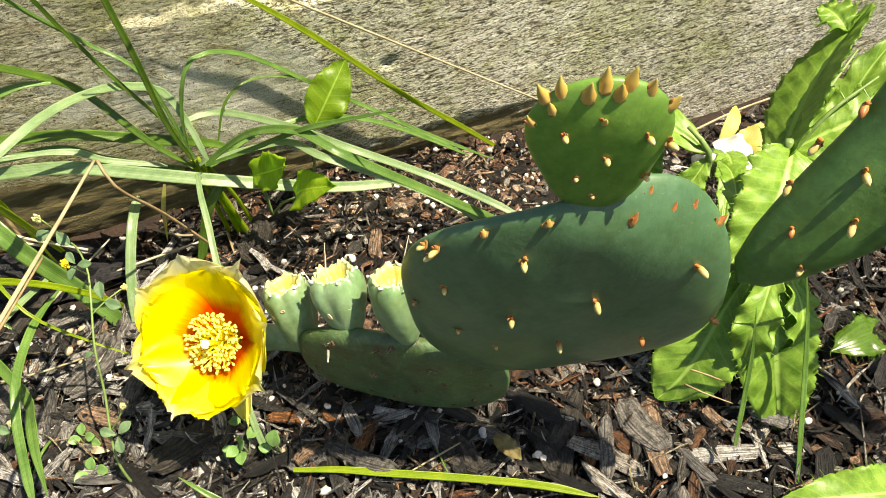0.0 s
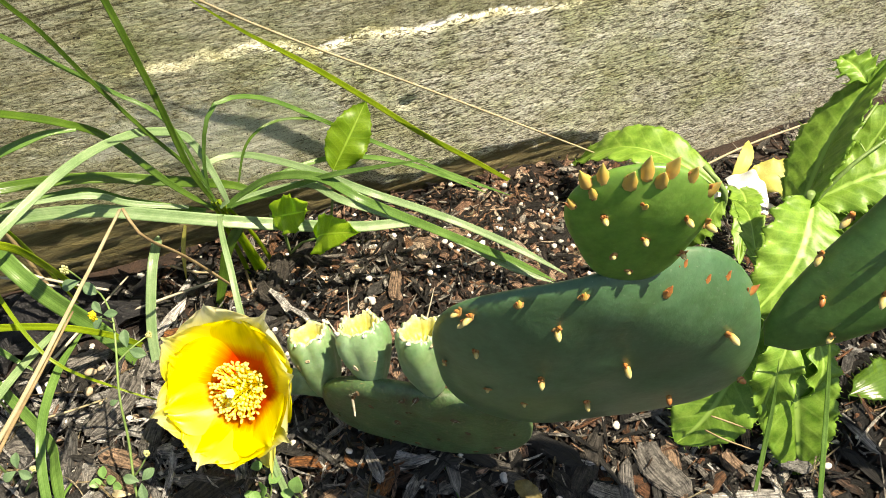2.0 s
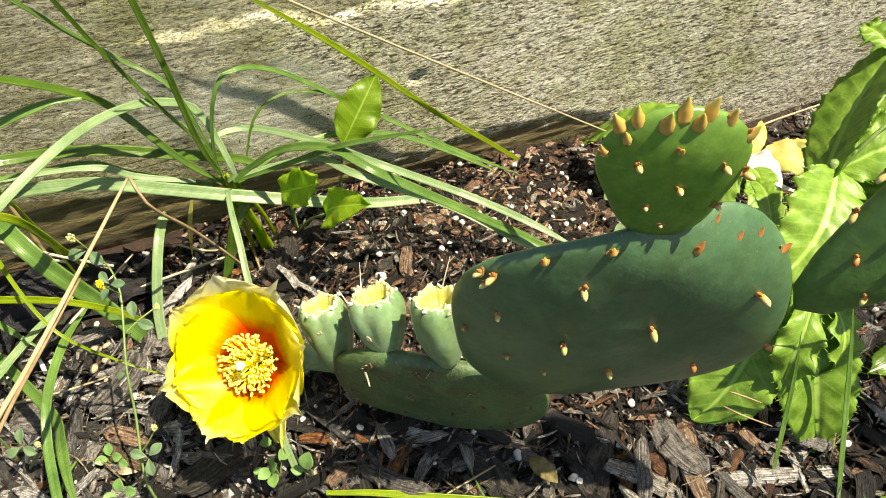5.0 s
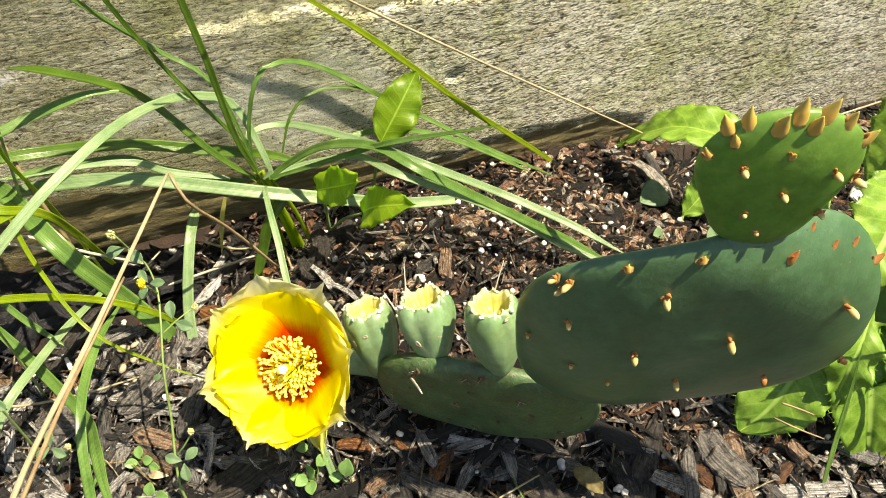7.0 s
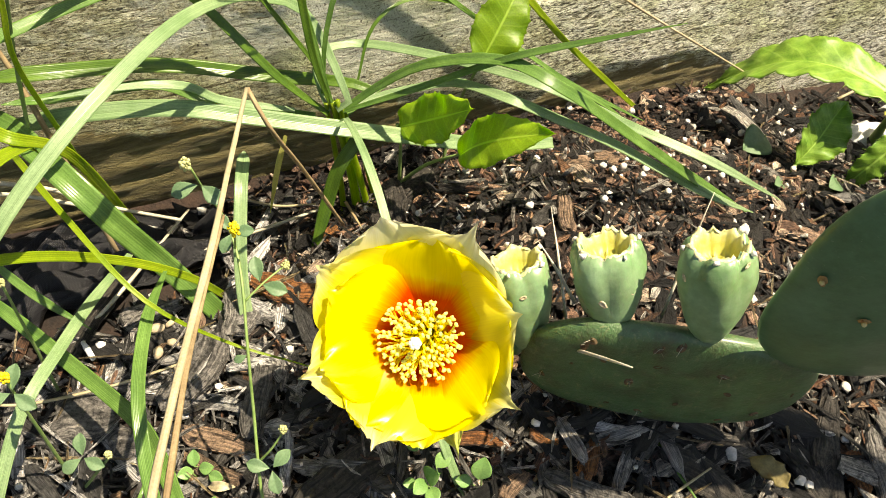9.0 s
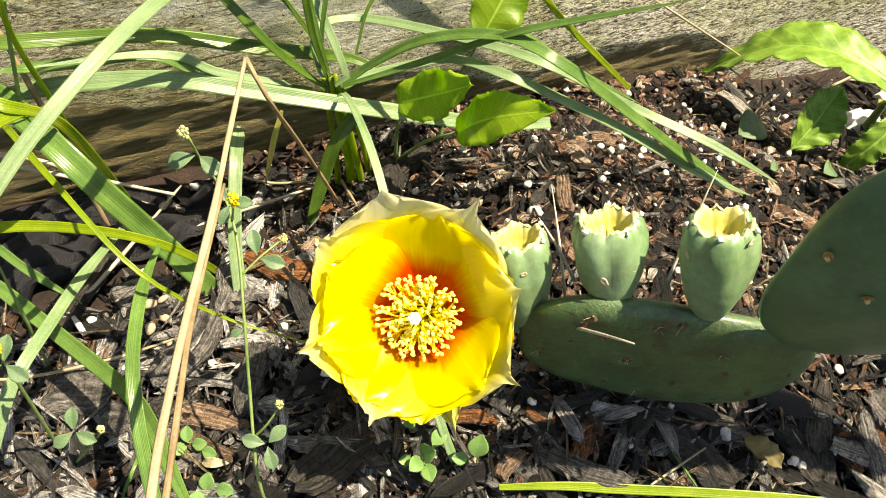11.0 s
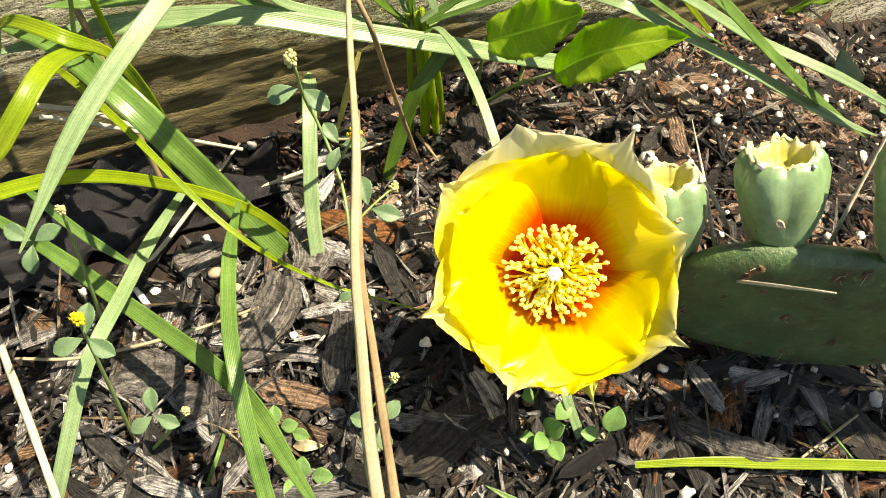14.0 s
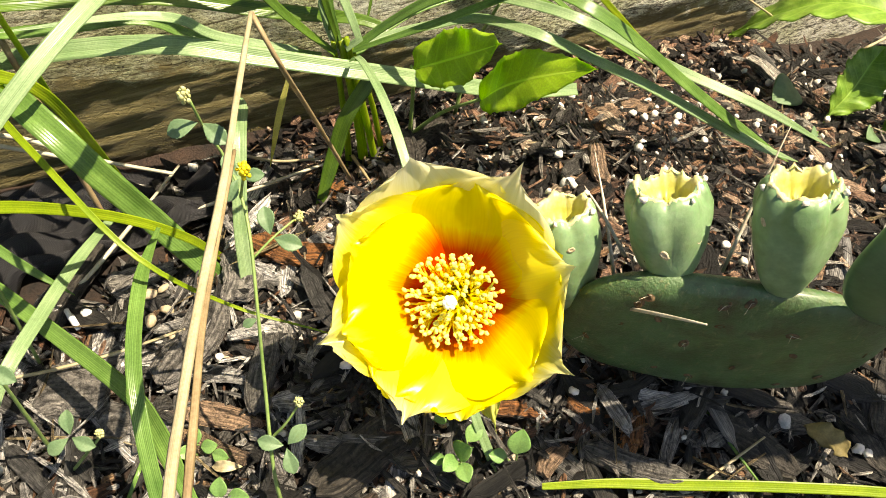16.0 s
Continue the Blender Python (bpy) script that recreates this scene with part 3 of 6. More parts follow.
def thistle_mesh(name, base, tip, width, up, bulge=0.2, lobes=7, cut=0.35, cup=0.2, wave=0.07, spine=0.0032, seed=0, fat=0.0):
    """A spiny leaf: uneven lobes that end in spines, a hollow midrib, blistered between its side veins."""
    rng = np.random.RandomState(seed)
    base, tip, up = (np.array(v, float) for v in (base, tip, up))
    L = np.linalg.norm(tip - base)
    T = (tip - base) / L
    S = np.cross(T, up)
    S /= np.linalg.norm(S)
    N = np.cross(S, T)
    n, m = lobes * 10 + 1, 15
    s = np.linspace(0, 1, n)
    sway = 0.04 * L * np.sin(s * 5 + rng.uniform(0, 6)) * s
    C = base + np.outer(s, tip - base) + np.outer(np.sin(np.pi * s) * bulge * L, N) + np.outer(sway, S)
    body = 0.5 * width * np.sin(np.pi * np.clip(s, 0, 1) ** (0.8 + fat)) ** 0.7
    cols = np.linspace(-1, 1, m)
    W = np.zeros((n, 2))
    for side in (0, 1):
        depth = rng.uniform(0.4, 1.2, lobes + 1) * cut
        k = np.minimum((s * lobes).astype(int), lobes)
        f = s * lobes - k
        W[:, side] = body * (1 - depth[k] * (1 - np.clip(f / 0.78, 0, 1) ** 1.4 * np.clip((1 - f) / 0.22, 0, 1) ** 0.5))
        W[:, side] += 0.035 * width * np.abs(np.sin(s * lobes * np.pi * 3 + side)) * np.sin(np.pi * s)
    W = np.maximum(W, 0.03 * width)
    w = np.where(cols[None] < 0, W[:, :1], W[:, 1:])
    ph = rng.uniform(0, 6, 4)
    A = np.abs(cols)[None]
    lift = cup * A ** 1.3 * w + wave * width * 0.5 * A ** 2 * (np.sin(s * lobes * 6.3 + ph[0])[:, None] * (cols[None] > 0) + np.sin(s * lobes * 6.3 + ph[1])[:, None] * (cols[None] <= 0))
    lift = lift + 0.014 * width * np.sin((s[:, None] - 0.25 * A) * lobes * 6.3 + ph[2]) * A * (1 - A) * 2 + 0.05 * width * A * (1 - A) ** 2 * 2
    lift[:, m // 2] -= 0.03 * width
    P = C[:, None] + (w * cols[None])[..., None] * S + lift[..., None] * N
    low = P - N * 0.0006
    low[:, m // 2] -= N * 0.0012
    pieces = [grid_mesh(name, np.concatenate([P, low[:, ::-1]], 1), closed_v=True)]
    for k in range(lobes * 3):
        i = min(n - 2, int((k + 0.78) / (lobes * 3) * n))
        for c, sg in ((0, -1), (m - 1, 1)):
            d = (S * sg + T * rng.uniform(0.2, 0.8) + N * rng.uniform(-0.3, 0.6)) * spine * (1.0 if k % 3 == 2 else 0.55)
            pieces.append(tube_mesh("s", [P[i, c], P[i, c] + d], [0.00028, 0.00004], 2, 4))
    return joined(name, pieces)


def thing(name, place, label, category, group=""):
    e = new(name)
    e.location = place
    e.empty_display_size = 0.01
    return tagged(e, label, category, group)


def under(ob, parent):
    """Hang a part under its thing, keeping its place in the world."""
    ob.parent = parent
    ob.matrix_parent_inverse = parent.matrix_basis.inverted() if parent.parent is None else (parent.parent.matrix_basis @ parent.matrix_parent_inverse @ parent.matrix_basis).inverted()
    return ob


def part(name, mesh, material, parent, label=""):
    return under(ob_of(name, mesh, material, None, label), parent)


def blob_mesh(name, place, r, rough=0.2, seed=0, squash=(1, 1, 1), sub=2):
    bm = bmesh.new()
    bmesh.ops.create_icosphere(bm, subdivisions=sub, radius=1)
    rng = random.Random(seed)
    o = Vector((rng.uniform(-9, 9), rng.uniform(-9, 9), rng.uniform(-9, 9)))
    for v in bm.verts:
        k = 1 + rough * (noise.noise(v.co * 1.7 + o) + 0.5 * noise.noise(v.co * 4 + o))
        v.co = Vector([c * q * r * k for c, q in zip(v.co, squash)]) + Vector(place)
    me = bpy.data.meshes.new(name)
    bm.to_mesh(me)
    bm.free()
    return me


# ---- ground ----
def gauss(x, y, cx, cy, sx, sy):
    return np.exp(-((x - cx) / sx) ** 2 - ((y - cy) / sy) ** 2)


def ease(v):
    v = np.clip(v, 0, 1)
    return v * v * (3 - 2 * v)


def height(x, y):
    """The bed's surface: a low mound round the cactus, falling away towards the timber's far end."""
    x, y = np.asarray(x, float), np.asarray(y, float)
    return (-0.010 + 0.044 * gauss(x, y, 0.10, 0.25, 0.10, 0.09) + 0.010 * gauss(x, y, 0.05, 0.15, 0.09, 0.06)
            - 0.078 * ease((x - 0.18) / 0.25) * ease((y - 0.15) / 0.2) - 0.018 * gauss(x, y, 0.0, 0.36, 0.14, 0.05)
            - 0.022 * gauss(x, y, 0.2, 0.36, 0.08, 0.06))


def value_noise(x, y, scale, seed):
    """Smooth noise between -1 and 1 on a plane."""
    rng = np.random.RandomState(seed)
    table = rng.uniform(-1, 1, (256, 256))
    u, v = x * scale, y * scale
    i, j = np.floor(u).astype(int), np.floor(v).astype(int)
    a, b = ease(u - i), ease(v - j)
    g = lambda p, q: table[p % 256, q % 256]
    return (g(i, j) * (1 - a) + g(i + 1, j) * a) * (1 - b) + (g(i, j + 1) * (1 - a) + g(i + 1, j + 1) * a) * b


def ground_height(x, y):
    x, y = np.asarray(x, float), np.asarray(y, float)
    return height(x, y) + 0.0022 * value_noise(x, y, 60, 1) + 0.0012 * value_noise(x, y, 160, 2)


def build_ground():
    far = np.array([0.75, 1.0, 1.6, 3, 7, 20, 60, 200, 600.0])
    xs = np.concatenate([-far[::-1], np.linspace(-0.6, 0.8, 281), far + 0.2])
    ys = np.concatenate([-far[::-1], np.linspace(-0.3, 0.6, 181), far])
    X, Y = np.meshgrid(xs, ys, indexing="ij")
    P = np.stack([X, Y, ground_height(X, Y)], -1)
    return tagged(ob_of("ground", grid_mesh("ground", P, uv=False), SOIL), "dark damp garden soil under bark mulch", "soil", kind="structure")


ground = build_ground()


# ---- timber edging ----
BOARD_Y = 0.380


def build_timber():
    """A long weathered timber on edge: a split ledge across its face, its foot undercut below a ragged lip."""
    xs = np.concatenate([np.linspace(-2.2, -0.34, 30), np.linspace(-0.33, 0.75, 420), np.linspace(0.76, 2.6, 30)])
    zs = np.concatenate([np.linspace(-0.16, -0.11, 4), np.linspace(-0.105, 0.30, 330)])
    X, Z = np.meshgrid(xs, zs, indexing="ij")
    ledge = 0.150 - 0.115 * np.clip(X, 0, 9) + 0.004 * value_noise(X, X * 0, 30, 5) + 0.0022 * value_noise(X, X * 0, 120, 6) + 0.0014 * value_noise(X, Z, 420, 12)
    lip = np.interp(X, [-2.2, -0.13, -0.07, 0.02, 0.10, 0.155, 0.18, 0.224, 0.284, 0.31, 0.34, 0.6], [0.060, 0.046, 0.036, 0.030, 0.016, 0.0, 0.0037, 0.0, -0.006, -0.02, -0.08, -0.12])
    lip = lip + 0.003 * value_noise(X, X * 0, 25, 7) + 0.002 * value_noise(X, X * 0, 90, 8)
    strength = ease((X + 0.02) / 0.03) * ease((0.36 - X) / 0.16)
    out = 0.0034 * strength * ease((ledge - Z) / 0.0045)
    under_cut = ease((lip - Z) / 0.005) * (0.0006 + 0.0010 * ease((X - 0.10) / 0.1) * ease((0.36 - X) / 0.1))
    slope = np.interp(X, [-0.2, 0.02, 0.12], [0.075, 0.065, 0.045]) * np.clip(lip - Z, 0, 0.06) + 0.0009 * ease((lip - Z) / 0.006) * value_noise(X * 0.12, Z, 190, 21)
    y = BOARD_Y + 0.003 - out + under_cut + slope
    y = y + 0.0002 * value_noise(X * 0.4, Z, 14, 9) + 0.00012 * value_noise(X * 0.3, Z, 170, 10) + 0.00016 * value_noise(X * 0.5, Z, 380, 11)
    # Crumbly ledge edge, also the mask of its painted highlight.
    lit_crumb = strength * np.exp(-((ledge - 0.001 - Z) / 0.0023) ** 2) * (0.50 + 0.5 * value_noise(X, X * 0, 45, 16))
    y = y - lit_crumb * (0.0012 * value_noise(X, Z, 260, 14) + 0.0012 * value_noise(X, Z, 520, 15))
    for kx, kz in ((0.153, 0.070),):
        y = y + 0.0026 * gauss(X, Z, kx, kz, 0.005, 0.0036)
    for kx, tilt in ((0.345, 0.16), (0.43, -0.1)):
        y = y + 0.0016 * np.exp(-((X - kx - tilt * (Z - 0.03) - 0.0012 * value_noise(Z, Z * 0, 120, 44)) / 0.0011) ** 2) * (0.55 + 0.45 * value_noise(Z, X, 160, 45)) * ease((Z + 0.02) / 0.02) * ease((0.13 - Z) / 0.03)
    lit_crumb = np.maximum(lit_crumb, 0.62 * gauss(X - 1.6 * (Z - 0.142), Z, -0.105, 0.142, 0.020, 0.010))
    P = np.stack([X, y, Z], -1)
    back = np.stack([X[:, ::-1] * 1.0, np.full_like(X, 0.52), Z[:, ::-1]], -1)
    me = grid_mesh("timber", np.concatenate([P, back[:, ::333]], 1), closed_v=True, uv=False)
    layer = me.attributes.new("foot", "FLOAT", "POINT")
    # The brown reaches higher at the left, where shade is painted in with it.
    rise = np.interp(X, [-0.10, -0.03, 0.06, 0.12], [0.040, 0.032, 0.016, 0.012])
    f = np.concatenate([ease((lip + rise - Z) / (0.022 + rise)), np.zeros((len(xs), back[:, ::333].shape[1]))], 1)
    layer.data.foreach_set("value", f.reshape(-1).astype(np.float32))
    layer = me.attributes.new("lit_coat", "FLOAT", "POINT")
    # Paint below the ledge; its paler right end puts sunlight into the colour.
    lit_coat = ease((ledge + 0.002 - Z) / 0.006) * (0.25 + 0.75 * ease((X + 0.55 * (Z - 0.08) - 0.055) / 0.09))
    layer.data.foreach_set("value", np.concatenate([lit_coat, np.zeros((len(xs), back[:, ::333].shape[1]))], 1).reshape(-1).astype(np.float32))
    layer = me.attributes.new("shade_film", "FLOAT", "POINT")
    # Where the board's painted shade lies: two soft patches.
    shade_film = 0.85 * gauss(X, Z, 0.055, 0.075, 0.085, 0.045) + 0.4 * gauss(X, Z, -0.06, 0.10, 0.08, 0.05)
    layer.data.foreach_set("value", np.concatenate([shade_film, np.zeros((len(xs), back[:, ::333].shape[1]))], 1).reshape(-1).astype(np.float32))
    layer = me.attributes.new("lit_crumb", "FLOAT", "POINT")
    layer.data.foreach_set("value", np.concatenate([lit_crumb, np.zeros((len(xs), back[:, ::333].shape[1]))], 1).reshape(-1).astype(np.float32))
    tagged(ob_of("timber_edging", me, TIMBER), "weathered grey timber edging board with a split face", "timber", kind="structure")


build_timber()


# ---- prickly pear ----
def pad_frame(n):
    n = Vector(n).normalized()
    u = (Vector((1, 0, 0)) - n * n.x).normalized()
    v = n.cross(u)
    return n, u, (v if v.z > 0 else -v)


def pad_mesh(name, centre, n, coef, thick, bend=0.0, turn=0.0, back=(0, 0, 0, 0), crown=0.0, flat=3.4):
    """A cactus joint: a cushion whose outline is a circle bent by a few waves."""
    n, u, v = (np.array(a) for a in pad_frame(n))
    u, v = np.cos(turn) * u + np.sin(turn) * v, np.cos(turn) * v - np.sin(turn) * u
    th = np.linspace(0, 2 * np.pi, 72, endpoint=False)
    if len(coef) == 4:
        a, b, egg, power = coef
        R = (np.abs(np.cos(th) / a) ** power + np.abs(np.sin(th) / (b * (1 + egg * np.cos(th)))) ** power) ** (-1 / power)
    else:
        R = coef[0] + sum(coef[2 * k - 1] * np.cos(k * th) + coef[2 * k] * np.sin(k * th) for k in range(1, (len(coef) - 1) // 2 + 1))
    ss = np.sin(np.linspace(0.0, np.pi / 2, 17))
    rows = []
    for side, seq in ((1, ss), (-1, ss[::-1][1:])):
        for s in seq:
            h = side * 0.5 * thick * (1 - s ** flat) ** 0.5
            a, b = s * R * np.cos(th), s * R * np.sin(th)
            bump = 0.0006 * (np.sin(a * 130 + 1) * np.sin(b * 150)) * (1 - s ** 6)
            rows.append(np.array(centre) + a[:, None] * u + b[:, None] * v + (h + bump + bend * (np.maximum(a, 0) / 0.06) ** 2 - 6 * back[0] * np.maximum(-a - back[2], 0) ** 2 - 6 * back[1] * np.maximum(-b - back[3], 0) ** 2 - 6 * crown * np.maximum(0.85 * b + 0.5 * a - 0.047, 0) ** 2)[:, None] * n)
    return grid_mesh(name, np.array(rows), closed_v=True)


def on_pad(centre, n, thick, a, b, size, turn=0.0, bend=0.0, back=(0, 0, 0, 0), crown=0.0, flat=3.4):
    """A place on the front of a joint, and the way outwards there."""
    n, u, v = pad_frame(n)
    u, v = math.cos(turn) * u + math.sin(turn) * v, math.cos(turn) * v - math.sin(turn) * u
    if isinstance(size, float):
        size = (size, size, 2.0)
    s = min(0.999, (abs(a / size[0]) ** size[2] + abs(b / size[1]) ** size[2]) ** (1 / size[2]))
    size = size[0]
    h = 0.5 * thick * (1 - s ** flat) ** 0.5
    h += bend * (max(a, 0) / 0.06) ** 2 - 6 * back[0] * max(-a - back[2], 0) ** 2 - 6 * back[1] * max(-b - back[3], 0) ** 2 - 6 * crown * max(0.85 * b + 0.5 * a - 0.047, 0) ** 2
    return Vector(centre) + u * a + v * b + n * h, (n * (1 - 0.8 * s ** 3) + (u * a + v * b) / size * 0.9 * s ** 3).normalized(), u, v


def scar_mesh(place, way, r, seed):
    """A dry spot in the skin: an oval rim of brown wool round a dark pit."""
    rng = np.random.RandomState(seed)
    w = np.array(way)
    u = np.cross(w, (0.3, 0.1, 0.95))
    u /= np.linalg.norm(u)
    v = np.cross(w, u)
    a = np.linspace(0, 2 * np.pi, 16, endpoint=False)
    k = rng.uniform(0, 3.1)
    rows = []
    for q, h in ((1.25, -0.10), (1.0, 0.06), (0.8, 0.16), (0.55, 0.04), (0.2, -0.04), (0.0, 0.02)):
        q = q * (1 + 0.14 * rng.uniform(-1, 1, 16))
        x, y = q * np.cos(a), 0.62 * q * np.sin(a)
        x, y = x * np.cos(k) - y * np.sin(k), x * np.sin(k) + y * np.cos(k)
        rows.append(np.array(place) + r * (x[:, None] * u + y[:, None] * v + h * w))
    return grid_mesh("areole", np.array(rows), closed_v=True)


def areole(place, way, parent, stub=0.0, red=False, wool=0.0016, seed=0, droop=(0, 0, -0.3), orange=False, cone=False):
    """A woolly spot and, where it has one, a plump fleshy stub leaf with a smaller one beside it."""
    rng = random.Random(seed)
    w = Vector(way)
    spot = part("areole", scar_mesh(place, way, wool, seed), ORANGE_TUFT if orange else TUFT, parent)
    if stub:
        d = (w + Vector(droop) + Vector((rng.uniform(-.25, .25), rng.uniform(-.2, .2), rng.uniform(-.2, .2)))).normalized()
        o = Vector(place) - w * 0.0005
        fat = 0.0005 + stub * (0.17 if cone else 0.15)
        shape = [fat * 1.35, fat * 1.2, fat * 0.85, fat * 0.45, fat * 0.08] if cone else [fat * 0.6, fat * 0.95, fat * 1.05, fat, fat * 0.8, fat * 0.2]
        part("stub_leaf", tube_mesh("stub_leaf", [o, o + d * stub * 0.5 + w * stub * 0.10, o + d * stub], shape, 10, 9, 0.05), STUB_RED if red else STUB_GOLD if cone else STUB, parent)
        for j in range(1 if cone or seed % 3 else 2):
            o2 = o + Vector((rng.uniform(-1, 0.4), 0, rng.uniform(0.3, 1.2))) * 0.0012
            d2 = (w * 0.7 + Vector((rng.uniform(-.6, .3), 0, rng.uniform(0.3, 1.0)))).normalized()
            part("stub_leaf", tube_mesh("stub_leaf", [o2, o2 + d2 * stub * 0.25, o2 + d2 * stub * (0.5 + 0.2 * rng.random())], [fat * 0.75, fat * 0.7, fat * 0.4, fat * 0.1], 6, 7, 0.18), STUB_RED, parent, "dry orange-brown scale")
    return spot


cactus = thing("prickly_pear_cactus", (0.085, 0.155, 0.012), "blue-green prickly pear cactus with one open yellow flower", "cactus")
MAIN = ((0.1538, 0.1126, 0.1552), (-0.302, -0.953, -0.021), [0.0675, 0.0005, -0.0001, -0.002, 0.0035, 0.001, -0.0006, -0.0019, -0.003], 0.0145)
MAIN_BACK = (0.51, 0.16, 0.004, -0.0198)
TOP = ((0.1587, 0.1127, 0.2438), (-0.35, -0.935, 0.052), [0.0234, 0.0, 0.0018, -0.0030, -0.0002, -0.0003, 0.0016], 0.0095)
TOP_BACK = (0.56, 0.0, 0.0039, -0.0073)
LOW = ((0.0920, 0.1560, 0.0610), (-0.53, -0.84, 0.0), [0.0560, 0.0350, 0.0, 2.7], 0.0110)
SIDE = ((0.2711, 0.0820, 0.2438), (-0.68, -0.62, 0.38), [0.0951, 0.0300, 0.30, 2.0], 0.014)
low_pad = part("lower_pad", pad_mesh("lower_pad", *LOW, bend=-0.006, flat=8.0), OLD_PAD, cactus, "old scarred dark green pad")
main_pad = part("main_pad", pad_mesh("main_pad", *MAIN, back=MAIN_BACK, crown=2.4, flat=4.0), PAD, cactus, "broad smooth blue-green pad in shade")
top_pad = part("young_pad", pad_mesh("young_pad", *TOP, back=TOP_BACK), YOUNG, cactus, "small bright green young pad with stub leaves")
side_pad = part("side_pad", pad_mesh("side_pad", *SIDE, turn=0.689), SIDE_PAD, cactus, "long leaning fresh green pad")
LOW_STEM = tube_mesh("stem", [(0.104, 0.182, -0.03), (0.100, 0.174, 0.01), (0.094, 0.163, 0.045)], [0.012, 0.010, 0.008], 8, 12, 0.08)
part("stem", LOW_STEM, OLD_PAD, cactus, "short woody cactus stem set in the soil")
for k, (a, b, stub) in enumerate(((-46.9, 41.3, 6), (-49, 37, 5), (-45.2, 19.6, 4), (-19.9, 3.8, 6), (-40.7, -13.7, 2.5), (-17, 43, 6), (11.4, 14.9, 7), (46, 32.5, 7), (34.9, -19.4, 6), (0.9, -21.3, 6), (-25.1, -25.4, 2.5),
                                  (18.4, 58, 7), (23.5, 63, 7), (32.6, 57, 6), (40, 54, 7.5), (51, 46, 7), (-9.5, 61, 4), (-30.6, 54, 4), (-51, 41, 5), (63, -13, 6), (-57.9, 0.8, 2))):
    p, w, _, _ = on_pad(MAIN[0], MAIN[1], MAIN[3], a / 1000, b / 1000, 0.0675, back=MAIN_BACK, crown=2.4, flat=4.0)
    areole(p, w, main_pad, stub * 0.8 / 1000, k in (8, 11, 12, 13, 14, 15, 19), 0.0017, k, (0.1, -0.1, -0.6) if b < 44 else (0.5, 0.3, 1.2), True, b >= 44)
for k, (a, b, stub) in enumerate(((-10.7, 9, 3.5), (0.2, 14, 3.5), (2.3, -0.1, 3.5), (13.6, 7.6, 4), (-0.4, -16.7, 2), (-13.5, 16, 5), (-20, 11.7, 5), (-6.2, -8.2, 2), (15, -8.5, 3), (-15.3, 18.5, 8), (-11, 20, 8.5), (-4.5, 20.3, 9),
                                  (-0.2, 22.2, 9.5), (5.9, 22, 9.5), (11.5, 19.5, 8), (17.5, 14.5, 7), (3.6, 20.5, 8), (20, 4, 5))):
    rim = 1.07 if b > 14 else 1.0
    p, w, _, _ = on_pad(TOP[0], TOP[1], TOP[3], a * rim / 1000, b * rim / 1000, 0.0240, back=TOP_BACK)
    areole(p, w, top_pad, stub * 0.85 / 1000, False, 0.0016, 2 * k, (0, 0.0, 1.1) if b > 10 else (0.1, -0.5, -0.2), True, b > 10)
for k, (a, b) in enumerate(((-34.7, 22.6), (-8.6, 28.2), (-1.2, 31.2), (-13.3, 0.5), (17.5, 16), (-47, -6), (40, -14), (-33, 25.8), (-4, -24), (-38, 8), (-26, 14), (-27, -9), (-6, 16), (4, 8), (8, -12), (24, 2), (28, -22), (-18, -21), (48, 4))):
    p, w, _, _ = on_pad(LOW[0], LOW[1], LOW[3], a / 1000, b / 1000, (0.0560, 0.0350, 2.7), 0.0, -0.006, flat=8.0)
    areole(p, w, low_pad, 0, False, 0.0025 - 0.0002 * (k % 3) - (0.0008 if k > 8 else 0), k)
    for j in range(2 + k % 2 if k < 9 else 0):
        d = (w * 0.7 + Vector((math.cos(j * 2.2 + k), 0.2 * j - 0.2, math.sin(j * 2.2 + k)))).normalized()
        part("hair_spine", tube_mesh("hair_spine", [p, p + d * (0.0018 + 0.0009 * (j + k % 3))], [0.00012, 0.00004], 3, 4), SPINE, low_pad)
for k, (a, b, stub) in enumerate(((-40, 6, 5), (-24, -4, 7), (-10, 8, 6.5), (-2, -10, 6), (12, 4, 6), (26, -6, 6), (-30, 19, 6), (-14, 24, 7), (4, 25, 7), (-48, -8, 5), (-20, -19, 5), (2, -25, 5))):
    p, w, _, _ = on_pad(SIDE[0], SIDE[1], SIDE[3], a / 1000 - 0.023, b / 1000, (0.0951, 0.0300, 2.0), 0.689)
    areole(p, w, side_pad, stub * 0.78 / 1000, k % 4 == 0, 0.0013, k + 50, (0.2, -0.1, -0.6))


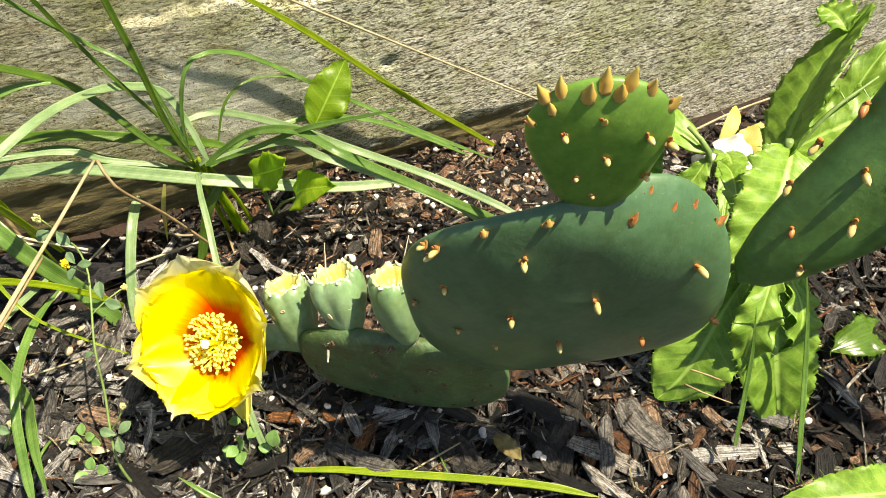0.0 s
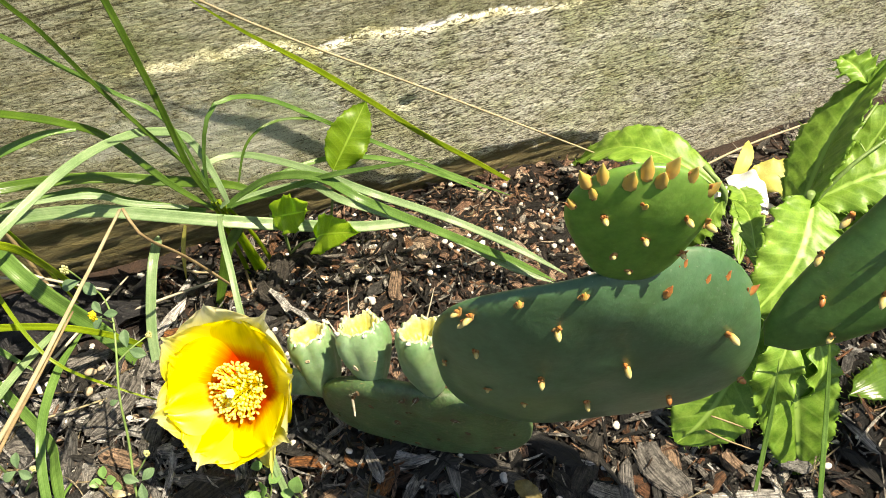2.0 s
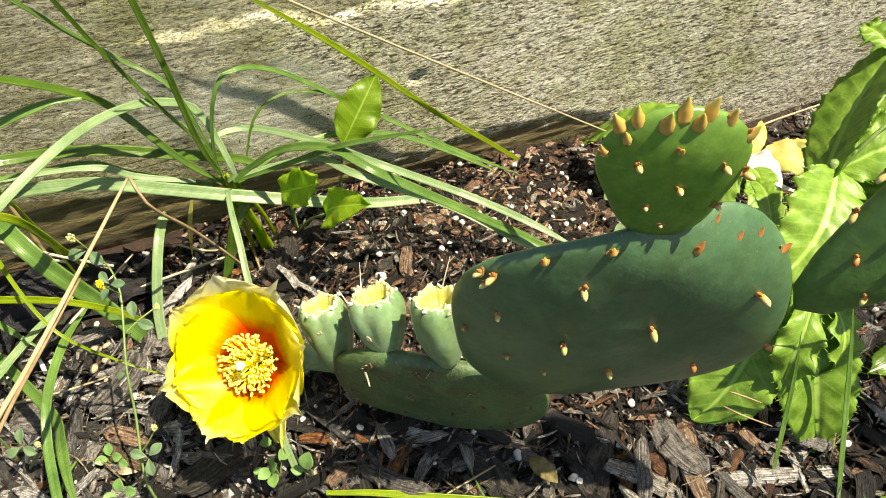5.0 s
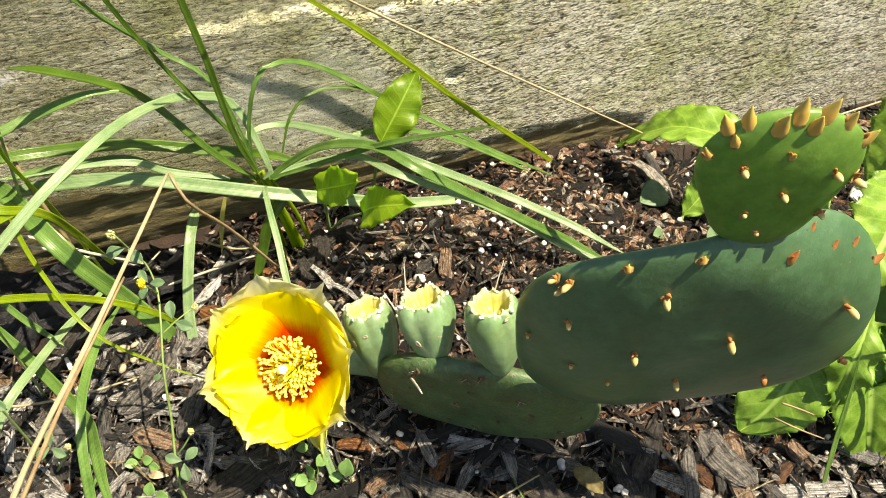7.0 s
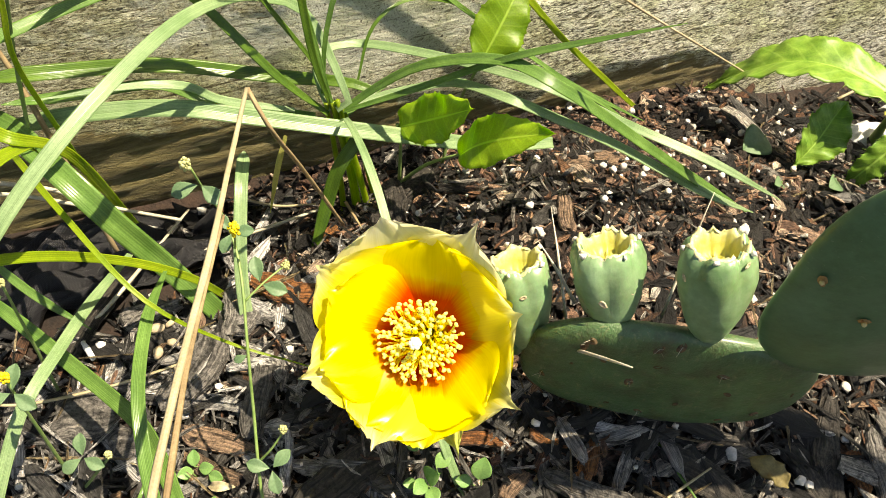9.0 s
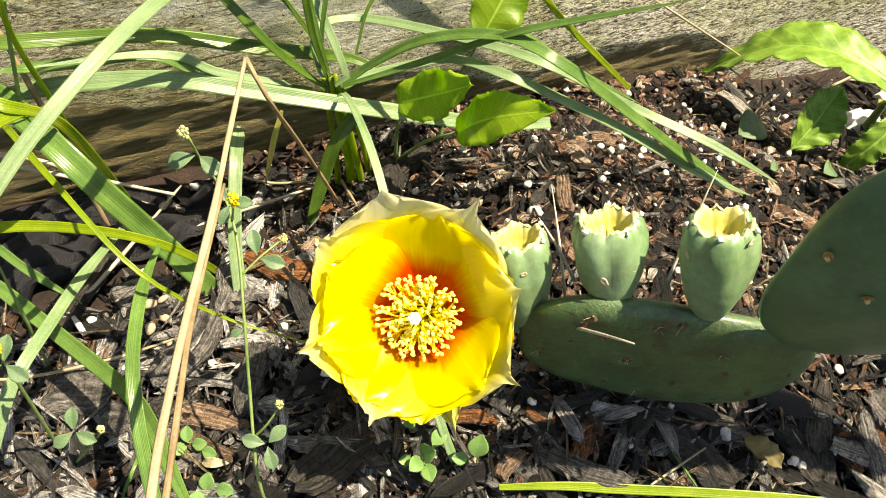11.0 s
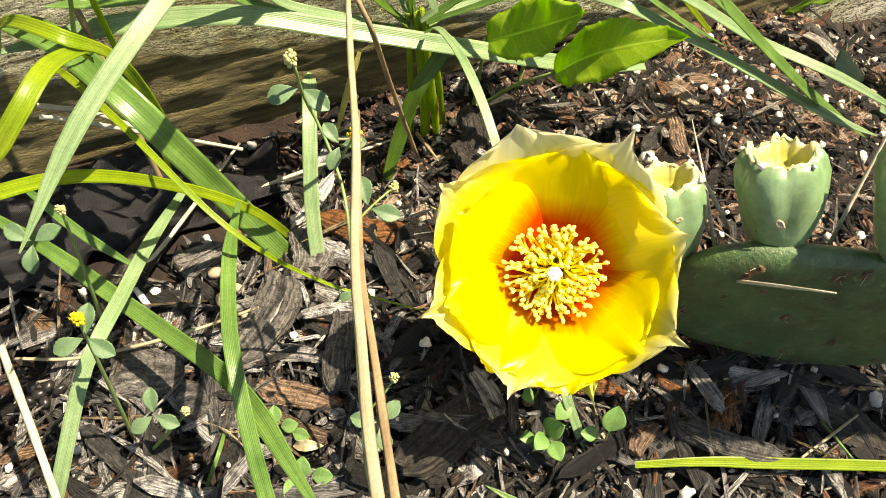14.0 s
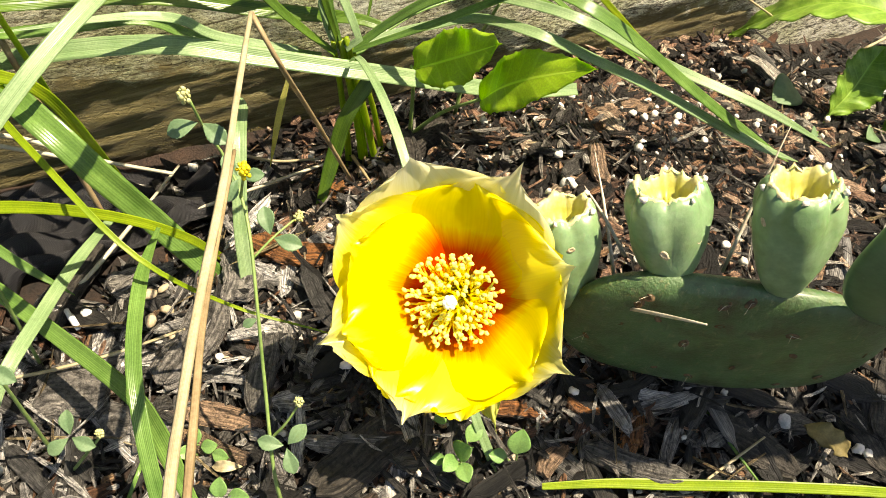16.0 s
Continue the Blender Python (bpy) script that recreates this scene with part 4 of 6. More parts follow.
def fruit(name, base, top, r, seed, label):
    """An unripe prickly pear: a fluted cup with a torn yellow scar on top, small woolly spots on its sides."""
    rng = np.random.RandomState(seed)
    base, top = np.array(base), np.array(top)
    top = base + (top - base) * 0.95
    ax = top - base
    L = np.linalg.norm(ax)
    ax /= L
    u = np.cross(ax, (0.2, 0.9, 0.1))
    u /= np.linalg.norm(u)
    v = np.cross(ax, u)
    th = np.linspace(0, 2 * np.pi, 64, endpoint=False)
    prof = [(0, 0.02), (0.012, 0.24), (0.05, 0.40), (0.14, 0.57), (0.3, 0.76), (0.5, 0.93), (0.68, 1.03), (0.82, 1.02), (0.92, 0.93), (0.975, 0.82), (0.985, 0.70)]
    ragged = 0.016 * np.sin(5 * th + seed) + 0.012 * np.sin(11 * th + 2 * seed) + 0.045 * rng.uniform(-0.7, 1, 64) ** 3
    rows = []
    for h, q in prof:
        flute = 1 + 0.13 * h ** 0.5 * (np.abs(np.sin(2.5 * th + 0.5 * seed + 0.8 * h)) - 0.6) + 0.045 * np.sin(3 * th - 6 * h + 2 * seed) + 0.025 * np.sin(8 * th - 7 * h + seed)
        hh = h + ease((h - 0.84) / 0.12) * ragged * 0.9
        rows.append(base + np.outer(hh * L * np.ones(64), ax) + (r * q * flute)[:, None] * (np.cos(th)[:, None] * u + np.sin(th)[:, None] * v))
    body = part(name, grid_mesh(name, np.array(rows), closed_v=True), FRUIT, cactus, label)
    cup = []
    for h, q, rag in ((0.955, 0.80, 0.8), (0.985, 0.785, 1.1), (0.992, 0.72, 1.1), (0.955, 0.64, 0.6), (0.88, 0.55, 0.3), (0.80, 0.43, 0.3), (0.79, 0.28, 0.4), (0.76, 0.14, 0.2), (0.75, 0.01, 0)):
        cup.append(base + np.outer((h + rag * ragged) * L, ax) + (r * q * (1 + (0.07 if h > 0.98 else 0.025) * rng.uniform(-1, 1, 64)) * (1 + 0.08 * (np.abs(np.sin(2.5 * th + 0.5 * seed + 0.8)) - 0.6)))[:, None] * (np.cos(th)[:, None] * u + np.sin(th)[:, None] * v))
    part("scar_cup", grid_mesh("scar_cup", np.array(cup), closed_v=True), CUP, body, "torn dry yellow scar")
    for k in range(9):
        a, h = k * 2.4 + seed, 0.25 + 0.7 * ((k * 0.37) % 1)
        q = np.interp(h, [p[0] for p in prof], [p[1] for p in prof])
        spot = base + ax * L * h + r * q * (np.cos(a) * u + np.sin(a) * v)
        part("areole", scar_mesh(spot, np.cos(a) * u + np.sin(a) * v, 0.0012 + 0.0004 * (k % 2), seed + k), WOOL if k % 3 else TUFT, body)
    for k in range(10):
        a = k * 0.63 + seed
        spot = base + ax * L * (1.0 + 0.4 * 0.05 * np.sin(5 * a + seed)) + r * 0.87 * (np.cos(a) * u + np.sin(a) * v)
        if k % 2:
            part("wool_tuft", blob_mesh("wool_tuft", spot - ax * (0.0002 + 0.0018 * ((k * 0.37) % 1)) + r * 0.05 * (np.cos(a) * u + np.sin(a) * v), 0.0009 + 0.0005 * ((k * 0.61) % 1), 0.9, seed + 20 + k, (1, 1, 1), 1), PERLITE, body)


fruit("fruit", (0.0485, 0.1865, 0.0610), (0.0472, 0.2065, 0.1005), 0.0122, 3, "green seed cup beside the flower")
fruit("fruit", (0.0735, 0.1725, 0.0830), (0.0728, 0.1912, 0.1172), 0.0128, 5, "green seed cup with a torn top")
fruit("fruit", (0.0978, 0.1520, 0.0945), (0.0980, 0.1680, 0.1345), 0.0122, 8, "green seed cup with a torn top")
for pts, r in (([(0.0625, 0.186, 0.074), (0.068, 0.206, 0.084), (0.0736, 0.2271, 0.0924)], 0.0007), ([(0.066, 0.188, 0.082), (0.062, 0.200, 0.092), (0.0585, 0.210, 0.0985)], 0.0007),
               ([(0.0923, 0.1695, 0.084), (0.103, 0.180, 0.108), (0.1124, 0.1886, 0.1281)], 0.0007)):
    part("spine", tube_mesh("spine", pts, [r, r * 0.9, r * 0.15], 6, 6), SPINE, low_pad, "long straight pale spine")
part("spine", tube_mesh("spine", [(0.0591, 0.1750, 0.0730), (0.0591, 0.1600, 0.0930), (0.0589, 0.1461, 0.1114)], [0.0008, 0.0007, 0.0006, 0.0003], 6, 6), SPINE, low_pad, "long pale spine standing out from the pad")

# flower
F_AXIS = Vector((-0.41, -0.47, 0.78)).normalized()
F_RIGHT = (Vector((0.919, -0.393, 0.037)) - F_AXIS * F_AXIS.dot(Vector((0.919, -0.393, 0.037)))).normalized()
F_UP = F_AXIS.cross(F_RIGHT)
F_HEART = Vector((0.0018, 0.1920, 0.0860)) - F_AXIS * 0.0275
flower = part("flower", tube_mesh("flower", [(0.050, 0.196, 0.046), (0.040, 0.207, 0.040), (0.028, 0.212, 0.043), tuple(F_HEART + F_AXIS * 0.003)], [0.005, 0.007, 0.0085, 0.0075], 14, 20, 0.03), FRUIT, cactus, "open yellow flower on a green seed cup")


def petal(angle, length, width, rise, flare, material, name="petal", point=0.0, seed=0, lift=0.0, curl=0.0, label=""):
    """A petal from the throat outwards: cupped, ruffled, its tip drawn out to a point."""
    rng = np.random.RandomState(seed)
    a = radians(angle)
    out = np.array(F_RIGHT) * math.cos(a) + np.array(F_UP) * math.sin(a)
    side = np.array(F_UP) * math.cos(a) - np.array(F_RIGHT) * math.sin(a)
    ax = np.array(F_AXIS)
    ns, nt = 26, 17
    s, t = np.linspace(0, 1, ns), np.linspace(-1, 1, nt)
    w = 0.5 * width * (0.16 + 0.84 * np.sin(np.pi * 0.5 * np.clip(s / 0.68, 0, 1)) ** 1.15)
    round_off = np.sqrt(np.clip(1 - ((s - 0.60) / 0.415) ** 2, 0, 1))
    w = np.where(s > 0.60, w * round_off, w)
    S, T = np.meshgrid(s, t, indexing="ij")
    reach = S * (1 - 0.10 * T ** 2 * S) + point * np.exp(-(T / 0.16) ** 2) * S ** 8
    r = 0.004 + (length - 0.004) * reach
    h = 0.003 + lift + rise * (0.95 * S + 0.05 * S ** 2) - flare * S ** 5
    ph = rng.uniform(0, 6, 3)
    h = h + 0.11 * (w[:, None] * T) ** 2 / 0.012 * (1 - 0.5 * S) + curl * np.abs(T) ** 3 * S ** 2
    h = h + 0.0011 * S ** 2 * np.sin(7 * T + ph[0]) + 0.0009 * S ** 5 * np.sin(15 * T + ph[1]) + 0.0006 * S * np.sin(9 * S + 4 * T + ph[2])
    P = np.array(F_HEART) + r[..., None] * out + (w[:, None] * T)[..., None] * side + h[..., None] * ax
    ob = part(name, grid_mesh(name, P), material, flower, label)
    return ob


for k, (ang, ln, wd, rs) in enumerate(((62, 44.5, 44, 25), (104, 46, 52, 25), (141, 43, 41, 27), (198, 39.5, 37, 28), (250, 36.5, 40, 28), (333, 39.5, 41, 28), (18, 39.5, 40, 27))):
    petal(ang, ln / 1000, wd / 1000, rs / 1000 + 0.0085, 0.002, PETAL_PALE if k < 2 else PETAL_OUT, point=(0.14, 0.03, 0.05, 0.14, 0.12, 0.14, 0.06)[k], seed=k, lift=-0.0012, label="pale-edged outer petal with a pointed tip")
for k, (ang, ln, wd, rs) in enumerate(((80, 39, 54, 20.5), (24, 38, 50, 20.5), (148, 35, 38, 25), (196, 34, 34, 25), (236, 35.5, 42, 23.5), (277, 36.5, 44, 23), (320, 34, 40, 24))):
    petal(ang, ln / 1000, wd / 1000, rs / 1000 + 0.0085, 0.003, PETAL, point=0.03, seed=20 + k, lift=0.0010 + 0.0004 * (k % 3), curl=0.0012 * (1 if k % 2 else -0.6))
petal(153, 0.0420, 0.010, 0.020, 0.003, SEPAL, "sepal", 0.1, 40, -0.004, label="narrow pale green sepal")
petal(286, 0.0460, 0.014, 0.013, 0.004, SEPAL, "sepal", 0.1, 41, -0.004, label="narrow pale green sepal")
petal(262, 0.0330, 0.016, 0.017, 0.004, SEPAL, "sepal", 0.1, 42, -0.004)


def stamens():
    rng = np.random.RandomState(4)
    threads, tips = [], []
    n = 180
    for k in range(n):
        a = k * 2.39996
        q = ((k + 0.5) / n) ** 0.5
        d = np.array(F_RIGHT) * math.cos(a) + np.array(F_UP) * math.sin(a)
        sd = np.cross(np.array(F_AXIS), d)
        ax = np.array(F_AXIS)
        o = np.array(F_HEART) + d * (0.0005 + 0.0068 * q) + ax * 0.006
        reach, up = 0.0022 + 0.0136 * q + rng.uniform(-0.001, 0.001), 0.0235 - 0.0032 * q + rng.uniform(-0.0012, 0.0012)
        e = np.array(F_HEART) + d * reach + ax * up + sd * rng.uniform(-0.0022, 0.0022)
        m = (o + e) / 2 + ax * 0.0026 - d * 0.001 + sd * rng.uniform(-0.0022, 0.0022)
        threads.append(tube_mesh("t", [o, m, e], [0.00046, 0.00044, 0.0004], 6, 5))
        way = (d * rng.uniform(-0.4, 1) + sd * rng.uniform(-1, 1) + ax * 0.5)
        way /= np.linalg.norm(way)
        tips.append(tube_mesh("a", [e - way * 0.0008, e, e + way * 0.0011], [0.00048, 0.00080, 0.00045], 5, 6, 0.15))
    part("stamen_ring", joined("stamen_ring", threads), FILAMENT, flower, "orange-yellow stamen threads")
    part("pollen", joined("pollen", tips), ANTHER, flower, "pale yellow pollen tips")


stamens()
STYLE_TOP = F_HEART + F_AXIS * 0.0268
part("style", tube_mesh("style", [F_HEART + F_AXIS * 0.003, F_HEART + F_AXIS * 0.010, STYLE_TOP], [0.0018, 0.0014, 0.0014], 6, 8), FILAMENT, flower)
lobes = [blob_mesh("l", STYLE_TOP + F_AXIS * 0.0008 + (F_RIGHT * math.cos(k * 1.0472) + F_UP * math.sin(k * 1.0472)) * 0.0013, 0.0013, 0.15, k, (1, 1, 1), 2) for k in range(6)]
part("stigma", joined("stigma", lobes + [blob_mesh("l", STYLE_TOP + F_AXIS * 0.001, 0.0014, 0.1, 9, (1, 1, 1), 2)]), STIGMA, flower, "creamy lobed stigma")


# ---- grass ----
def blade(owner, material, width, points, **shape):
    return part("blade", blade_mesh("blade", points, width, **shape), material, owner)


tuft = thing("grass_tuft", (0.025, 0.335, -0.004), "green grass tuft growing at the foot of the timber", "grass")
blade(tuft, GRASS_DARK, 0.0036, [(0.013, 0.335, 0.067), (0.007, 0.335, 0.104), (0.006, 0.340, 0.154), (0.004, 0.345, 0.192), (0.002, 0.350, 0.219), (0.002, 0.350, 0.240)])
blade(tuft, GRASS_DARK, 0.0024, [(0.012, 0.336, 0.069), (0.009, 0.342, 0.091), (-0.009, 0.350, 0.129), (-0.024, 0.355, 0.168), (-0.032, 0.350, 0.205), (-0.038, 0.345, 0.226), (-0.042, 0.335, 0.249)])
blade(tuft, GRASS, 0.0024, [(0.013, 0.334, 0.071), (0.005, 0.345, 0.135), (-0.016, 0.355, 0.157), (-0.033, 0.355, 0.180), (-0.046, 0.345, 0.209), (-0.053, 0.330, 0.233)])
blade(tuft, GRASS_DARK, 0.0044, [(0.010, 0.335, 0.067), (-0.010, 0.345, 0.090), (-0.033, 0.360, 0.124), (-0.049, 0.355, 0.146), (-0.068, 0.345, 0.168), (-0.079, 0.330, 0.185)])
blade(tuft, GRASS_PALE, 0.0052, [(0.014, 0.332, 0.071), (0.020, 0.330, 0.075), (0.011, 0.355, 0.110), (-0.008, 0.353, 0.126), (-0.024, 0.338, 0.139), (-0.043, 0.317, 0.149), (-0.066, 0.294, 0.151), (-0.090, 0.272, 0.147), (-0.114, 0.252, 0.137), (-0.136, 0.231, 0.122)])
blade(tuft, GRASS_PALE, 0.0046, [(0.011, 0.336, 0.068), (0.009, 0.345, 0.082), (0.012, 0.352, 0.089), (0.021, 0.357, 0.088), (0.040, 0.356, 0.085), (0.074, 0.325, 0.089), (0.102, 0.290, 0.094), (0.145, 0.274, 0.068), (0.178, 0.247, 0.057), (0.205, 0.222, 0.045)])
blade(tuft, GRASS, 0.0052, [(0.015, 0.334, 0.066), (0.032, 0.330, 0.080), (0.053, 0.315, 0.101), (0.078, 0.290, 0.116), (0.097, 0.267, 0.113), (0.140, 0.257, 0.074), (0.179, 0.248, 0.039), (0.205, 0.235, 0.020)])
blade(tuft, GRASS_PALE, 0.0048, [(0.016, 0.334, 0.068), (0.035, 0.335, 0.070), (0.054, 0.332, 0.072), (0.072, 0.324, 0.077), (0.087, 0.296, 0.086), (0.113, 0.285, 0.072), (0.142, 0.273, 0.055), (0.178, 0.243, 0.038), (0.200, 0.228, 0.030)])
blade(tuft, GRASS, 0.0032, [(0.016, 0.334, 0.067), (0.048, 0.315, 0.088), (0.080, 0.288, 0.118), (0.107, 0.269, 0.134), (0.134, 0.250, 0.149)], tip=0.35)
blade(tuft, GRASS_PALE, 0.0080, [(0.130, 0.315, 0.022), (0.088, 0.316, 0.035), (0.023, 0.323, 0.062), (-0.027, 0.336, 0.077), (-0.059, 0.344, 0.086), (-0.102, 0.356, 0.085), (-0.152, 0.368, 0.076)], base=0.8)
blade(tuft, GRASS_DARK, 0.0070, [(0.036, 0.338, 0.070), (0.024, 0.345, 0.074), (-0.010, 0.358, 0.078), (-0.056, 0.366, 0.092), (-0.102, 0.366, 0.102), (-0.132, 0.355, 0.115)], fold=0.3)
blade(tuft, GRASS, 0.0050, [(0.004, 0.337, 0.066), (-0.040, 0.358, 0.071), (-0.062, 0.364, 0.084), (-0.093, 0.362, 0.090), (-0.123, 0.350, 0.104)])
blade(tuft, GRASS, 0.0030, [(0.010, 0.340, 0.076), (0.016, 0.345, 0.105), (0.028, 0.350, 0.131), (0.042, 0.358, 0.131), (0.064, 0.366, 0.115), (0.098, 0.368, 0.080), (0.136, 0.366, 0.043), (0.173, 0.360, 0.010), (0.220, 0.345, -0.021)])
blade(tuft, GRASS_DARK, 0.0018, [(0.029, 0.345, 0.074), (0.039, 0.355, 0.091), (0.051, 0.360, 0.099), (0.067, 0.364, 0.099), (0.091, 0.368, 0.087), (0.104, 0.368, 0.074)])
blade(tuft, YELLOWED, 0.0030, [(-0.012, 0.338, 0.057), (-0.020, 0.336, 0.037), (-0.029, 0.338, 0.003)], tip=0.5)
blade(tuft, GRASS_DARK, 0.0070, [(-0.012, 0.312, -0.004), (0.000, 0.320, 0.020), (0.009, 0.323, 0.040), (0.026, 0.325, 0.062)], tip=0.1)
for base, mid, top, r in (((0.020, 0.338, -0.020), (0.018, 0.336, 0.020), (0.013, 0.335, 0.074), 0.0026), ((0.026, 0.335, -0.020), (0.021, 0.333, 0.025), (0.015, 0.333, 0.076), 0.0020), ((0.012, 0.340, -0.022), (0.012, 0.338, 0.020), (0.010, 0.337, 0.072), 0.0018), ((0.032, 0.340, -0.022), (0.026, 0.338, 0.030), (0.017, 0.334, 0.070), 0.0016)):
    part("culm", tube_mesh("culm", [base, mid, top], [r, r * 0.9, r * 0.6], 12, 8, 0.06), GRASS_LIME, tuft, "pale yellow-green grass base")
blade(tuft, GRASS, 0.0050, [(-0.044, 0.354, 0.140), (-0.0594, 0.352, 0.1442), (-0.0839, 0.345, 0.1446), (-0.1085, 0.335, 0.1450), (-0.1216, 0.335, 0.1426), (-0.140, 0.325, 0.135)], base=0.35)
blade(tuft, GRASS_PALE, 0.0040, [(-0.005, 0.340, 0.070), (-0.0362, 0.343, 0.0843), (-0.0477, 0.343, 0.0956), (-0.0603, 0.343, 0.1013), (-0.0760, 0.343, 0.1045), (-0.1099, 0.343, 0.1081)], tip=0.5)
blade(tuft, GRASS, 0.0034, [(0.016, 0.336, 0.060), (0.050, 0.345, 0.070), (0.090, 0.352, 0.066), (0.130, 0.356, 0.045), (0.170, 0.352, 0.015), (0.200, 0.346, -0.010)])
hook = thing("grass_shoot", (-0.105, 0.352, -0.01), "thin yellowing grass stalk curving up the timber", "grass")
blade(hook, GRASS_LIME, 0.0022, [(-0.106, 0.352, -0.012), (-0.1055, 0.345, 0.070), (-0.1045, 0.330, 0.1354), (-0.0985, 0.330, 0.1614), (-0.0976, 0.330, 0.1730), (-0.0995, 0.330, 0.1847), (-0.108, 0.328, 0.195)], tip=0.2)
lone = thing("grass_shoot", (0.253, 0.345, -0.046), "long lime-green grass blade leaning on the timber", "grass")
blade(lone, GRASS_LIME, 0.0038, [(0.2600, 0.3620, -0.0652), (0.2299, 0.3690, -0.0330), (0.2004, 0.3725, -0.0010), (0.1620, 0.3715, 0.0425), (0.1290, 0.3712, 0.0850), (0.1010, 0.3712, 0.1195), (0.0780, 0.3710, 0.1455), (0.0605, 0.3700, 0.1650), (0.0350, 0.3690, 0.1975)], up=(0.24, -1.0, 0.22), fold=0.12, tip=0.3)
clump = thing("grass_clump", (-0.10, 0.30, -0.015), "loose clump of long green grass blades", "grass")
blade(clump, GRASS_LIME, 0.0030, [(-0.145, 0.375, 0.055), (-0.130, 0.348, 0.080), (-0.109, 0.293, 0.096), (-0.087, 0.248, 0.084), (-0.064, 0.236, 0.055), (-0.040, 0.222, 0.045), (-0.020, 0.205, 0.046)], tip=0.75)
blade(clump, GRASS_LIME, 0.0040, [(-0.062, 0.300, -0.010), (-0.076, 0.293, 0.029), (-0.098, 0.283, 0.068), (-0.122, 0.256, 0.117), (-0.150, 0.225, 0.150)], base=0.9)
blade(clump, GRASS, 0.0110, [(-0.067, 0.289, -0.010), (-0.083, 0.302, 0.026), (-0.097, 0.309, 0.062), (-0.108, 0.322, 0.080), (-0.127, 0.354, 0.088), (-0.147, 0.375, 0.085)], base=0.9, fold=0.25)
blade(clump, GRASS, 0.0065, [(-0.175, 0.325, 0.038), (-0.156, 0.301, 0.037), (-0.132, 0.265, 0.036), (-0.106, 0.222, 0.044), (-0.097, 0.197, 0.058), (-0.092, 0.175, 0.064), (-0.086, 0.150, 0.066)], tip=0.2)
blade(clump, GRASS, 0.0050, [(-0.081, 0.279, 0.056), (-0.089, 0.250, 0.069), (-0.096, 0.220, 0.073), (-0.099, 0.198, 0.069), (-0.101, 0.178, 0.058), (-0.102, 0.155, 0.045)], tip=0.1, base=0.3)
blade(clump, GRASS_PALE, 0.0050, [(-0.101, 0.323, 0.020), (-0.117, 0.286, 0.040), (-0.128, 0.259, 0.052), (-0.139, 0.241, 0.055), (-0.148, 0.230, 0.050), (-0.166, 0.206, 0.030), (-0.177, 0.201, 0.010)])
blade(clump, GRASS_LIME, 0.0050, [(-0.097, 0.350, 0.010), (-0.104, 0.331, 0.085), (-0.116, 0.312, 0.119), (-0.136, 0.345, 0.105), (-0.150, 0.375, 0.070)])
blade(clump, GRASS_LIME, 0.0060, [(-0.113, 0.322, 0.100), (-0.113, 0.315, 0.110), (-0.120, 0.293, 0.125), (-0.129, 0.279, 0.125), (-0.146, 0.273, 0.110)])
blade(clump, GRASS, 0.0040, [(-0.155, 0.320, 0.050), (-0.143, 0.307, 0.030), (-0.126, 0.292, 0.012)], tip=0.4)
blade(clump, GRASS_PALE, 0.0065, [(-0.058, 0.272, -0.008), (-0.052, 0.295, 0.018), (-0.041, 0.325, 0.039), (-0.033, 0.349, 0.043)], base=1.0, tip=0.05)
short = thing("grass_shoot", (0.02, 0.105, 0.0), "short green grass blade in the mulch", "grass")
blade(short, GRASS, 0.0040, [(-0.005, 0.125, 0.012), (-0.023, 0.141, 0.026), (-0.035, 0.153, 0.032)], tip=0.5)
thin = thing("grass_shoot", (-0.1272, 0.1962, -0.0017), "thin green grass blade rising from the mulch", "grass")
blade(thin, GRASS, 0.0016, [(-0.1272, 0.1962, -0.0097), (-0.1270, 0.2000, -0.0060), (-0.1170, 0.2110, 0.0020), (-0.1110, 0.2330, -0.0150)], tip=0.5)
shoot = thing("grass_shoot", (0.009, 0.155, 0.008), "narrow grass blade arching behind the yellow flower", "grass")
blade(shoot, GRASS_PALE, 0.0038, [(0.014, 0.325, 0.070), (0.014, 0.313, 0.082), (0.014, 0.291, 0.086), (0.014, 0.272, 0.081), (0.013, 0.255, 0.074), (0.012, 0.232, 0.060), (0.010, 0.205, 0.046), (0.007, 0.178, 0.030), (0.009, 0.155, 0.010)], tip=0.03)
fallen = thing("grass_shoot", (0.072, 0.124, 0.01), "yellow-green cut grass blade lying on the mulch", "grass")
blade(fallen, GRASS_LIME, 0.0042, [(0.021, 0.142, 0.017), (0.045, 0.133, 0.018), (0.069, 0.123, 0.016), (0.106, 0.108, 0.012), (0.145, 0.090, 0.010), (0.173, 0.075, 0.004)], fold=0.08)
upright = thing("grass_shoot", (0.28, 0.044, -0.012), "thin green grass blade standing in the mulch", "grass")
blade(upright, GRASS, 0.0032, [(0.280, 0.044, -0.012), (0.286, 0.061, 0.008), (0.295, 0.090, 0.045), (0.293, 0.106, 0.081), (0.284, 0.115, 0.117)], tip=0.5)
upright = thing("grass_shoot", (0.258, 0.074, -0.008), "thin green grass blade standing in the mulch", "grass")
blade(upright, GRASS, 0.0032, [(0.258, 0.074, -0.008), (0.264, 0.090, 0.025), (0.267, 0.102, 0.055), (0.265, 0.112, 0.089)], tip=0.5)


def straw(name, material, label, points, radii):
    ob = ob_of(name, tube_mesh(name, points, radii, 24, 9, 0.1), material)
    tagged(ob, label, name)
    return ob


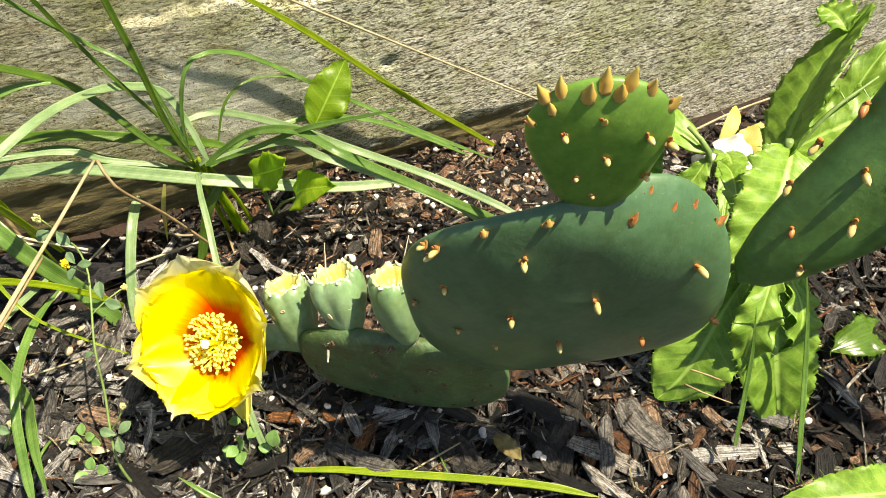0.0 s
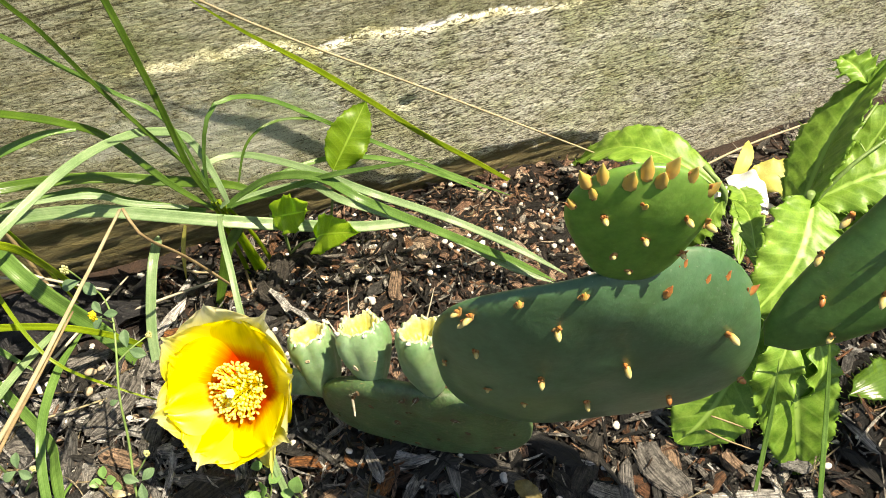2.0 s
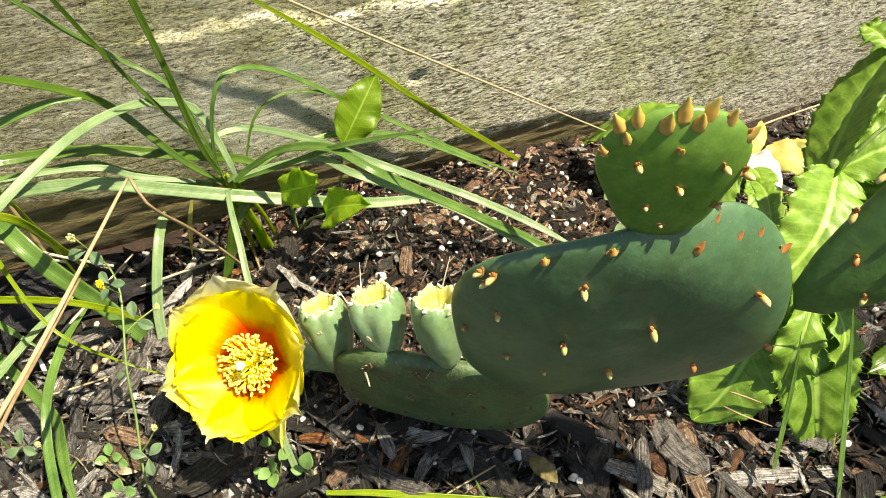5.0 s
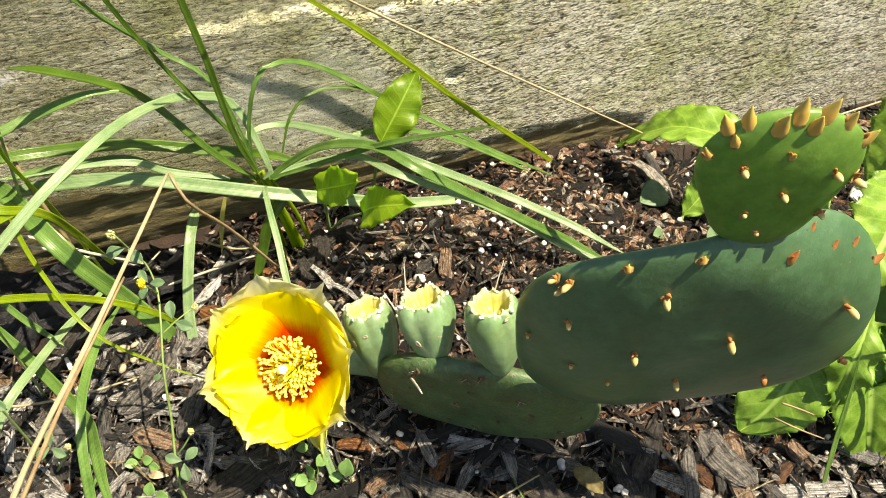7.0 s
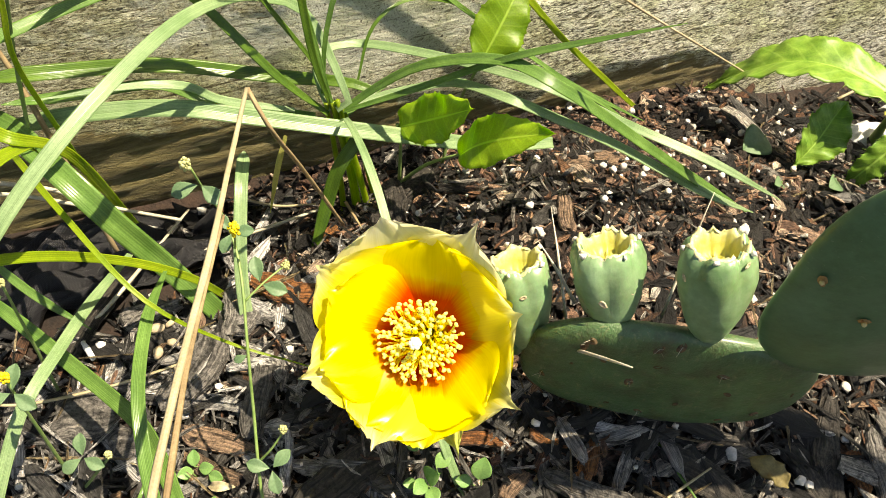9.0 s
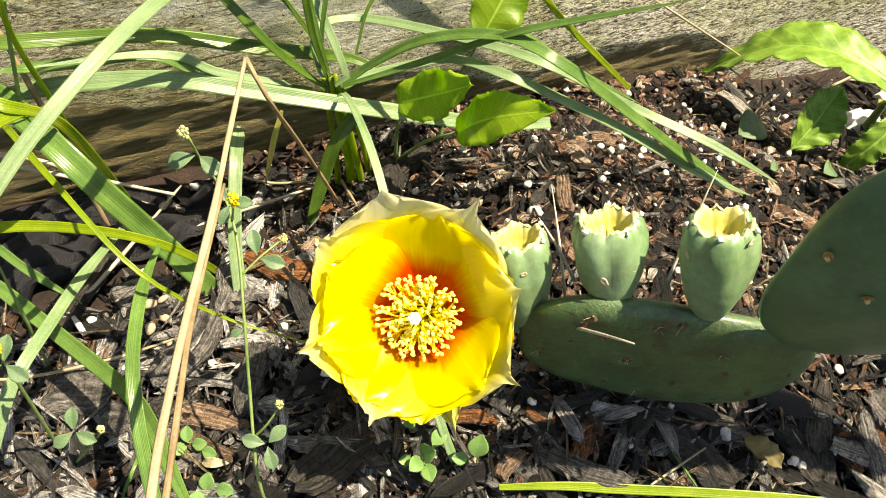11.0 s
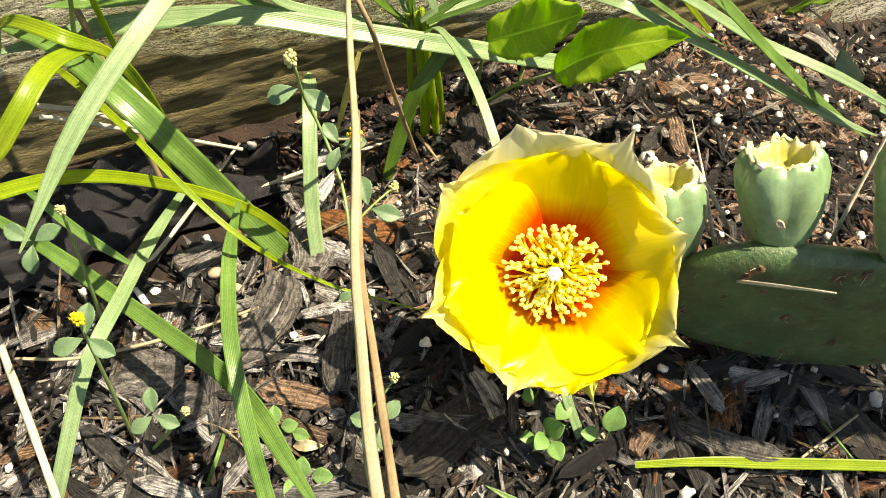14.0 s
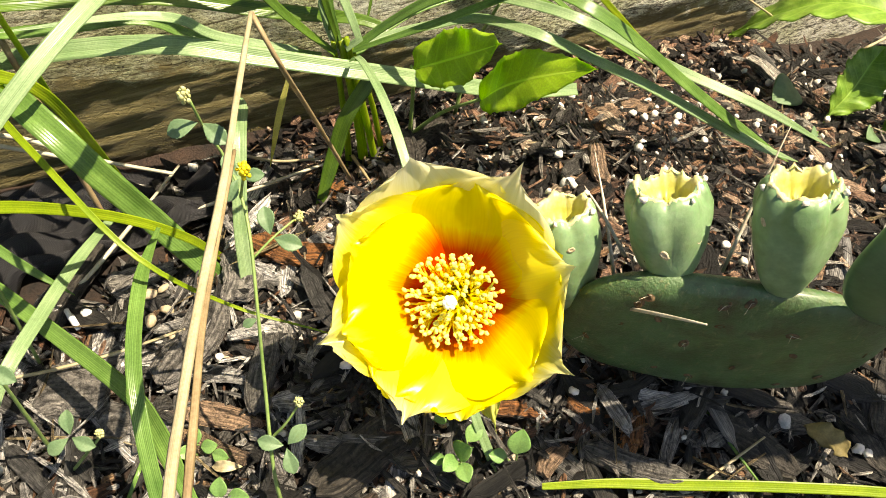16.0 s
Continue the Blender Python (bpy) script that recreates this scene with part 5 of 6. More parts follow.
straw("straw", STRAW, "thin pale stalk leaning on the timber", [(0.296, 0.345, -0.005), (0.178, 0.366, 0.079), (0.083, 0.350, 0.168), (0.042, 0.335, 0.215), (0.020, 0.320, 0.245)], [0.0006, 0.0008, 0.0008, 0.0006])
straw("straw", STRAW_BROWN, "dry brown stalk standing at the timber", [(-0.110, 0.340, -0.012), (-0.1125, 0.350, 0.050), (-0.1132, 0.353, 0.0802), (-0.1143, 0.358, 0.097), (-0.1166, 0.366, 0.1103), (-0.1197, 0.370, 0.1266), (-0.122, 0.372, 0.1431)], [0.0013, 0.0014, 0.0013, 0.001])
straw("stalk", STEM, "dark green stalk standing at the timber", [(-0.117, 0.345, 0.094), (-0.115, 0.345, 0.101), (-0.106, 0.340, 0.133), (-0.095, 0.330, 0.167)], [0.0009, 0.0008, 0.0006])
straw("straw", STRAW, "thin straw lying on the mulch", [(-0.183, 0.277, 0.004), (-0.158, 0.267, 0.005), (-0.120, 0.262, 0.006), (-0.087, 0.261, 0.008)], [0.0007, 0.0008, 0.0006])
straw("straw", BLEACHED, "thick bleached straw leaning on the mulch", [(-0.1720, 0.2680, 0.054), (-0.1689, 0.2497, 0.052), (-0.1640, 0.2171, 0.048), (-0.1588, 0.1813, 0.044), (-0.156, 0.160, 0.030)], [0.0012, 0.0013, 0.0013, 0.0012])
straw("straw", BLEACHED, "bleached straw lying on the mulch", [(-0.133, 0.304, -0.004), (-0.114, 0.318, -0.002), (-0.071, 0.364, -0.006)], [0.0011, 0.001, 0.0006])
straw("straw", BLEACHED, "bleached straw lying by the timber", [(-0.079, 0.332, -0.006), (-0.044, 0.335, -0.006), (0.008, 0.340, -0.008)], [0.001, 0.001, 0.0007])
straw("straw", BLEACHED, "bleached straw lying by the timber", [(-0.143, 0.352, 0.060), (-0.124, 0.348, 0.052), (-0.105, 0.340, 0.041), (-0.072, 0.325, 0.032)], [0.0012, 0.001, 0.0008])
straw("straw", BLEACHED, "bleached straw lying by the timber", [(-0.142, 0.342, 0.063), (-0.130, 0.340, 0.058), (-0.095, 0.325, 0.048)], [0.001, 0.001, 0.0008])
straw("straw", STRAW, "dry straw lying by the timber", [(-0.042, 0.367, -0.012), (-0.024, 0.354, -0.012), (-0.003, 0.344, -0.008)], [0.0009, 0.0009, 0.0006])
straw("straw", STRAW_BROWN, "short brown straw stub in the mulch", [(0.012, 0.331, 0.002), (0.014, 0.307, 0.006)], [0.001, 0.0009, 0.0005])
straw("straw", STRAW, "pale twig lying against the timber", [(0.394, 0.341, -0.055), (0.448, 0.346, -0.050), (0.531, 0.350, -0.050)], [0.0011, 0.001, 0.0008])
straw("twig", STRAW_BROWN, "thin grey twig lying on the mulch", [(0.330, 0.117, -0.000), (0.350, 0.110, -0.005), (0.382, 0.098, -0.012)], [0.0006, 0.0007, 0.0005])
straw("twig", STRAW_BROWN, "thin dark twig on a thistle leaf", [(0.2422, 0.1130, 0.0360), (0.2493, 0.1066, 0.0360), (0.2588, 0.1020, 0.0300)], [0.0005, 0.0005, 0.0003])
straw("twig", STRAW_BROWN, "thin dark twig on a thistle leaf", [(0.2392, 0.1099, 0.0260), (0.2453, 0.1010, 0.0280), (0.2594, 0.0919, 0.0220)], [0.0005, 0.0005, 0.0003])
straw("straw", GRASS, "thin green straw lying on the mulch", [(0.097, 0.151, 0.012), (0.098, 0.135, 0.012), (0.100, 0.113, 0.012)], [0.0007, 0.0008, 0.0004])
straw("straw", STRAW, "thin grey straw lying on the mulch", [(0.082, 0.121, 0.012), (0.112, 0.126, 0.014)], [0.0005, 0.0006, 0.0004])
straw("straw", STRAW_BROWN, "short grey straw lying on the mulch", [(0.032, 0.146, 0.012), (0.043, 0.151, 0.014), (0.055, 0.157, 0.016)], [0.0008, 0.0009, 0.0005])
straw("stick", GREY_PIECE, "grey weathered stick lying on the mulch", [(0.2284, 0.0816, -0.0060), (0.2464, 0.0767, -0.0060), (0.2715, 0.0703, -0.0090), (0.2969, 0.0638, -0.0120)], [0.0048, 0.0052, 0.0050, 0.0046])
dry = thing("dry_stalk", (0.0054, 0.3134, 0.003), "folded dry straw-coloured grass stalk", "grass stalk")
part("stalk", tube_mesh("stalk", [(-0.0275, 0.2920, 0.1320), (-0.0425, 0.2430, 0.1440), (-0.0525, 0.2090, 0.1530), (-0.0640, 0.1755, 0.1603), (-0.0700, 0.1535, 0.1680), (-0.0752, 0.1340, 0.1740), (-0.0800, 0.1100, 0.1810)], [0.0008, 0.0009, 0.0009, 0.0010, 0.0010, 0.0010, 0.0010], 30, 9, 0.08), STRAW, dry)
part("stalk", tube_mesh("stalk", [(-0.0476, 0.2222, 0.1477), (-0.0628, 0.1760, 0.1591), (-0.0683, 0.1530, 0.1670), (-0.0779, 0.1105, 0.1795)], [0.0005, 0.0007, 0.0008, 0.0008], 22, 8, 0.10), STRAW_BROWN, dry, "brown straw strand")
part("stalk", tube_mesh("stalk", [(-0.0270, 0.2953, 0.1295), (-0.0227, 0.2858, 0.1146), (-0.0111, 0.3001, 0.0698), (0.0054, 0.3134, 0.006)], [0.0009, 0.0010, 0.0010, 0.0009], 18, 9, 0.08), STRAW_BROWN, dry, "bent brown lower stalk")


# ---- broad-leaved plants ----
def leaf(owner, material, base, tip, width, up=(0, -0.4, 0.9), name="leaf", label="", **shape):
    return part(name, leaf_mesh(name, base, tip, width, up, **shape), material, owner, label)


weed = thing("leafy_weed", (0.045, 0.330, 0.0), "broad-leaved weed with toothed green leaves", "weed")
leaf(weed, LEAF, (0.0891, 0.334, 0.0731), (0.1209, 0.355, 0.103), 0.027, (-0.15, -0.80, 0.58), label="oval leaf standing against the timber", bulge=0.06, tooth=0.055, teeth=9, cup=0.10, shape=0.85, wave=0.10)
leaf(weed, BRIGHT_LEAF, (0.042, 0.325, 0.056), (0.0655, 0.2891, 0.093), 0.024, (-0.15, -0.6, 0.78), bulge=-0.03, tooth=0.05, teeth=9, wave=0.14, seed=2)
leaf(weed, BRIGHT_LEAF, (0.066, 0.3010, 0.050), (0.0890, 0.2570, 0.100), 0.024, (-0.1, -0.5, 0.85), label="toothed leaf with a browned tip", bulge=0.12, tooth=0.04, teeth=10, wave=0.10, seed=3)
part("stem", tube_mesh("stem", [(0.075, 0.345, -0.01), (0.085, 0.350, 0.030), (0.0891, 0.334, 0.0731)], [0.0011, 0.0010, 0.0008], 8, 6), STEM, weed)
part("stem", tube_mesh("stem", [(0.045, 0.335, 0.0), (0.046, 0.333, 0.035), (0.042, 0.325, 0.058)], [0.0012, 0.0010, 0.0008], 8, 6), STEM, weed)
part("stem", tube_mesh("stem", [(0.045, 0.335, 0.0), (0.055, 0.318, 0.030), (0.066, 0.301, 0.051)], [0.0012, 0.0010, 0.0008], 8, 6), STEM, weed)

thistle = thing("thistle", (0.330, 0.180, -0.03), "spiny-leaved young thistle with bright green leaves", "thistle")
part("stem", tube_mesh("stem", [(0.330, 0.182, -0.05), (0.322, 0.180, 0.04), (0.308, 0.170, 0.118), (0.306, 0.170, 0.135)], [0.005, 0.0045, 0.004, 0.002], 14, 10, 0.05), STEM, thistle)
SP = dict(spiny=0.0033, teeth=15, lobes=0.12, wave=0.13, tooth=0.05)


def spiny_leaf(owner, base, tip, width, up, **shape):
    return part("leaf", thistle_mesh("leaf", base, tip, width, up, **shape), THISTLE, owner)


spiny_leaf(thistle, (0.302, 0.168, 0.118), (0.3715, 0.2157, 0.1645), 0.044, (-0.684, 0.494, 0.53), bulge=0.04, seed=1, lobes=9, cut=0.20, wave=0.02)
spiny_leaf(thistle, (0.3569, 0.2079, 0.1588), (0.3569, 0.2299, 0.1604), 0.022, (-0.3, -0.6, 0.7), bulge=0.10, seed=9, lobes=4, cut=0.5, wave=0.25)
spiny_leaf(thistle, (0.309, 0.169, 0.130), (0.2600, 0.1300, 0.104), 0.046, (0.0, -0.45, 0.9), bulge=0.12, seed=2, lobes=6, cut=0.30)
spiny_leaf(thistle, (0.308, 0.170, 0.126), (0.3800, 0.1620, 0.140), 0.036, (0.0, -0.3, 0.95), bulge=0.12, seed=3, lobes=7, cut=0.4)
spiny_leaf(thistle, (0.306, 0.160, 0.085), (0.2860, 0.0790, -0.014), 0.042, (-0.3, -0.7, 0.7), bulge=0.12, seed=4, lobes=9, cut=0.04, fat=0.35, wave=0.04)
spiny_leaf(thistle, (0.300, 0.150, 0.060), (0.2310, 0.1160, 0.000), 0.044, (-0.3, -0.3, 0.9), bulge=0.10, seed=5, lobes=6, cut=0.04, fat=0.55, wave=0.05)
spiny_leaf(thistle, (0.299, 0.140, 0.078), (0.2690, 0.1070, 0.030), 0.024, (-0.4, -0.5, 0.8), bulge=0.22, seed=6, lobes=4, cut=0.3, fat=0.4, wave=0.3)
spiny_leaf(thistle, (0.303, 0.142, 0.074), (0.2920, 0.1020, 0.034), 0.020, (0.2, -0.6, 0.7), bulge=0.25, seed=16, lobes=4, cut=0.3, fat=0.4, wave=0.3)
# Added leaf, mostly out of view, to shade the mulch at the right.
spiny_leaf(thistle, (0.322, 0.175, 0.100), (0.4250, 0.0300, 0.175), 0.060, (-0.1, -0.2, 0.95), bulge=0.10, seed=17, lobes=9, cut=0.3)
spiny_leaf(thistle, (0.330, 0.185, 0.060), (0.3900, 0.2000, 0.150), 0.034, (-0.4, -0.4, 0.75), bulge=0.1, seed=7, cut=0.4)
spiny_leaf(thistle, (0.325, 0.190, 0.030), (0.3440, 0.2450, 0.030), 0.018, (-0.3, -0.4, 0.85), bulge=0.2, seed=8, lobes=5)
for ends in (((0.3266, 0.1799, 0.1480), (0.3518, 0.1937, 0.1591)), ((0.3235, 0.1704, 0.1465), (0.3491, 0.1741, 0.1584))):
    part("rib", tube_mesh("rib", [(0.304, 0.168, 0.118), *ends], [0.0016, 0.0011, 0.0005], 10, 8, 0.08), STEM, thistle, "pale hairy leaf rib")
low_thistle = thing("thistle", (0.358, 0.270, -0.075), "pale thistle rosette leaning on the timber's foot", "thistle")
part("stem", tube_mesh("stem", [(0.362, 0.272, -0.09), (0.356, 0.268, -0.03), (0.348, 0.262, 0.018), (0.338, 0.279, 0.032)], [0.004, 0.0038, 0.0032, 0.0016], 12, 8), STEM, low_thistle)
spiny_leaf(low_thistle, (0.3480, 0.2620, 0.0180), (0.2850, 0.3660, -0.0300), 0.040, (0.15, -0.40, 0.9), bulge=0.25, seed=11, lobes=7, cut=0.16, fat=0.1, wave=0.08)
spiny_leaf(low_thistle, (0.2920, 0.2790, -0.0230), (0.3300, 0.2930, 0.0050), 0.031, (0.15, -0.5, 0.85), bulge=0.06, seed=12, lobes=5, cut=0.10, fat=0.3, spine=0.0018)
spiny_leaf(low_thistle, (0.3480, 0.2620, 0.0120), (0.3180, 0.2580, -0.0340), 0.022, (-0.2, -0.6, 0.7), bulge=0.12, seed=13, lobes=6, cut=0.25)
spiny_leaf(low_thistle, (0.3960, 0.3000, -0.035), (0.3480, 0.2200, -0.015), 0.024, (-0.3, -0.4, 0.85), bulge=0.18, seed=14, lobes=6, cut=0.3)
part("stem", tube_mesh("stem", [(0.2920, 0.2790, -0.0230), (0.2890, 0.2750, -0.045), (0.2930, 0.2740, -0.07)], [0.0012, 0.0014, 0.0014], 6, 6), STEM, low_thistle)
part("stem", tube_mesh("stem", [(0.400, 0.302, -0.09), (0.399, 0.302, -0.05), (0.396, 0.300, -0.035)], [0.004, 0.0035, 0.002], 8, 8), STEM, low_thistle)
leaf(low_thistle, YELLOWED, (0.4060, 0.3040, -0.038), (0.4560, 0.2860, -0.042), 0.030, (0.0, -0.4, 0.9), label="yellowed withering leaf", bulge=0.2, seed=14, wave=0.2, teeth=7, tooth=0.06)
leaf(low_thistle, YELLOWED, (0.3980, 0.3050, -0.040), (0.4300, 0.3350, -0.030), 0.012, (0.0, -0.4, 0.9), bulge=0.2, seed=15, teeth=7, tooth=0.06)
for place, tip, w, sd in (((0.385, 0.112, -0.012), (0.340, 0.106, 0.004), 0.026, 21), ((0.345, 0.020, -0.008), (0.258, 0.040, 0.008), 0.030, 22)):
    far_leaf = thing("weed_seedling", place, "single low green leaf in the mulch", "weed")
    # The first leaf takes a darker green to include the shade over it.
    leaf(far_leaf, GRASS_DARK if sd == 21 else THISTLE, (place[0], place[1], place[2] + 0.004), tip, w, (0, -0.3, 0.95), bulge=0.15, seed=sd, **SP)
for k, (x, y, r) in enumerate(((0.2850, 0.3080, 0.0135), (0.302, 0.255, 0.007), (0.26, 0.262, 0.005))):
    z = float(height(x, y))
    sprout = thing("weed_seedling", (x, y, z), "small round-leaved weed seedling", "weed")
    leaf(sprout, CLOVER, (x + r, y + r * 0.4, z + 0.006), (x - r, y - r * 0.3, z + 0.012), 1.7 * r, (0, -0.4, 0.9), bulge=0.1, teeth=5, shape=0.9, seed=k)
    part("stem", tube_mesh("stem", [(x + r * 1.2, y + r * 0.6, z - 0.004), (x + r, y + r * 0.4, z + 0.007)], [0.0007, 0.0006], 4, 6), STEM, sprout)


def trefoil(owner, at, r, turn, up=(-0.2, -0.45, 0.87), only=3):
    """Three small toothed leaflets on one point."""
    n, r = Vector(up).normalized(), r * 0.95
    a = n.cross(Vector((0, 0, 1) if abs(n.z) < 0.95 else (1, 0, 0))).normalized()
    b = n.cross(a)
    for k in range(only):
        g = turn + k * 2.0944
        d = a * math.cos(g) + b * math.sin(g)
        tip = Vector(at) + d * r + n * 0.0006 * (k - 1)
        leaf(owner, CLOVER, Vector(at) + d * r * 0.08, tip, r * 0.54, n, "leaflet", bulge=0.08, tooth=0.06, teeth=8, cup=0.25, shape=1.35, seed=k)


def head(owner, at, r, material, name, label, seed):
    """A round head of small florets or buds."""
    rng = random.Random(seed)
    pieces = []
    for k in range(22):
        h = 1 - 2 * (k + 0.5) / 22
        q = (1 - h * h) ** 0.5
        d = Vector((q * math.cos(k * 2.4), q * math.sin(k * 2.4), h))
        o = Vector(at) + Vector((d.x * 0.75, d.y * 0.75, d.z)) * r * rng.uniform(0.5, 0.95)
        pieces.append(blob_mesh("p", o, r * rng.uniform(0.24, 0.40), 0.3, seed * 40 + k, (0.8, 0.8, 1.2), 1))
    tagged(part(name, joined(name, pieces), material, owner, label), kind="stuff")


medick = thing("black_medick", (-0.0700, 0.172, -0.004), "slender clover-like weed with a small yellow bloom", "weed")
part("stem", tube_mesh("stem", [(-0.070, 0.172, -0.010), (-0.0684, 0.180, 0.0244), (-0.0610, 0.2033, 0.053), (-0.0556, 0.2168, 0.076), (-0.0500, 0.238, 0.091), (-0.0487, 0.2526, 0.096), (-0.0500, 0.262, 0.104), (-0.0527, 0.263, 0.1150), (-0.0545, 0.2600, 0.1330)], [0.0008, 0.0008, 0.0007, 0.0007, 0.0006, 0.0006, 0.0005, 0.0004], 34, 6), STEM, medick)
part("stem", tube_mesh("stem", [(-0.0655, 0.190, 0.036), (-0.059, 0.190, 0.044), (-0.0523, 0.1919, 0.0520)], [0.0006, 0.0005, 0.0004], 8, 6), STEM, medick)
part("stem", tube_mesh("stem", [(-0.0520, 0.231, 0.086), (-0.043, 0.235, 0.089), (-0.0340, 0.2392, 0.0895)], [0.0005, 0.0004, 0.0004], 8, 6), STEM, medick)
part("stem", tube_mesh("stem", [(-0.0490, 0.250, 0.095), (-0.0475, 0.241, 0.112), (-0.0464, 0.2330, 0.1265)], [0.0005, 0.0004, 0.0004], 8, 6), STEM, medick)
head(medick, (-0.0464, 0.2317, 0.1286), 0.0028, BLOOM, "bloom", "tiny bright yellow flower head", 1)
head(medick, (-0.0556, 0.2587, 0.1359), 0.0026, BUD, "seed_head", "pale green seed head", 2)
head(medick, (-0.0523, 0.1919, 0.0538), 0.0022, BUD, "seed_head", "pale green seed head", 3)
head(medick, (-0.0332, 0.2392, 0.0899), 0.0022, BUD, "seed_head", "pale green seed head", 4)
for at, r, turn, only in (((-0.0535, 0.2615, 0.1215), 0.0115, 0.4, 2), ((-0.0480, 0.2440, 0.1120), 0.0085, 1.2, 3), ((-0.0440, 0.2330, 0.0920), 0.0110, 2.9, 2), ((-0.0610, 0.1840, 0.0400), 0.0105, 1.9, 3), ((-0.0560, 0.2150, 0.0760), 0.0060, 0.5, 1)):
    trefoil(medick, at, r, turn, only=only)
for base, top, at, bloom, turn in (((-0.1488, 0.2314, -0.012), (-0.1338, 0.2270, 0.0900), (-0.1345, 0.2255, 0.0840), True, 2.6), ((-0.1475, 0.2240, -0.012), (-0.1213, 0.2170, 0.0290), (-0.1328, 0.2227, 0.0250), False, 0.7), ((-0.1500, 0.2760, -0.012), (-0.1332, 0.2685, 0.0890), (-0.1450, 0.2660, 0.0830), False, 1.6)):
    small = thing("black_medick", base, "small clover-like weed with a yellow bloom" if bloom else "small clover-like weed with green seed heads", "weed")
    mid = [(a + b) / 2 for a, b in zip(base, top)]
    part("stem", tube_mesh("stem", [base, mid, top], [0.0008, 0.0007, 0.0005], 12, 6), STEM, small)
    head(small, Vector(top) + Vector((0, 0, 0.002)), 0.0027 if bloom else 0.0022, BLOOM if bloom else BUD, "bloom" if bloom else "seed_head", "", 7)
    trefoil(small, at, 0.0105, turn)
for place, leaves in (((-0.0020, 0.1640, 0.012), ((0, 0, 12, 9), (-6, -2, 9, 7), (7, 5, 10, 7), (-2, -7, 8, 7), (-9, 2, 6, 5))), ((0.0166, 0.1546, 0.014), ((0, 2, 18, 9), (-7, 3, 8, 6))), ((-0.0941, 0.2103, -0.006), ((0, 5, 10, 6), (4, -1, 9, 6), (-5, 0, 9, 6), (7, -6, 8, 6))),
                      ((-0.0904, 0.1889, -0.006), ((0, 3, 9, 7), (6, -3, 9, 7), (-6, -3, 9, 7))), ((0.0, 0.180, 0.012), ((-4, 0, 8, 6), (4, 3, 8, 6)))):
    sprout = thing("weed_seedling", place, "tiny weed seedling with round green leaves", "weed", "seedlings in the mulch")
    for k, (dx, dy, dz, r) in enumerate(leaves):
        c = Vector(place) + Vector((dx, dy, dz)) * 0.001
        d = Vector((dx + 1, dy - 1, 2)).normalized() * r * 0.0006
        leaf(sprout, SEEDLING, c - d, c + d, r * 0.00095, (-0.2, -0.45, 0.87), bulge=0.06, cup=0.18, teeth=4, shape=0.95, seed=k)
        part("stem", tube_mesh("stem", [Vector(place) - Vector((0, 0, 0.004)), (Vector(place) + c) / 2, c - d], [0.0005, 0.0004, 0.0003], 5, 5), STEM, sprout)

low_bloom = thing("black_medick", (-0.045, 0.142, 0.0), "tiny yellow bloom on a short stem in the mulch", "weed")
part("stem", tube_mesh("stem", [(-0.043, 0.133, -0.004), (-0.044, 0.138, 0.012), (-0.0667, 0.1539, 0.024)], [0.0007, 0.0006, 0.0005], 8, 6), STEM, low_bloom)
head(low_bloom, (-0.0667, 0.1539, 0.024), 0.0026, BLOOM, "bloom", "tiny bright yellow flower head", 11)

# ---- litter ----
husk = thing("dead_leaf", (-0.0869, 0.2009, -0.0065), "curled tan leaf scrap lying on the mulch", "leaf")
leaf(husk, STRAW, (-0.0913, 0.2023, -0.0003), (-0.0805, 0.1975, 0.0003), 0.0045, (0, -0.3, 0.95), "leaf_blade", bulge=0.25, wave=0.2, cup=0.6, teeth=4, seed=31)
for k, (dx, dy) in enumerate(((0, 0), (4, 2), (2, -4), (-4, -1), (8, -1), (-2, 4))):
    ob = ob_of("black_seed", blob_mesh("black_seed", (0, 0, 0), 0.0024, 0.12, 70 + k, (1.25, 0.9, 0.8), 2), SEED)
    ob.matrix_world = pose(-0.1778 + dx * 0.001, 0.2604 + dy * 0.001, float(height(-0.1778, 0.2604)) + 0.010, 20 * k, 0, 50 * k)
    tagged(ob, "shiny black seed lying on the mulch", "seed", "black seeds on the mulch")
for k, (x, y, r) in enumerate(((-0.0995, 0.2904, 0.0032), (-0.1011, 0.2763, 0.0029), (-0.0931, 0.2788, 0.0026), (-0.0924, 0.2912, 0.0023), (-0.0937, 0.2638, 0.0020))):
    ob = ob_of("pebble", blob_mesh("pebble", (0, 0, 0), r, 0.25, 80 + k, (1.3, 0.85, 0.7), 2), PEBBLE)
    ob.matrix_world = pose(x, y, float(height(x, y)) + 0.009, 10 * k, 0, 70 * k)
    tagged(ob, "small tan pebble among the mulch", "pebble", "pebbles in the mulch")
scrap = ob_of("plastic_scrap", tube_mesh("plastic_scrap", [(-0.1341, 0.2950, -0.0008), (-0.1301, 0.2830, 0.0002)], [0.0012, 0.0016, 0.0012], 6, 7, 0.15), PALE_LITTER)
tagged(scrap, "small pale blue-white scrap lying on the mulch", "litter")
curl = thing("dead_leaf", (0.3918, 0.3083, -0.035), "curled white withered leaf under the thistle", "leaf")
leaf(curl, PALE_LITTER, (0.3918, 0.3083, -0.035), (0.4059, 0.2689, -0.035), 0.022, (0.1, -0.4, 0.9), "leaf_blade", bulge=0.22, wave=0.15, cup=0.5, teeth=5, seed=9)
dead = thing("dead_leaf", (0.134, 0.116, 0.004), "curled dry brown leaf lying on the mulch", "leaf")
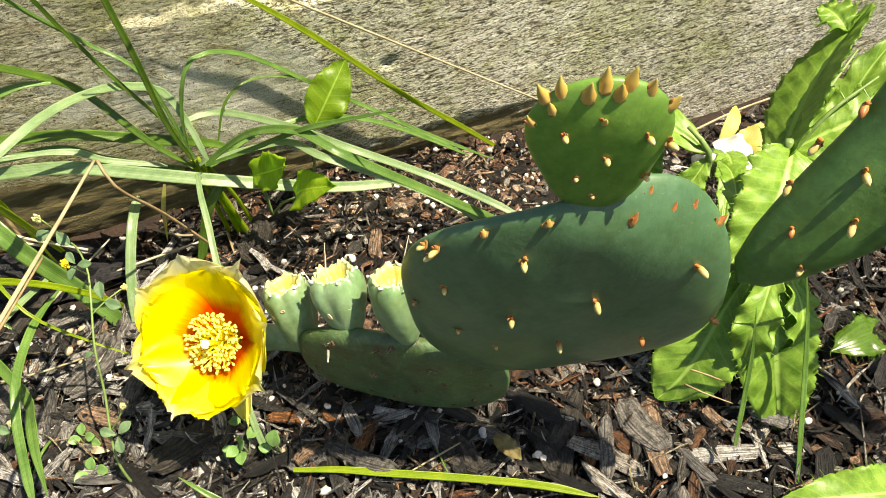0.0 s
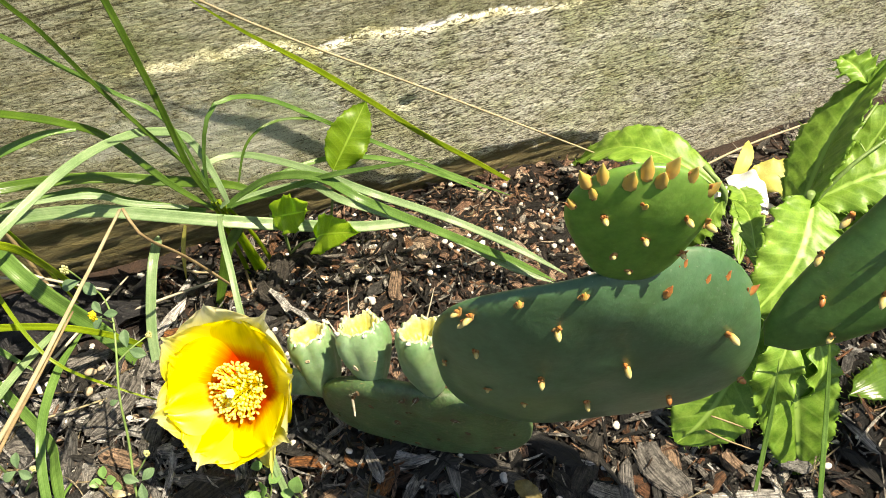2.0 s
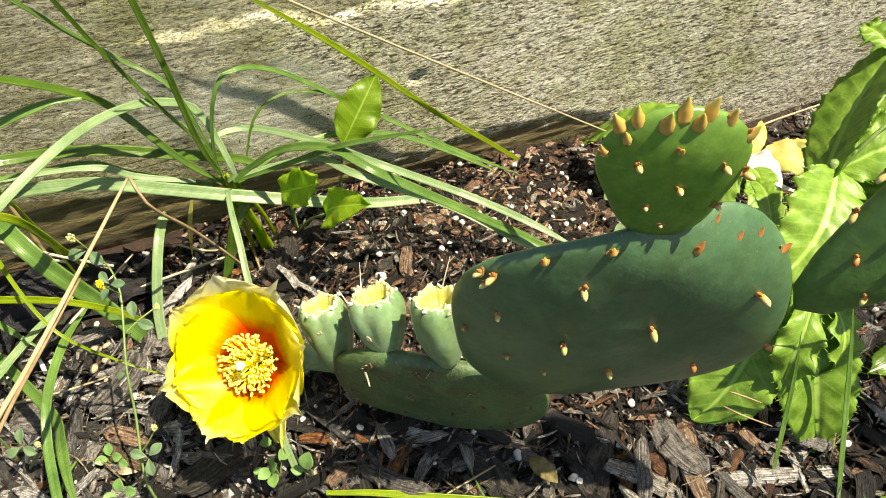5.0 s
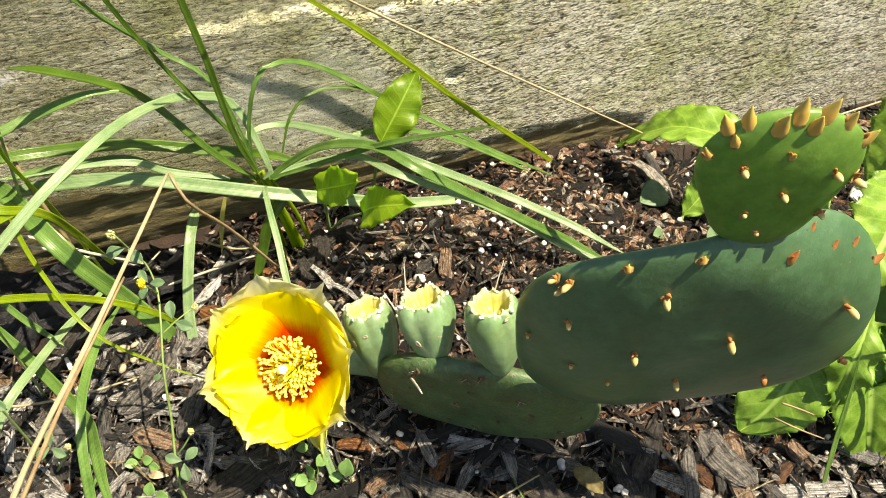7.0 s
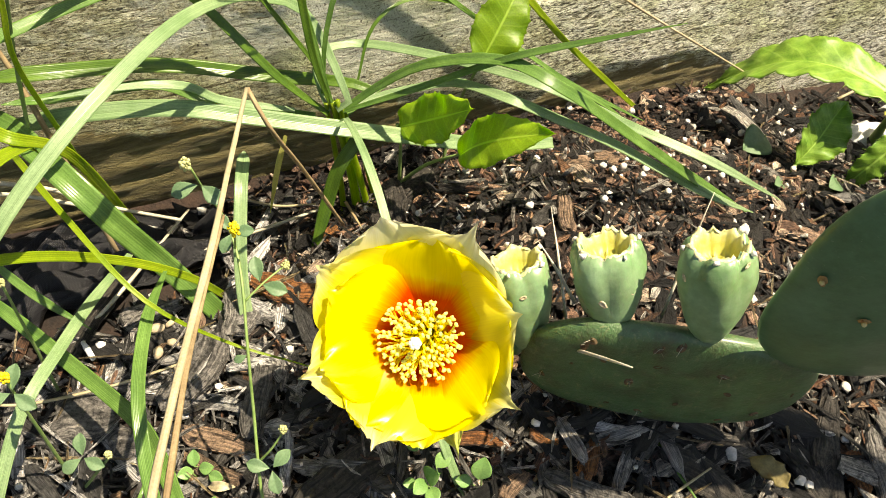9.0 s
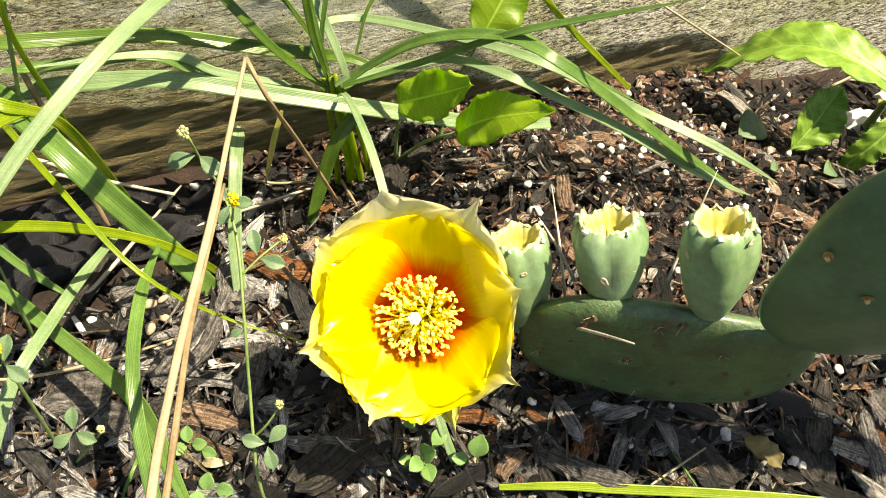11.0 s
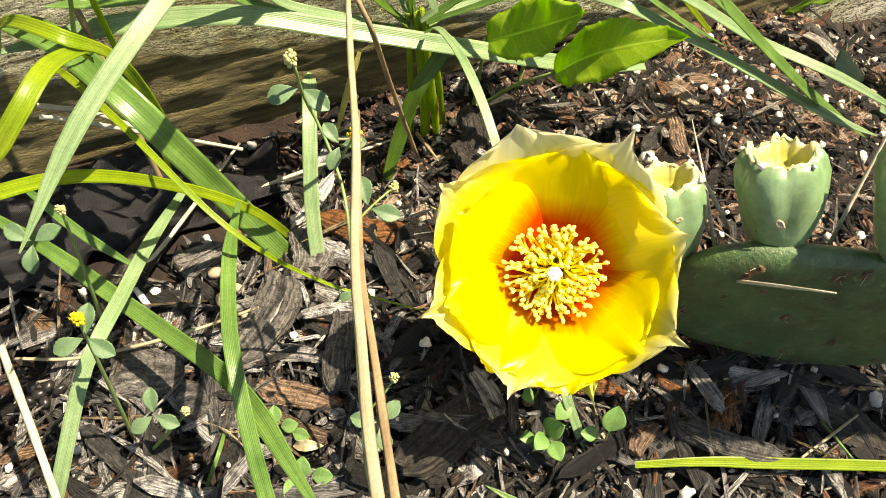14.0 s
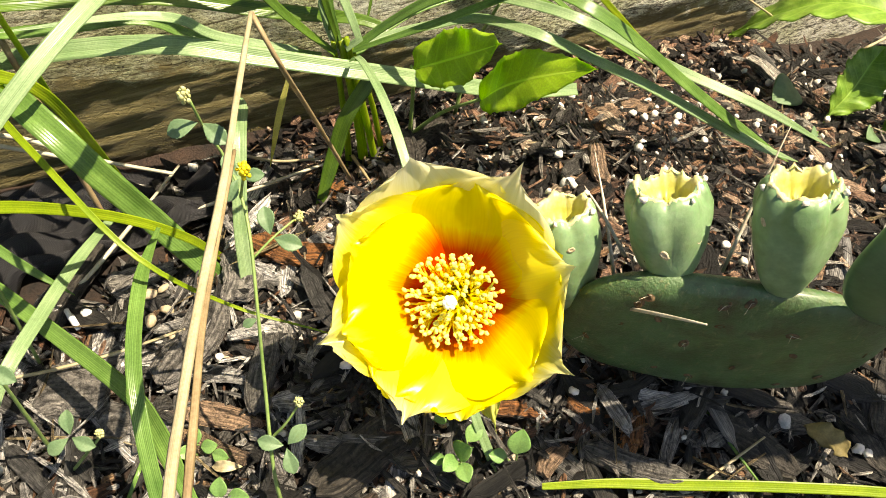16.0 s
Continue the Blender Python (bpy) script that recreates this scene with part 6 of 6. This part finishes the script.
leaf(dead, DEAD_LEAF, (0.131, 0.124, 0.012), (0.141, 0.107, 0.009), 0.010, (0, -0.3, 0.95), "leaf_blade", bulge=0.2, wave=0.25, cup=0.4, tooth=0.05, teeth=5, seed=5)
for k, (x, y, r) in enumerate(((0.404, 0.312, 0.016), (0.42, 0.283, 0.010), (0.467, 0.258, 0.016), (0.452, 0.268, 0.010))):
    z = float(height(x, y))
    ob_of("pale_litter", blob_mesh("pale_litter", (x, y, z + 0.008), r, 0.5, k, (1.2, 0.8, 0.45), 3), PALE_LITTER)
    tagged(bpy.data.objects["pale_litter" if not k else "pale_litter.%03d" % k], "pale grey litter scrap lying under the thistle", "litter")


def build_fabric():
    """A rumpled edge of black weed fabric that shows through the mulch."""
    u, v = np.meshgrid(np.linspace(0, 1, 120), np.linspace(0, 1, 60), indexing="ij")
    x = -0.255 + 0.20 * u + 0.004 * value_noise(v, u, 5, 31)
    y = 0.382 - 0.006 * u - (0.078 - 0.032 * u) * v + 0.005 * value_noise(u, v * 0, 7, 30)
    z = ground_height(x, y) + 0.006 + 0.016 * value_noise(u, v, 8, 32) * np.sin(np.pi * v) + 0.008 * value_noise(u + v, v, 13, 33) + 0.002 * value_noise(u, v, 30, 34) + 0.006 * np.sin(np.pi * v)
    P = np.stack([x, y, z], -1)
    low = P - np.array((0, 0, 0.0008))
    ob = ob_of("weed_fabric", grid_mesh("weed_fabric", np.concatenate([P, low[:, ::-1]], 1), closed_v=True), FABRIC)
    tagged(ob, "rumpled black woven weed fabric showing through the mulch", "fabric")


build_fabric()


# ---- mulch ----
def chip_batch(n, rng, xr, yr, length, ratio, lift, keep=None):
    """Corners and faces of many split bark pieces: tapered, ragged bars that lie on the bed."""
    V, F, U = [], [], []
    count = 0
    sides, stations = 5, 5
    while count < n:
        x, y = rng.uniform(*xr), rng.uniform(*yr)
        if keep is not None and not keep(x, y):
            continue
        L = rng.uniform(*length) * (0.5 + rng.beta(2, 4) * 1.6)
        W = max(0.0012, L * rng.uniform(*ratio))
        H = W * rng.uniform(0.3, 0.75)
        a, pitch, roll = rng.uniform(0, np.pi * 2), rng.normal(0, 0.16), rng.normal(0, 0.3)
        st = np.linspace(-0.5, 0.5, stations)
        taper = np.array([rng.uniform(0.15, 0.7), rng.uniform(0.75, 1.1), 1.0, rng.uniform(0.75, 1.1), rng.uniform(0.1, 0.7)])
        ang = np.linspace(0, 2 * np.pi, sides, endpoint=False) + rng.uniform(0, 6)
        bend = rng.normal(0, 0.05)
        px = (st * L)[:, None] + L * 0.07 * rng.uniform(-1, 1, (stations, sides))
        py = 0.5 * W * taper[:, None] * np.cos(ang) * rng.uniform(0.8, 1.2, (stations, sides)) + (bend * L * (st * 2) ** 2)[:, None]
        pz = 0.5 * H * taper[:, None] * np.sin(ang) * rng.uniform(0.75, 1.25, (stations, sides))
        py, pz = py * np.cos(roll) - pz * np.sin(roll), py * np.sin(roll) + pz * np.cos(roll)
        px, pz = px * np.cos(pitch) - pz * np.sin(pitch), px * np.sin(pitch) + pz * np.cos(pitch)
        X, Yy = x + px * np.cos(a) - py * np.sin(a), y + px * np.sin(a) + py * np.cos(a)
        Zz = float(height(x, y)) + pz + H * 0.35 + lift * rng.beta(1.2, 2.6)
        o = len(V) * stations * sides
        V.append(np.stack([X, Yy, Zz], -1).reshape(-1, 3))
        for i in range(stations - 1):
            for j in range(sides):
                j2 = (j + 1) % sides
                F.append((o + i * sides + j, o + (i + 1) * sides + j, o + (i + 1) * sides + j2, o + i * sides + j2))
                b = (L / 0.02 * i / 4, j * W / 0.02 / sides * 2, L / 0.02 * (i + 1) / 4, (j + 1) * W / 0.02 / sides * 2)
                U += [b[0], b[1], b[2], b[1], b[2], b[3], b[0], b[3]]
        F.append(tuple(o + j for j in range(sides))[::-1])
        F.append(tuple(o + (stations - 1) * sides + j for j in range(sides)))
        U += [0.1 * math.cos(q) for q in range(2 * sides)] + [0.1 * math.sin(q) for q in range(2 * sides)]
        count += 1
    return np.concatenate(V), F, U


def build_mulch(name, label, batches, material, seed):
    rng = np.random.RandomState(seed)
    V, F, U = [], [], []
    off = 0
    for args in batches:
        v, f, u = chip_batch(args[0], rng, *args[1:])
        V.append(v)
        F += [tuple(i + off for i in q) for q in f]
        U += u
        off += len(v)
    me = bpy.data.meshes.new(name)
    me.from_pydata(np.concatenate(V).tolist(), [], F)
    me.uv_layers.new(name="UVMap").data.foreach_set("uv", np.array(U, np.float32))
    ob = ob_of(name, me, material, smooth=False)
    tagged(ob, label, "mulch", kind="stuff")


def on_fabric(x, y):
    return -0.26 < x < -0.085 and 0.310 < y + 0.12 * (x + 0.16) < 0.375


def in_back(x, y):
    return x > -0.02 and y > 0.19 and y < 0.385


def in_front(x, y):
    return not on_fabric(x, y) and (not in_back(x, y) or x > 0.3)


# Mulch right of x = 0.11 is darker: shade put into its colour.
for title, words, material, xa, xb in (("bark_mulch", "shredded dark grey and black bark mulch", BARK, -0.36, 0.11), ("dark_mulch", "black shredded bark mulch, darkened for shade", BARK_DARK, 0.11, 0.58)):
    build_mulch(title, words,
                ((750, (xa, xb), (-0.04, 0.375), (0.010, 0.020), (0.14, 0.34), 0.006, lambda x, y: not on_fabric(x, y)), (650, (xa, xb), (-0.02, 0.37), (0.016, 0.030), (0.12, 0.30), 0.008, in_front),
                 (1500, (xa, xb), (0.0, 0.372), (0.010, 0.030), (0.03, 0.10), 0.012, in_front), (2000, (xa, xb), (0.02, 0.375), (0.004, 0.009), (0.15, 0.5), 0.010, lambda x, y: not on_fabric(x, y))), material, 5)
build_mulch("bark_shreds", "fine black bark shreds and crumbs over the mulch",
            ((2600, (-0.03, 0.46), (0.03, 0.30), (0.005, 0.013), (0.05, 0.14), 0.013, in_front), (3000, (-0.06, 0.44), (0.04, 0.30), (0.0022, 0.0050), (0.3, 0.8), 0.012, in_front)), BARK_DARK, 17)
build_mulch("black_shreds", "fine black bark shreds lying below the timber",
            ((1500, (-0.03, 0.20), (0.19, 0.37), (0.007, 0.018), (0.05, 0.13), 0.013, None), (1300, (-0.03, 0.26), (0.17, 0.37), (0.003, 0.007), (0.2, 0.6), 0.012, None)), BARK_DARK, 19)
build_mulch("grey_shreds", "fine grey bark shreds and crumbs over the mulch",
            ((1500, (-0.30, 0.02), (0.03, 0.30), (0.005, 0.014), (0.05, 0.14), 0.013, None), (1700, (-0.28, 0.02), (0.04, 0.30), (0.0022, 0.0050), (0.3, 0.8), 0.012, None)), BARK, 18)
build_mulch("grey_mulch", "weathered grey shredded bark scraps",
            ((750, (-0.34, 0.05), (0.02, 0.30), (0.012, 0.026), (0.12, 0.3), 0.011, None), (700, (-0.32, 0.06), (0.02, 0.31), (0.012, 0.030), (0.03, 0.09), 0.014, None), (420, (0.06, 0.42), (0.02, 0.20), (0.005, 0.014), (0.06, 0.2), 0.014, None)), BARK_GREY, 7)
build_mulch("fine_bark", "fine reddish brown bark crumbs and soil",
            ((1300, (-0.03, 0.33), (0.19, 0.38), (0.006, 0.013), (0.25, 0.7), 0.007, None), (2600, (-0.05, 0.34), (0.14, 0.386), (0.003, 0.006), (0.3, 0.9), 0.008, None), (900, (-0.04, 0.34), (0.16, 0.38), (0.008, 0.018), (0.05, 0.14), 0.010, None),
             (400, (-0.16, 0.34), (0.08, 0.30), (0.007, 0.013), (0.18, 0.5), 0.011, None)), BARK_RED, 6)


build_mulch("straw_litter", "thin dry straw scraps strewn over the mulch",
            ((150, (-0.26, 0.34), (0.06, 0.36), (0.016, 0.040), (0.018, 0.04), 0.016, in_front), (70, (-0.05, 0.34), (0.20, 0.375), (0.010, 0.024), (0.03, 0.06), 0.012, None)), STRAW_BITS, 9)


def bark_chip(label, place, L, W, H, turn, material, seed):
    """One larger bark piece: splintered ends, long ridges, a worn face."""
    rng = np.random.RandomState(seed)
    n, m = 22, 20
    st = np.linspace(-0.5, 0.5, n)
    ang = np.linspace(0, 2 * np.pi, m, endpoint=False)
    ends = rng.uniform(0.25, 0.8, 2)
    tp = np.interp(st, [-0.5, -0.40, -0.1, 0.25, 0.42, 0.5], [ends[0], rng.uniform(0.8, 1.0), 1.0, rng.uniform(0.8, 1.05), rng.uniform(0.6, 0.95), ends[1]])
    c, s = np.cos(ang), np.sin(ang)
    ridge = rng.uniform(0.82, 1.18, m)
    px = (st * L)[:, None] * (1 + 0.10 * rng.uniform(-1, 1, m))[None] + 0.012 * L * rng.uniform(-1, 1, (n, m))
    py = 0.5 * W * tp[:, None] * (np.sign(c) * np.abs(c) ** 0.6) * (1 + 0.05 * rng.uniform(-1, 1, (n, m))) + 0.10 * W * np.sin(st * 5 + rng.uniform(0, 6))[:, None]
    pz = 0.5 * H * tp[:, None] ** 0.4 * (np.sign(s) * np.abs(s) ** 0.6) * ridge * (1 + 0.10 * rng.uniform(-1, 1, (n, m)))
    P = np.stack([px, py, pz], -1)
    mid = P.mean(1, keepdims=True)
    P = np.concatenate([np.repeat(mid[:1], m, 1), P, np.repeat(mid[-1:], m, 1)])
    ob = ob_of("bark_chip", grid_mesh("bark_chip", P, closed_v=True), material, smooth=False)
    x, y = place
    ob.matrix_world = pose(x, y, float(height(x, y)) + H * 0.5 + 0.005, rng.uniform(-8, 8), rng.uniform(-8, 8), turn)
    return tagged(ob, label, "bark chip", "large bark chips")


for args in (("pinkish tan square bark chip on the mulch", (0.1332, 0.292), 0.013, 0.011, 0.004, 20, CHIP_TAN, 1), ("tan split bark chip lying on the mulch", (0.104, 0.256), 0.022, 0.008, 0.005, 75, CHIP_TAN, 2),
             ("orange-brown bark chip lying on the mulch", (0.0653, 0.1483), 0.016, 0.006, 0.004, 60, CHIP_ORANGE, 4),
             
             ("dark bark piece lying on the mulch", (-0.062, 0.232), 0.034, 0.012, 0.007, 70, BARK, 8),
             ("dark bark piece lying on the mulch", (0.190, 0.100), 0.036, 0.009, 0.007, 62, CHIP_GREY, 10),
             ("orange-brown flat bark chip lying on the mulch", (-0.0301, 0.2858), 0.0435, 0.0164, 0.0050, -36, CHIP_ORANGE, 3),
             ("large charred bark piece under the flower", (-0.0318, 0.1827), 0.0500, 0.0205, 0.0062, 10, BARK_DARK, 5),
             ("flat grey weathered bark slab on the mulch", (-0.1368, 0.2538), 0.0264, 0.0255, 0.0077, -12, CHIP_GREY, 6),
             ("brown-grey split bark piece lying on the mulch", (-0.0864, 0.2596), 0.0446, 0.0204, 0.0062, 50, CHIP_GREY, 7),
             ("dark bark log lying on the mulch", (-0.1321, 0.3083), 0.0493, 0.0165, 0.0050, 53, BARK_DARK, 20),
             ("black flat bark slab on the mulch", (-0.1051, 0.3044), 0.0219, 0.0126, 0.0040, -7, CHIP_GREY, 21),
             ("grey bark slab lying on the mulch", (-0.1216, 0.2354), 0.0120, 0.0181, 0.0055, 22, CHIP_GREY, 22),
             ("brown layered bark strip on the mulch", (-0.0835, 0.2214), 0.0337, 0.0108, 0.0040, -42, CHIP_TAN, 23),
             ("tan-brown curved bark strip on the mulch", (-0.0885, 0.2097), 0.0279, 0.0081, 0.0040, -45, CHIP_TAN, 24),
             ("dark bark stump piece behind the stalk", (-0.0589, 0.2836), 0.0255, 0.0205, 0.0062, -109, CHIP_GREY, 25),
             ("smooth grey bark slab on the mulch", (0.2149, 0.1053), 0.0354, 0.0181, 0.0055, -81, CHIP_GREY, 26),
             ("brown fibrous bark piece beside a grey slab", (0.2195, 0.0990), 0.0484, 0.0129, 0.0040, -104, CHIP_TAN, 27),
             ("long black bark piece lying on the mulch", (0.1734, 0.1148), 0.0494, 0.0118, 0.0040, -126, BARK_DARK, 28),
             ("black bark piece lying on the mulch", (0.1071, 0.1265), 0.0379, 0.0151, 0.0046, -64, BARK_DARK, 29),
             ("black bark piece lying on the mulch", (0.1570, 0.1104), 0.0273, 0.0124, 0.0040, -81, BARK_DARK, 30),
             ("reddish-brown bark chip standing in the mulch", (0.1798, 0.1053), 0.0141, 0.0086, 0.0040, -128, CHIP_ORANGE, 31),
             ("brown bark splinter under the thistle leaf", (0.2560, 0.0940), 0.0166, 0.0100, 0.0040, -79, CHIP_TAN, 32),
             ("dark bark piece lying on the mulch", (0.1059, 0.1302), 0.0273, 0.0139, 0.0042, -56, BARK_DARK, 33),
             ("orange-brown bark chip standing in the mulch", (0.0601, 0.1448), 0.0165, 0.0076, 0.0040, -143, CHIP_ORANGE, 34),
             ("rusty bark splinter beside the flower", (0.0250, 0.1722), 0.0228, 0.0064, 0.0040, -22, CHIP_ORANGE, 35),
             ("brown bark splinter below the old pad", (0.0490, 0.1624), 0.0133, 0.0058, 0.0040, -55, CHIP_ORANGE, 36),
             ("long dark bark piece lying on the mulch", (0.1746, 0.1226), 0.0358, 0.0103, 0.0040, -132, BARK_DARK, 37),
             ("rusty bark splinter in the mulch", (0.1791, 0.1043), 0.0107, 0.0062, 0.0040, -107, CHIP_ORANGE, 38),
             ("charred bark piece lying on the mulch", (0.058, 0.136), 0.040, 0.010, 0.007, -38, BARK, 11), ("brown bark chip lying by the timber", (-0.004, 0.318), 0.014, 0.010, 0.004, 0, CHIP_ORANGE, 12),
             ("pinkish bark chip lying on the mulch", (0.160, 0.300), 0.016, 0.011, 0.004, -30, CHIP_TAN, 13), ("small brown bark chip on the mulch", (0.178, 0.098), 0.010, 0.007, 0.004, 80, CHIP_ORANGE, 14),
             ("brown bark chip lying on the mulch", (0.030, 0.150), 0.016, 0.008, 0.004, 30, CHIP_TAN, 15), ("broken black bark chunk lying by the grass", (0.034, 0.312), 0.030, 0.014, 0.012, 80, BARK_DARK, 17), ("broken black bark chunk lying by the grass", (0.050, 0.322), 0.026, 0.012, 0.010, 30, BARK_DARK, 18), ("broken black bark chunk lying by the grass", (0.024, 0.296), 0.020, 0.010, 0.009, 110, BARK_DARK, 19),
             ("grey bark piece lying on the mulch", (-0.100, 0.300), 0.028, 0.009, 0.006, 8, CHIP_GREY, 16)):
    bark_chip(*args)


def piece_mesh(rng):
    """A split bark piece one centimetre long: ragged ends, a ridged top, a flat underside."""
    n, m = 9, 8
    st = np.linspace(-0.5, 0.5, n)
    ang = np.linspace(0, 2 * np.pi, m, endpoint=False)
    W = rng.uniform(0.22, 0.42)
    H = W * rng.uniform(0.35, 0.6)
    tp = np.interp(st, [-0.5, -0.35, 0.0, 0.35, 0.5], [rng.uniform(0.2, 0.8), rng.uniform(0.8, 1.1), 1.0, rng.uniform(0.7, 1.1), rng.uniform(0.15, 0.7)])
    ridge = rng.uniform(0.72, 1.25, m)
    c, s = np.cos(ang), np.sin(ang)
    px = st[:, None] + 0.09 * rng.uniform(-1, 1, (n, m)) * (np.abs(st) > 0.3)[:, None]
    py = 0.5 * W * tp[:, None] * c * ridge * rng.uniform(0.93, 1.07, (n, m)) + rng.normal(0, 0.05) * (4 * st ** 2)[:, None]
    pz = 0.5 * H * tp[:, None] * s * ridge * rng.uniform(0.9, 1.1, (n, m))
    P = np.stack([px, py, pz], -1) * 0.01
    mid = P.mean(1, keepdims=True)
    return grid_mesh("bark_piece", np.concatenate([np.repeat(mid[:1], m, 1), P, np.repeat(mid[-1:], m, 1)]), closed_v=True)


def build_pieces():
    """The larger bark pieces of the bed, one by one."""
    rng = np.random.RandomState(21)
    kinds = [piece_mesh(rng) for _ in range(32)]
    for k, me in enumerate(kinds):
        me.materials.append(BARK_PIECE if k % 2 else GREY_PIECE)
    k = 0
    while k < 300:
        x, y = rng.uniform(-0.24, 0.42), rng.uniform(0.04, 0.35)
        if in_back(x, y) and x < 0.30 or on_fabric(x, y):
            continue
        L = rng.uniform(1.6, 4.4)
        # Darker pieces towards the right help to paint the shade there.
        grey = rng.uniform() < (0.85 if x < 0.02 else 0.35 if x < 0.1 else 0.06)
        ob = new("bark_piece", kinds[2 * (k % 16) + (0 if grey else 1)])
        ob.parent = ground
        ob.matrix_basis = pose(x, y, float(height(x, y)) + 0.0035 + 0.0075 * rng.beta(1.3, 2.2), rng.normal(0, 12), rng.normal(0, 8), rng.uniform(0, 360)) @ Matrix.Diagonal((L, min(L, 2.8) * rng.uniform(0.6, 1.05), 1.8, 1))
        k += 1


build_pieces()


def build_grains():
    """The larger perlite grains, one by one."""
    rng = np.random.RandomState(33)
    kinds = [blob_mesh("perlite_grain", (0, 0, 0), 0.001, 0.5, 60 + k, (1, 0.85, 0.8), 2) for k in range(10)]
    for me in kinds:
        me.materials.append(PERLITE)
        me.polygons.foreach_set("use_smooth", np.ones(len(me.polygons), bool))
    for k in range(72):
        if k % 3:
            x, y = rng.normal(0.13, 0.10), rng.normal(0.28, 0.06)
        else:
            x, y = rng.uniform(-0.2, 0.4), rng.uniform(0.06, 0.36)
        if y > 0.372:
            continue
        ob = new("perlite_grain", kinds[k % 10])
        ob.parent = ground
        r = rng.uniform(1.3, 2.5)
        ob.matrix_basis = pose(x, y, float(height(x, y)) + 0.008 + 0.002 * rng.uniform(), rng.uniform(0, 360), rng.uniform(0, 360), 0) @ Matrix.Diagonal((r, r, r, 1))
    for x, y, z, r in ((0.0941, 0.1546, 0.0165, 2.6), (0.1199, 0.2885, 0.0274, 2.2), (-0.0298, 0.2181, 0.0120, 2.4), (0.1535, 0.1057, 0.0030, 2.2), (0.1843, 0.1173, 0.0, 2.2), (-0.0774, 0.2473, 0.0, 1.9), (0.1515, 0.1084, 0.0030, 2.6)):
        ob = new("perlite_grain", kinds[int(r * 10) % 10])
        ob.parent = ground
        ob.matrix_basis = pose(x, y, z, 40, 30, 0) @ Matrix.Diagonal((r, r, r, 1))


def build_perlite():
    rng = np.random.RandomState(12)
    bm = bmesh.new()
    bmesh.ops.create_icosphere(bm, subdivisions=2, radius=1)
    unit = np.array([v.co[:] for v in bm.verts])
    faces = [[v.index for v in f.verts] for f in bm.faces]
    bm.free()
    V, F = [], []
    k = 0
    while k < 340:
        x, y = rng.uniform(-0.26, 0.46), rng.uniform(0.03, 0.378)
        if rng.uniform() > 0.35 + 0.65 * gauss(x, y, 0.10, 0.27, 0.13, 0.10):
            continue
        r = 0.0006 + 0.0031 * rng.beta(1.3, 3.6)
        bump = 1 + 0.30 * rng.uniform(-1, 1, len(unit))
        p = unit * bump[:, None] * r * rng.uniform(0.75, 1.2, 3) + (x, y, float(height(x, y)) + 0.0045 + 0.006 * rng.beta(1.5, 2.0))
        V.append(p)
        F += [[i + k * len(unit) for i in f] for f in faces]
        k += 1
    me = bpy.data.meshes.new("perlite")
    me.from_pydata(np.concatenate(V).tolist(), [], F)
    tagged(ob_of("perlite", me, PERLITE), "scattered white perlite grains in the mulch", "perlite", kind="stuff")


build_perlite()
build_grains()
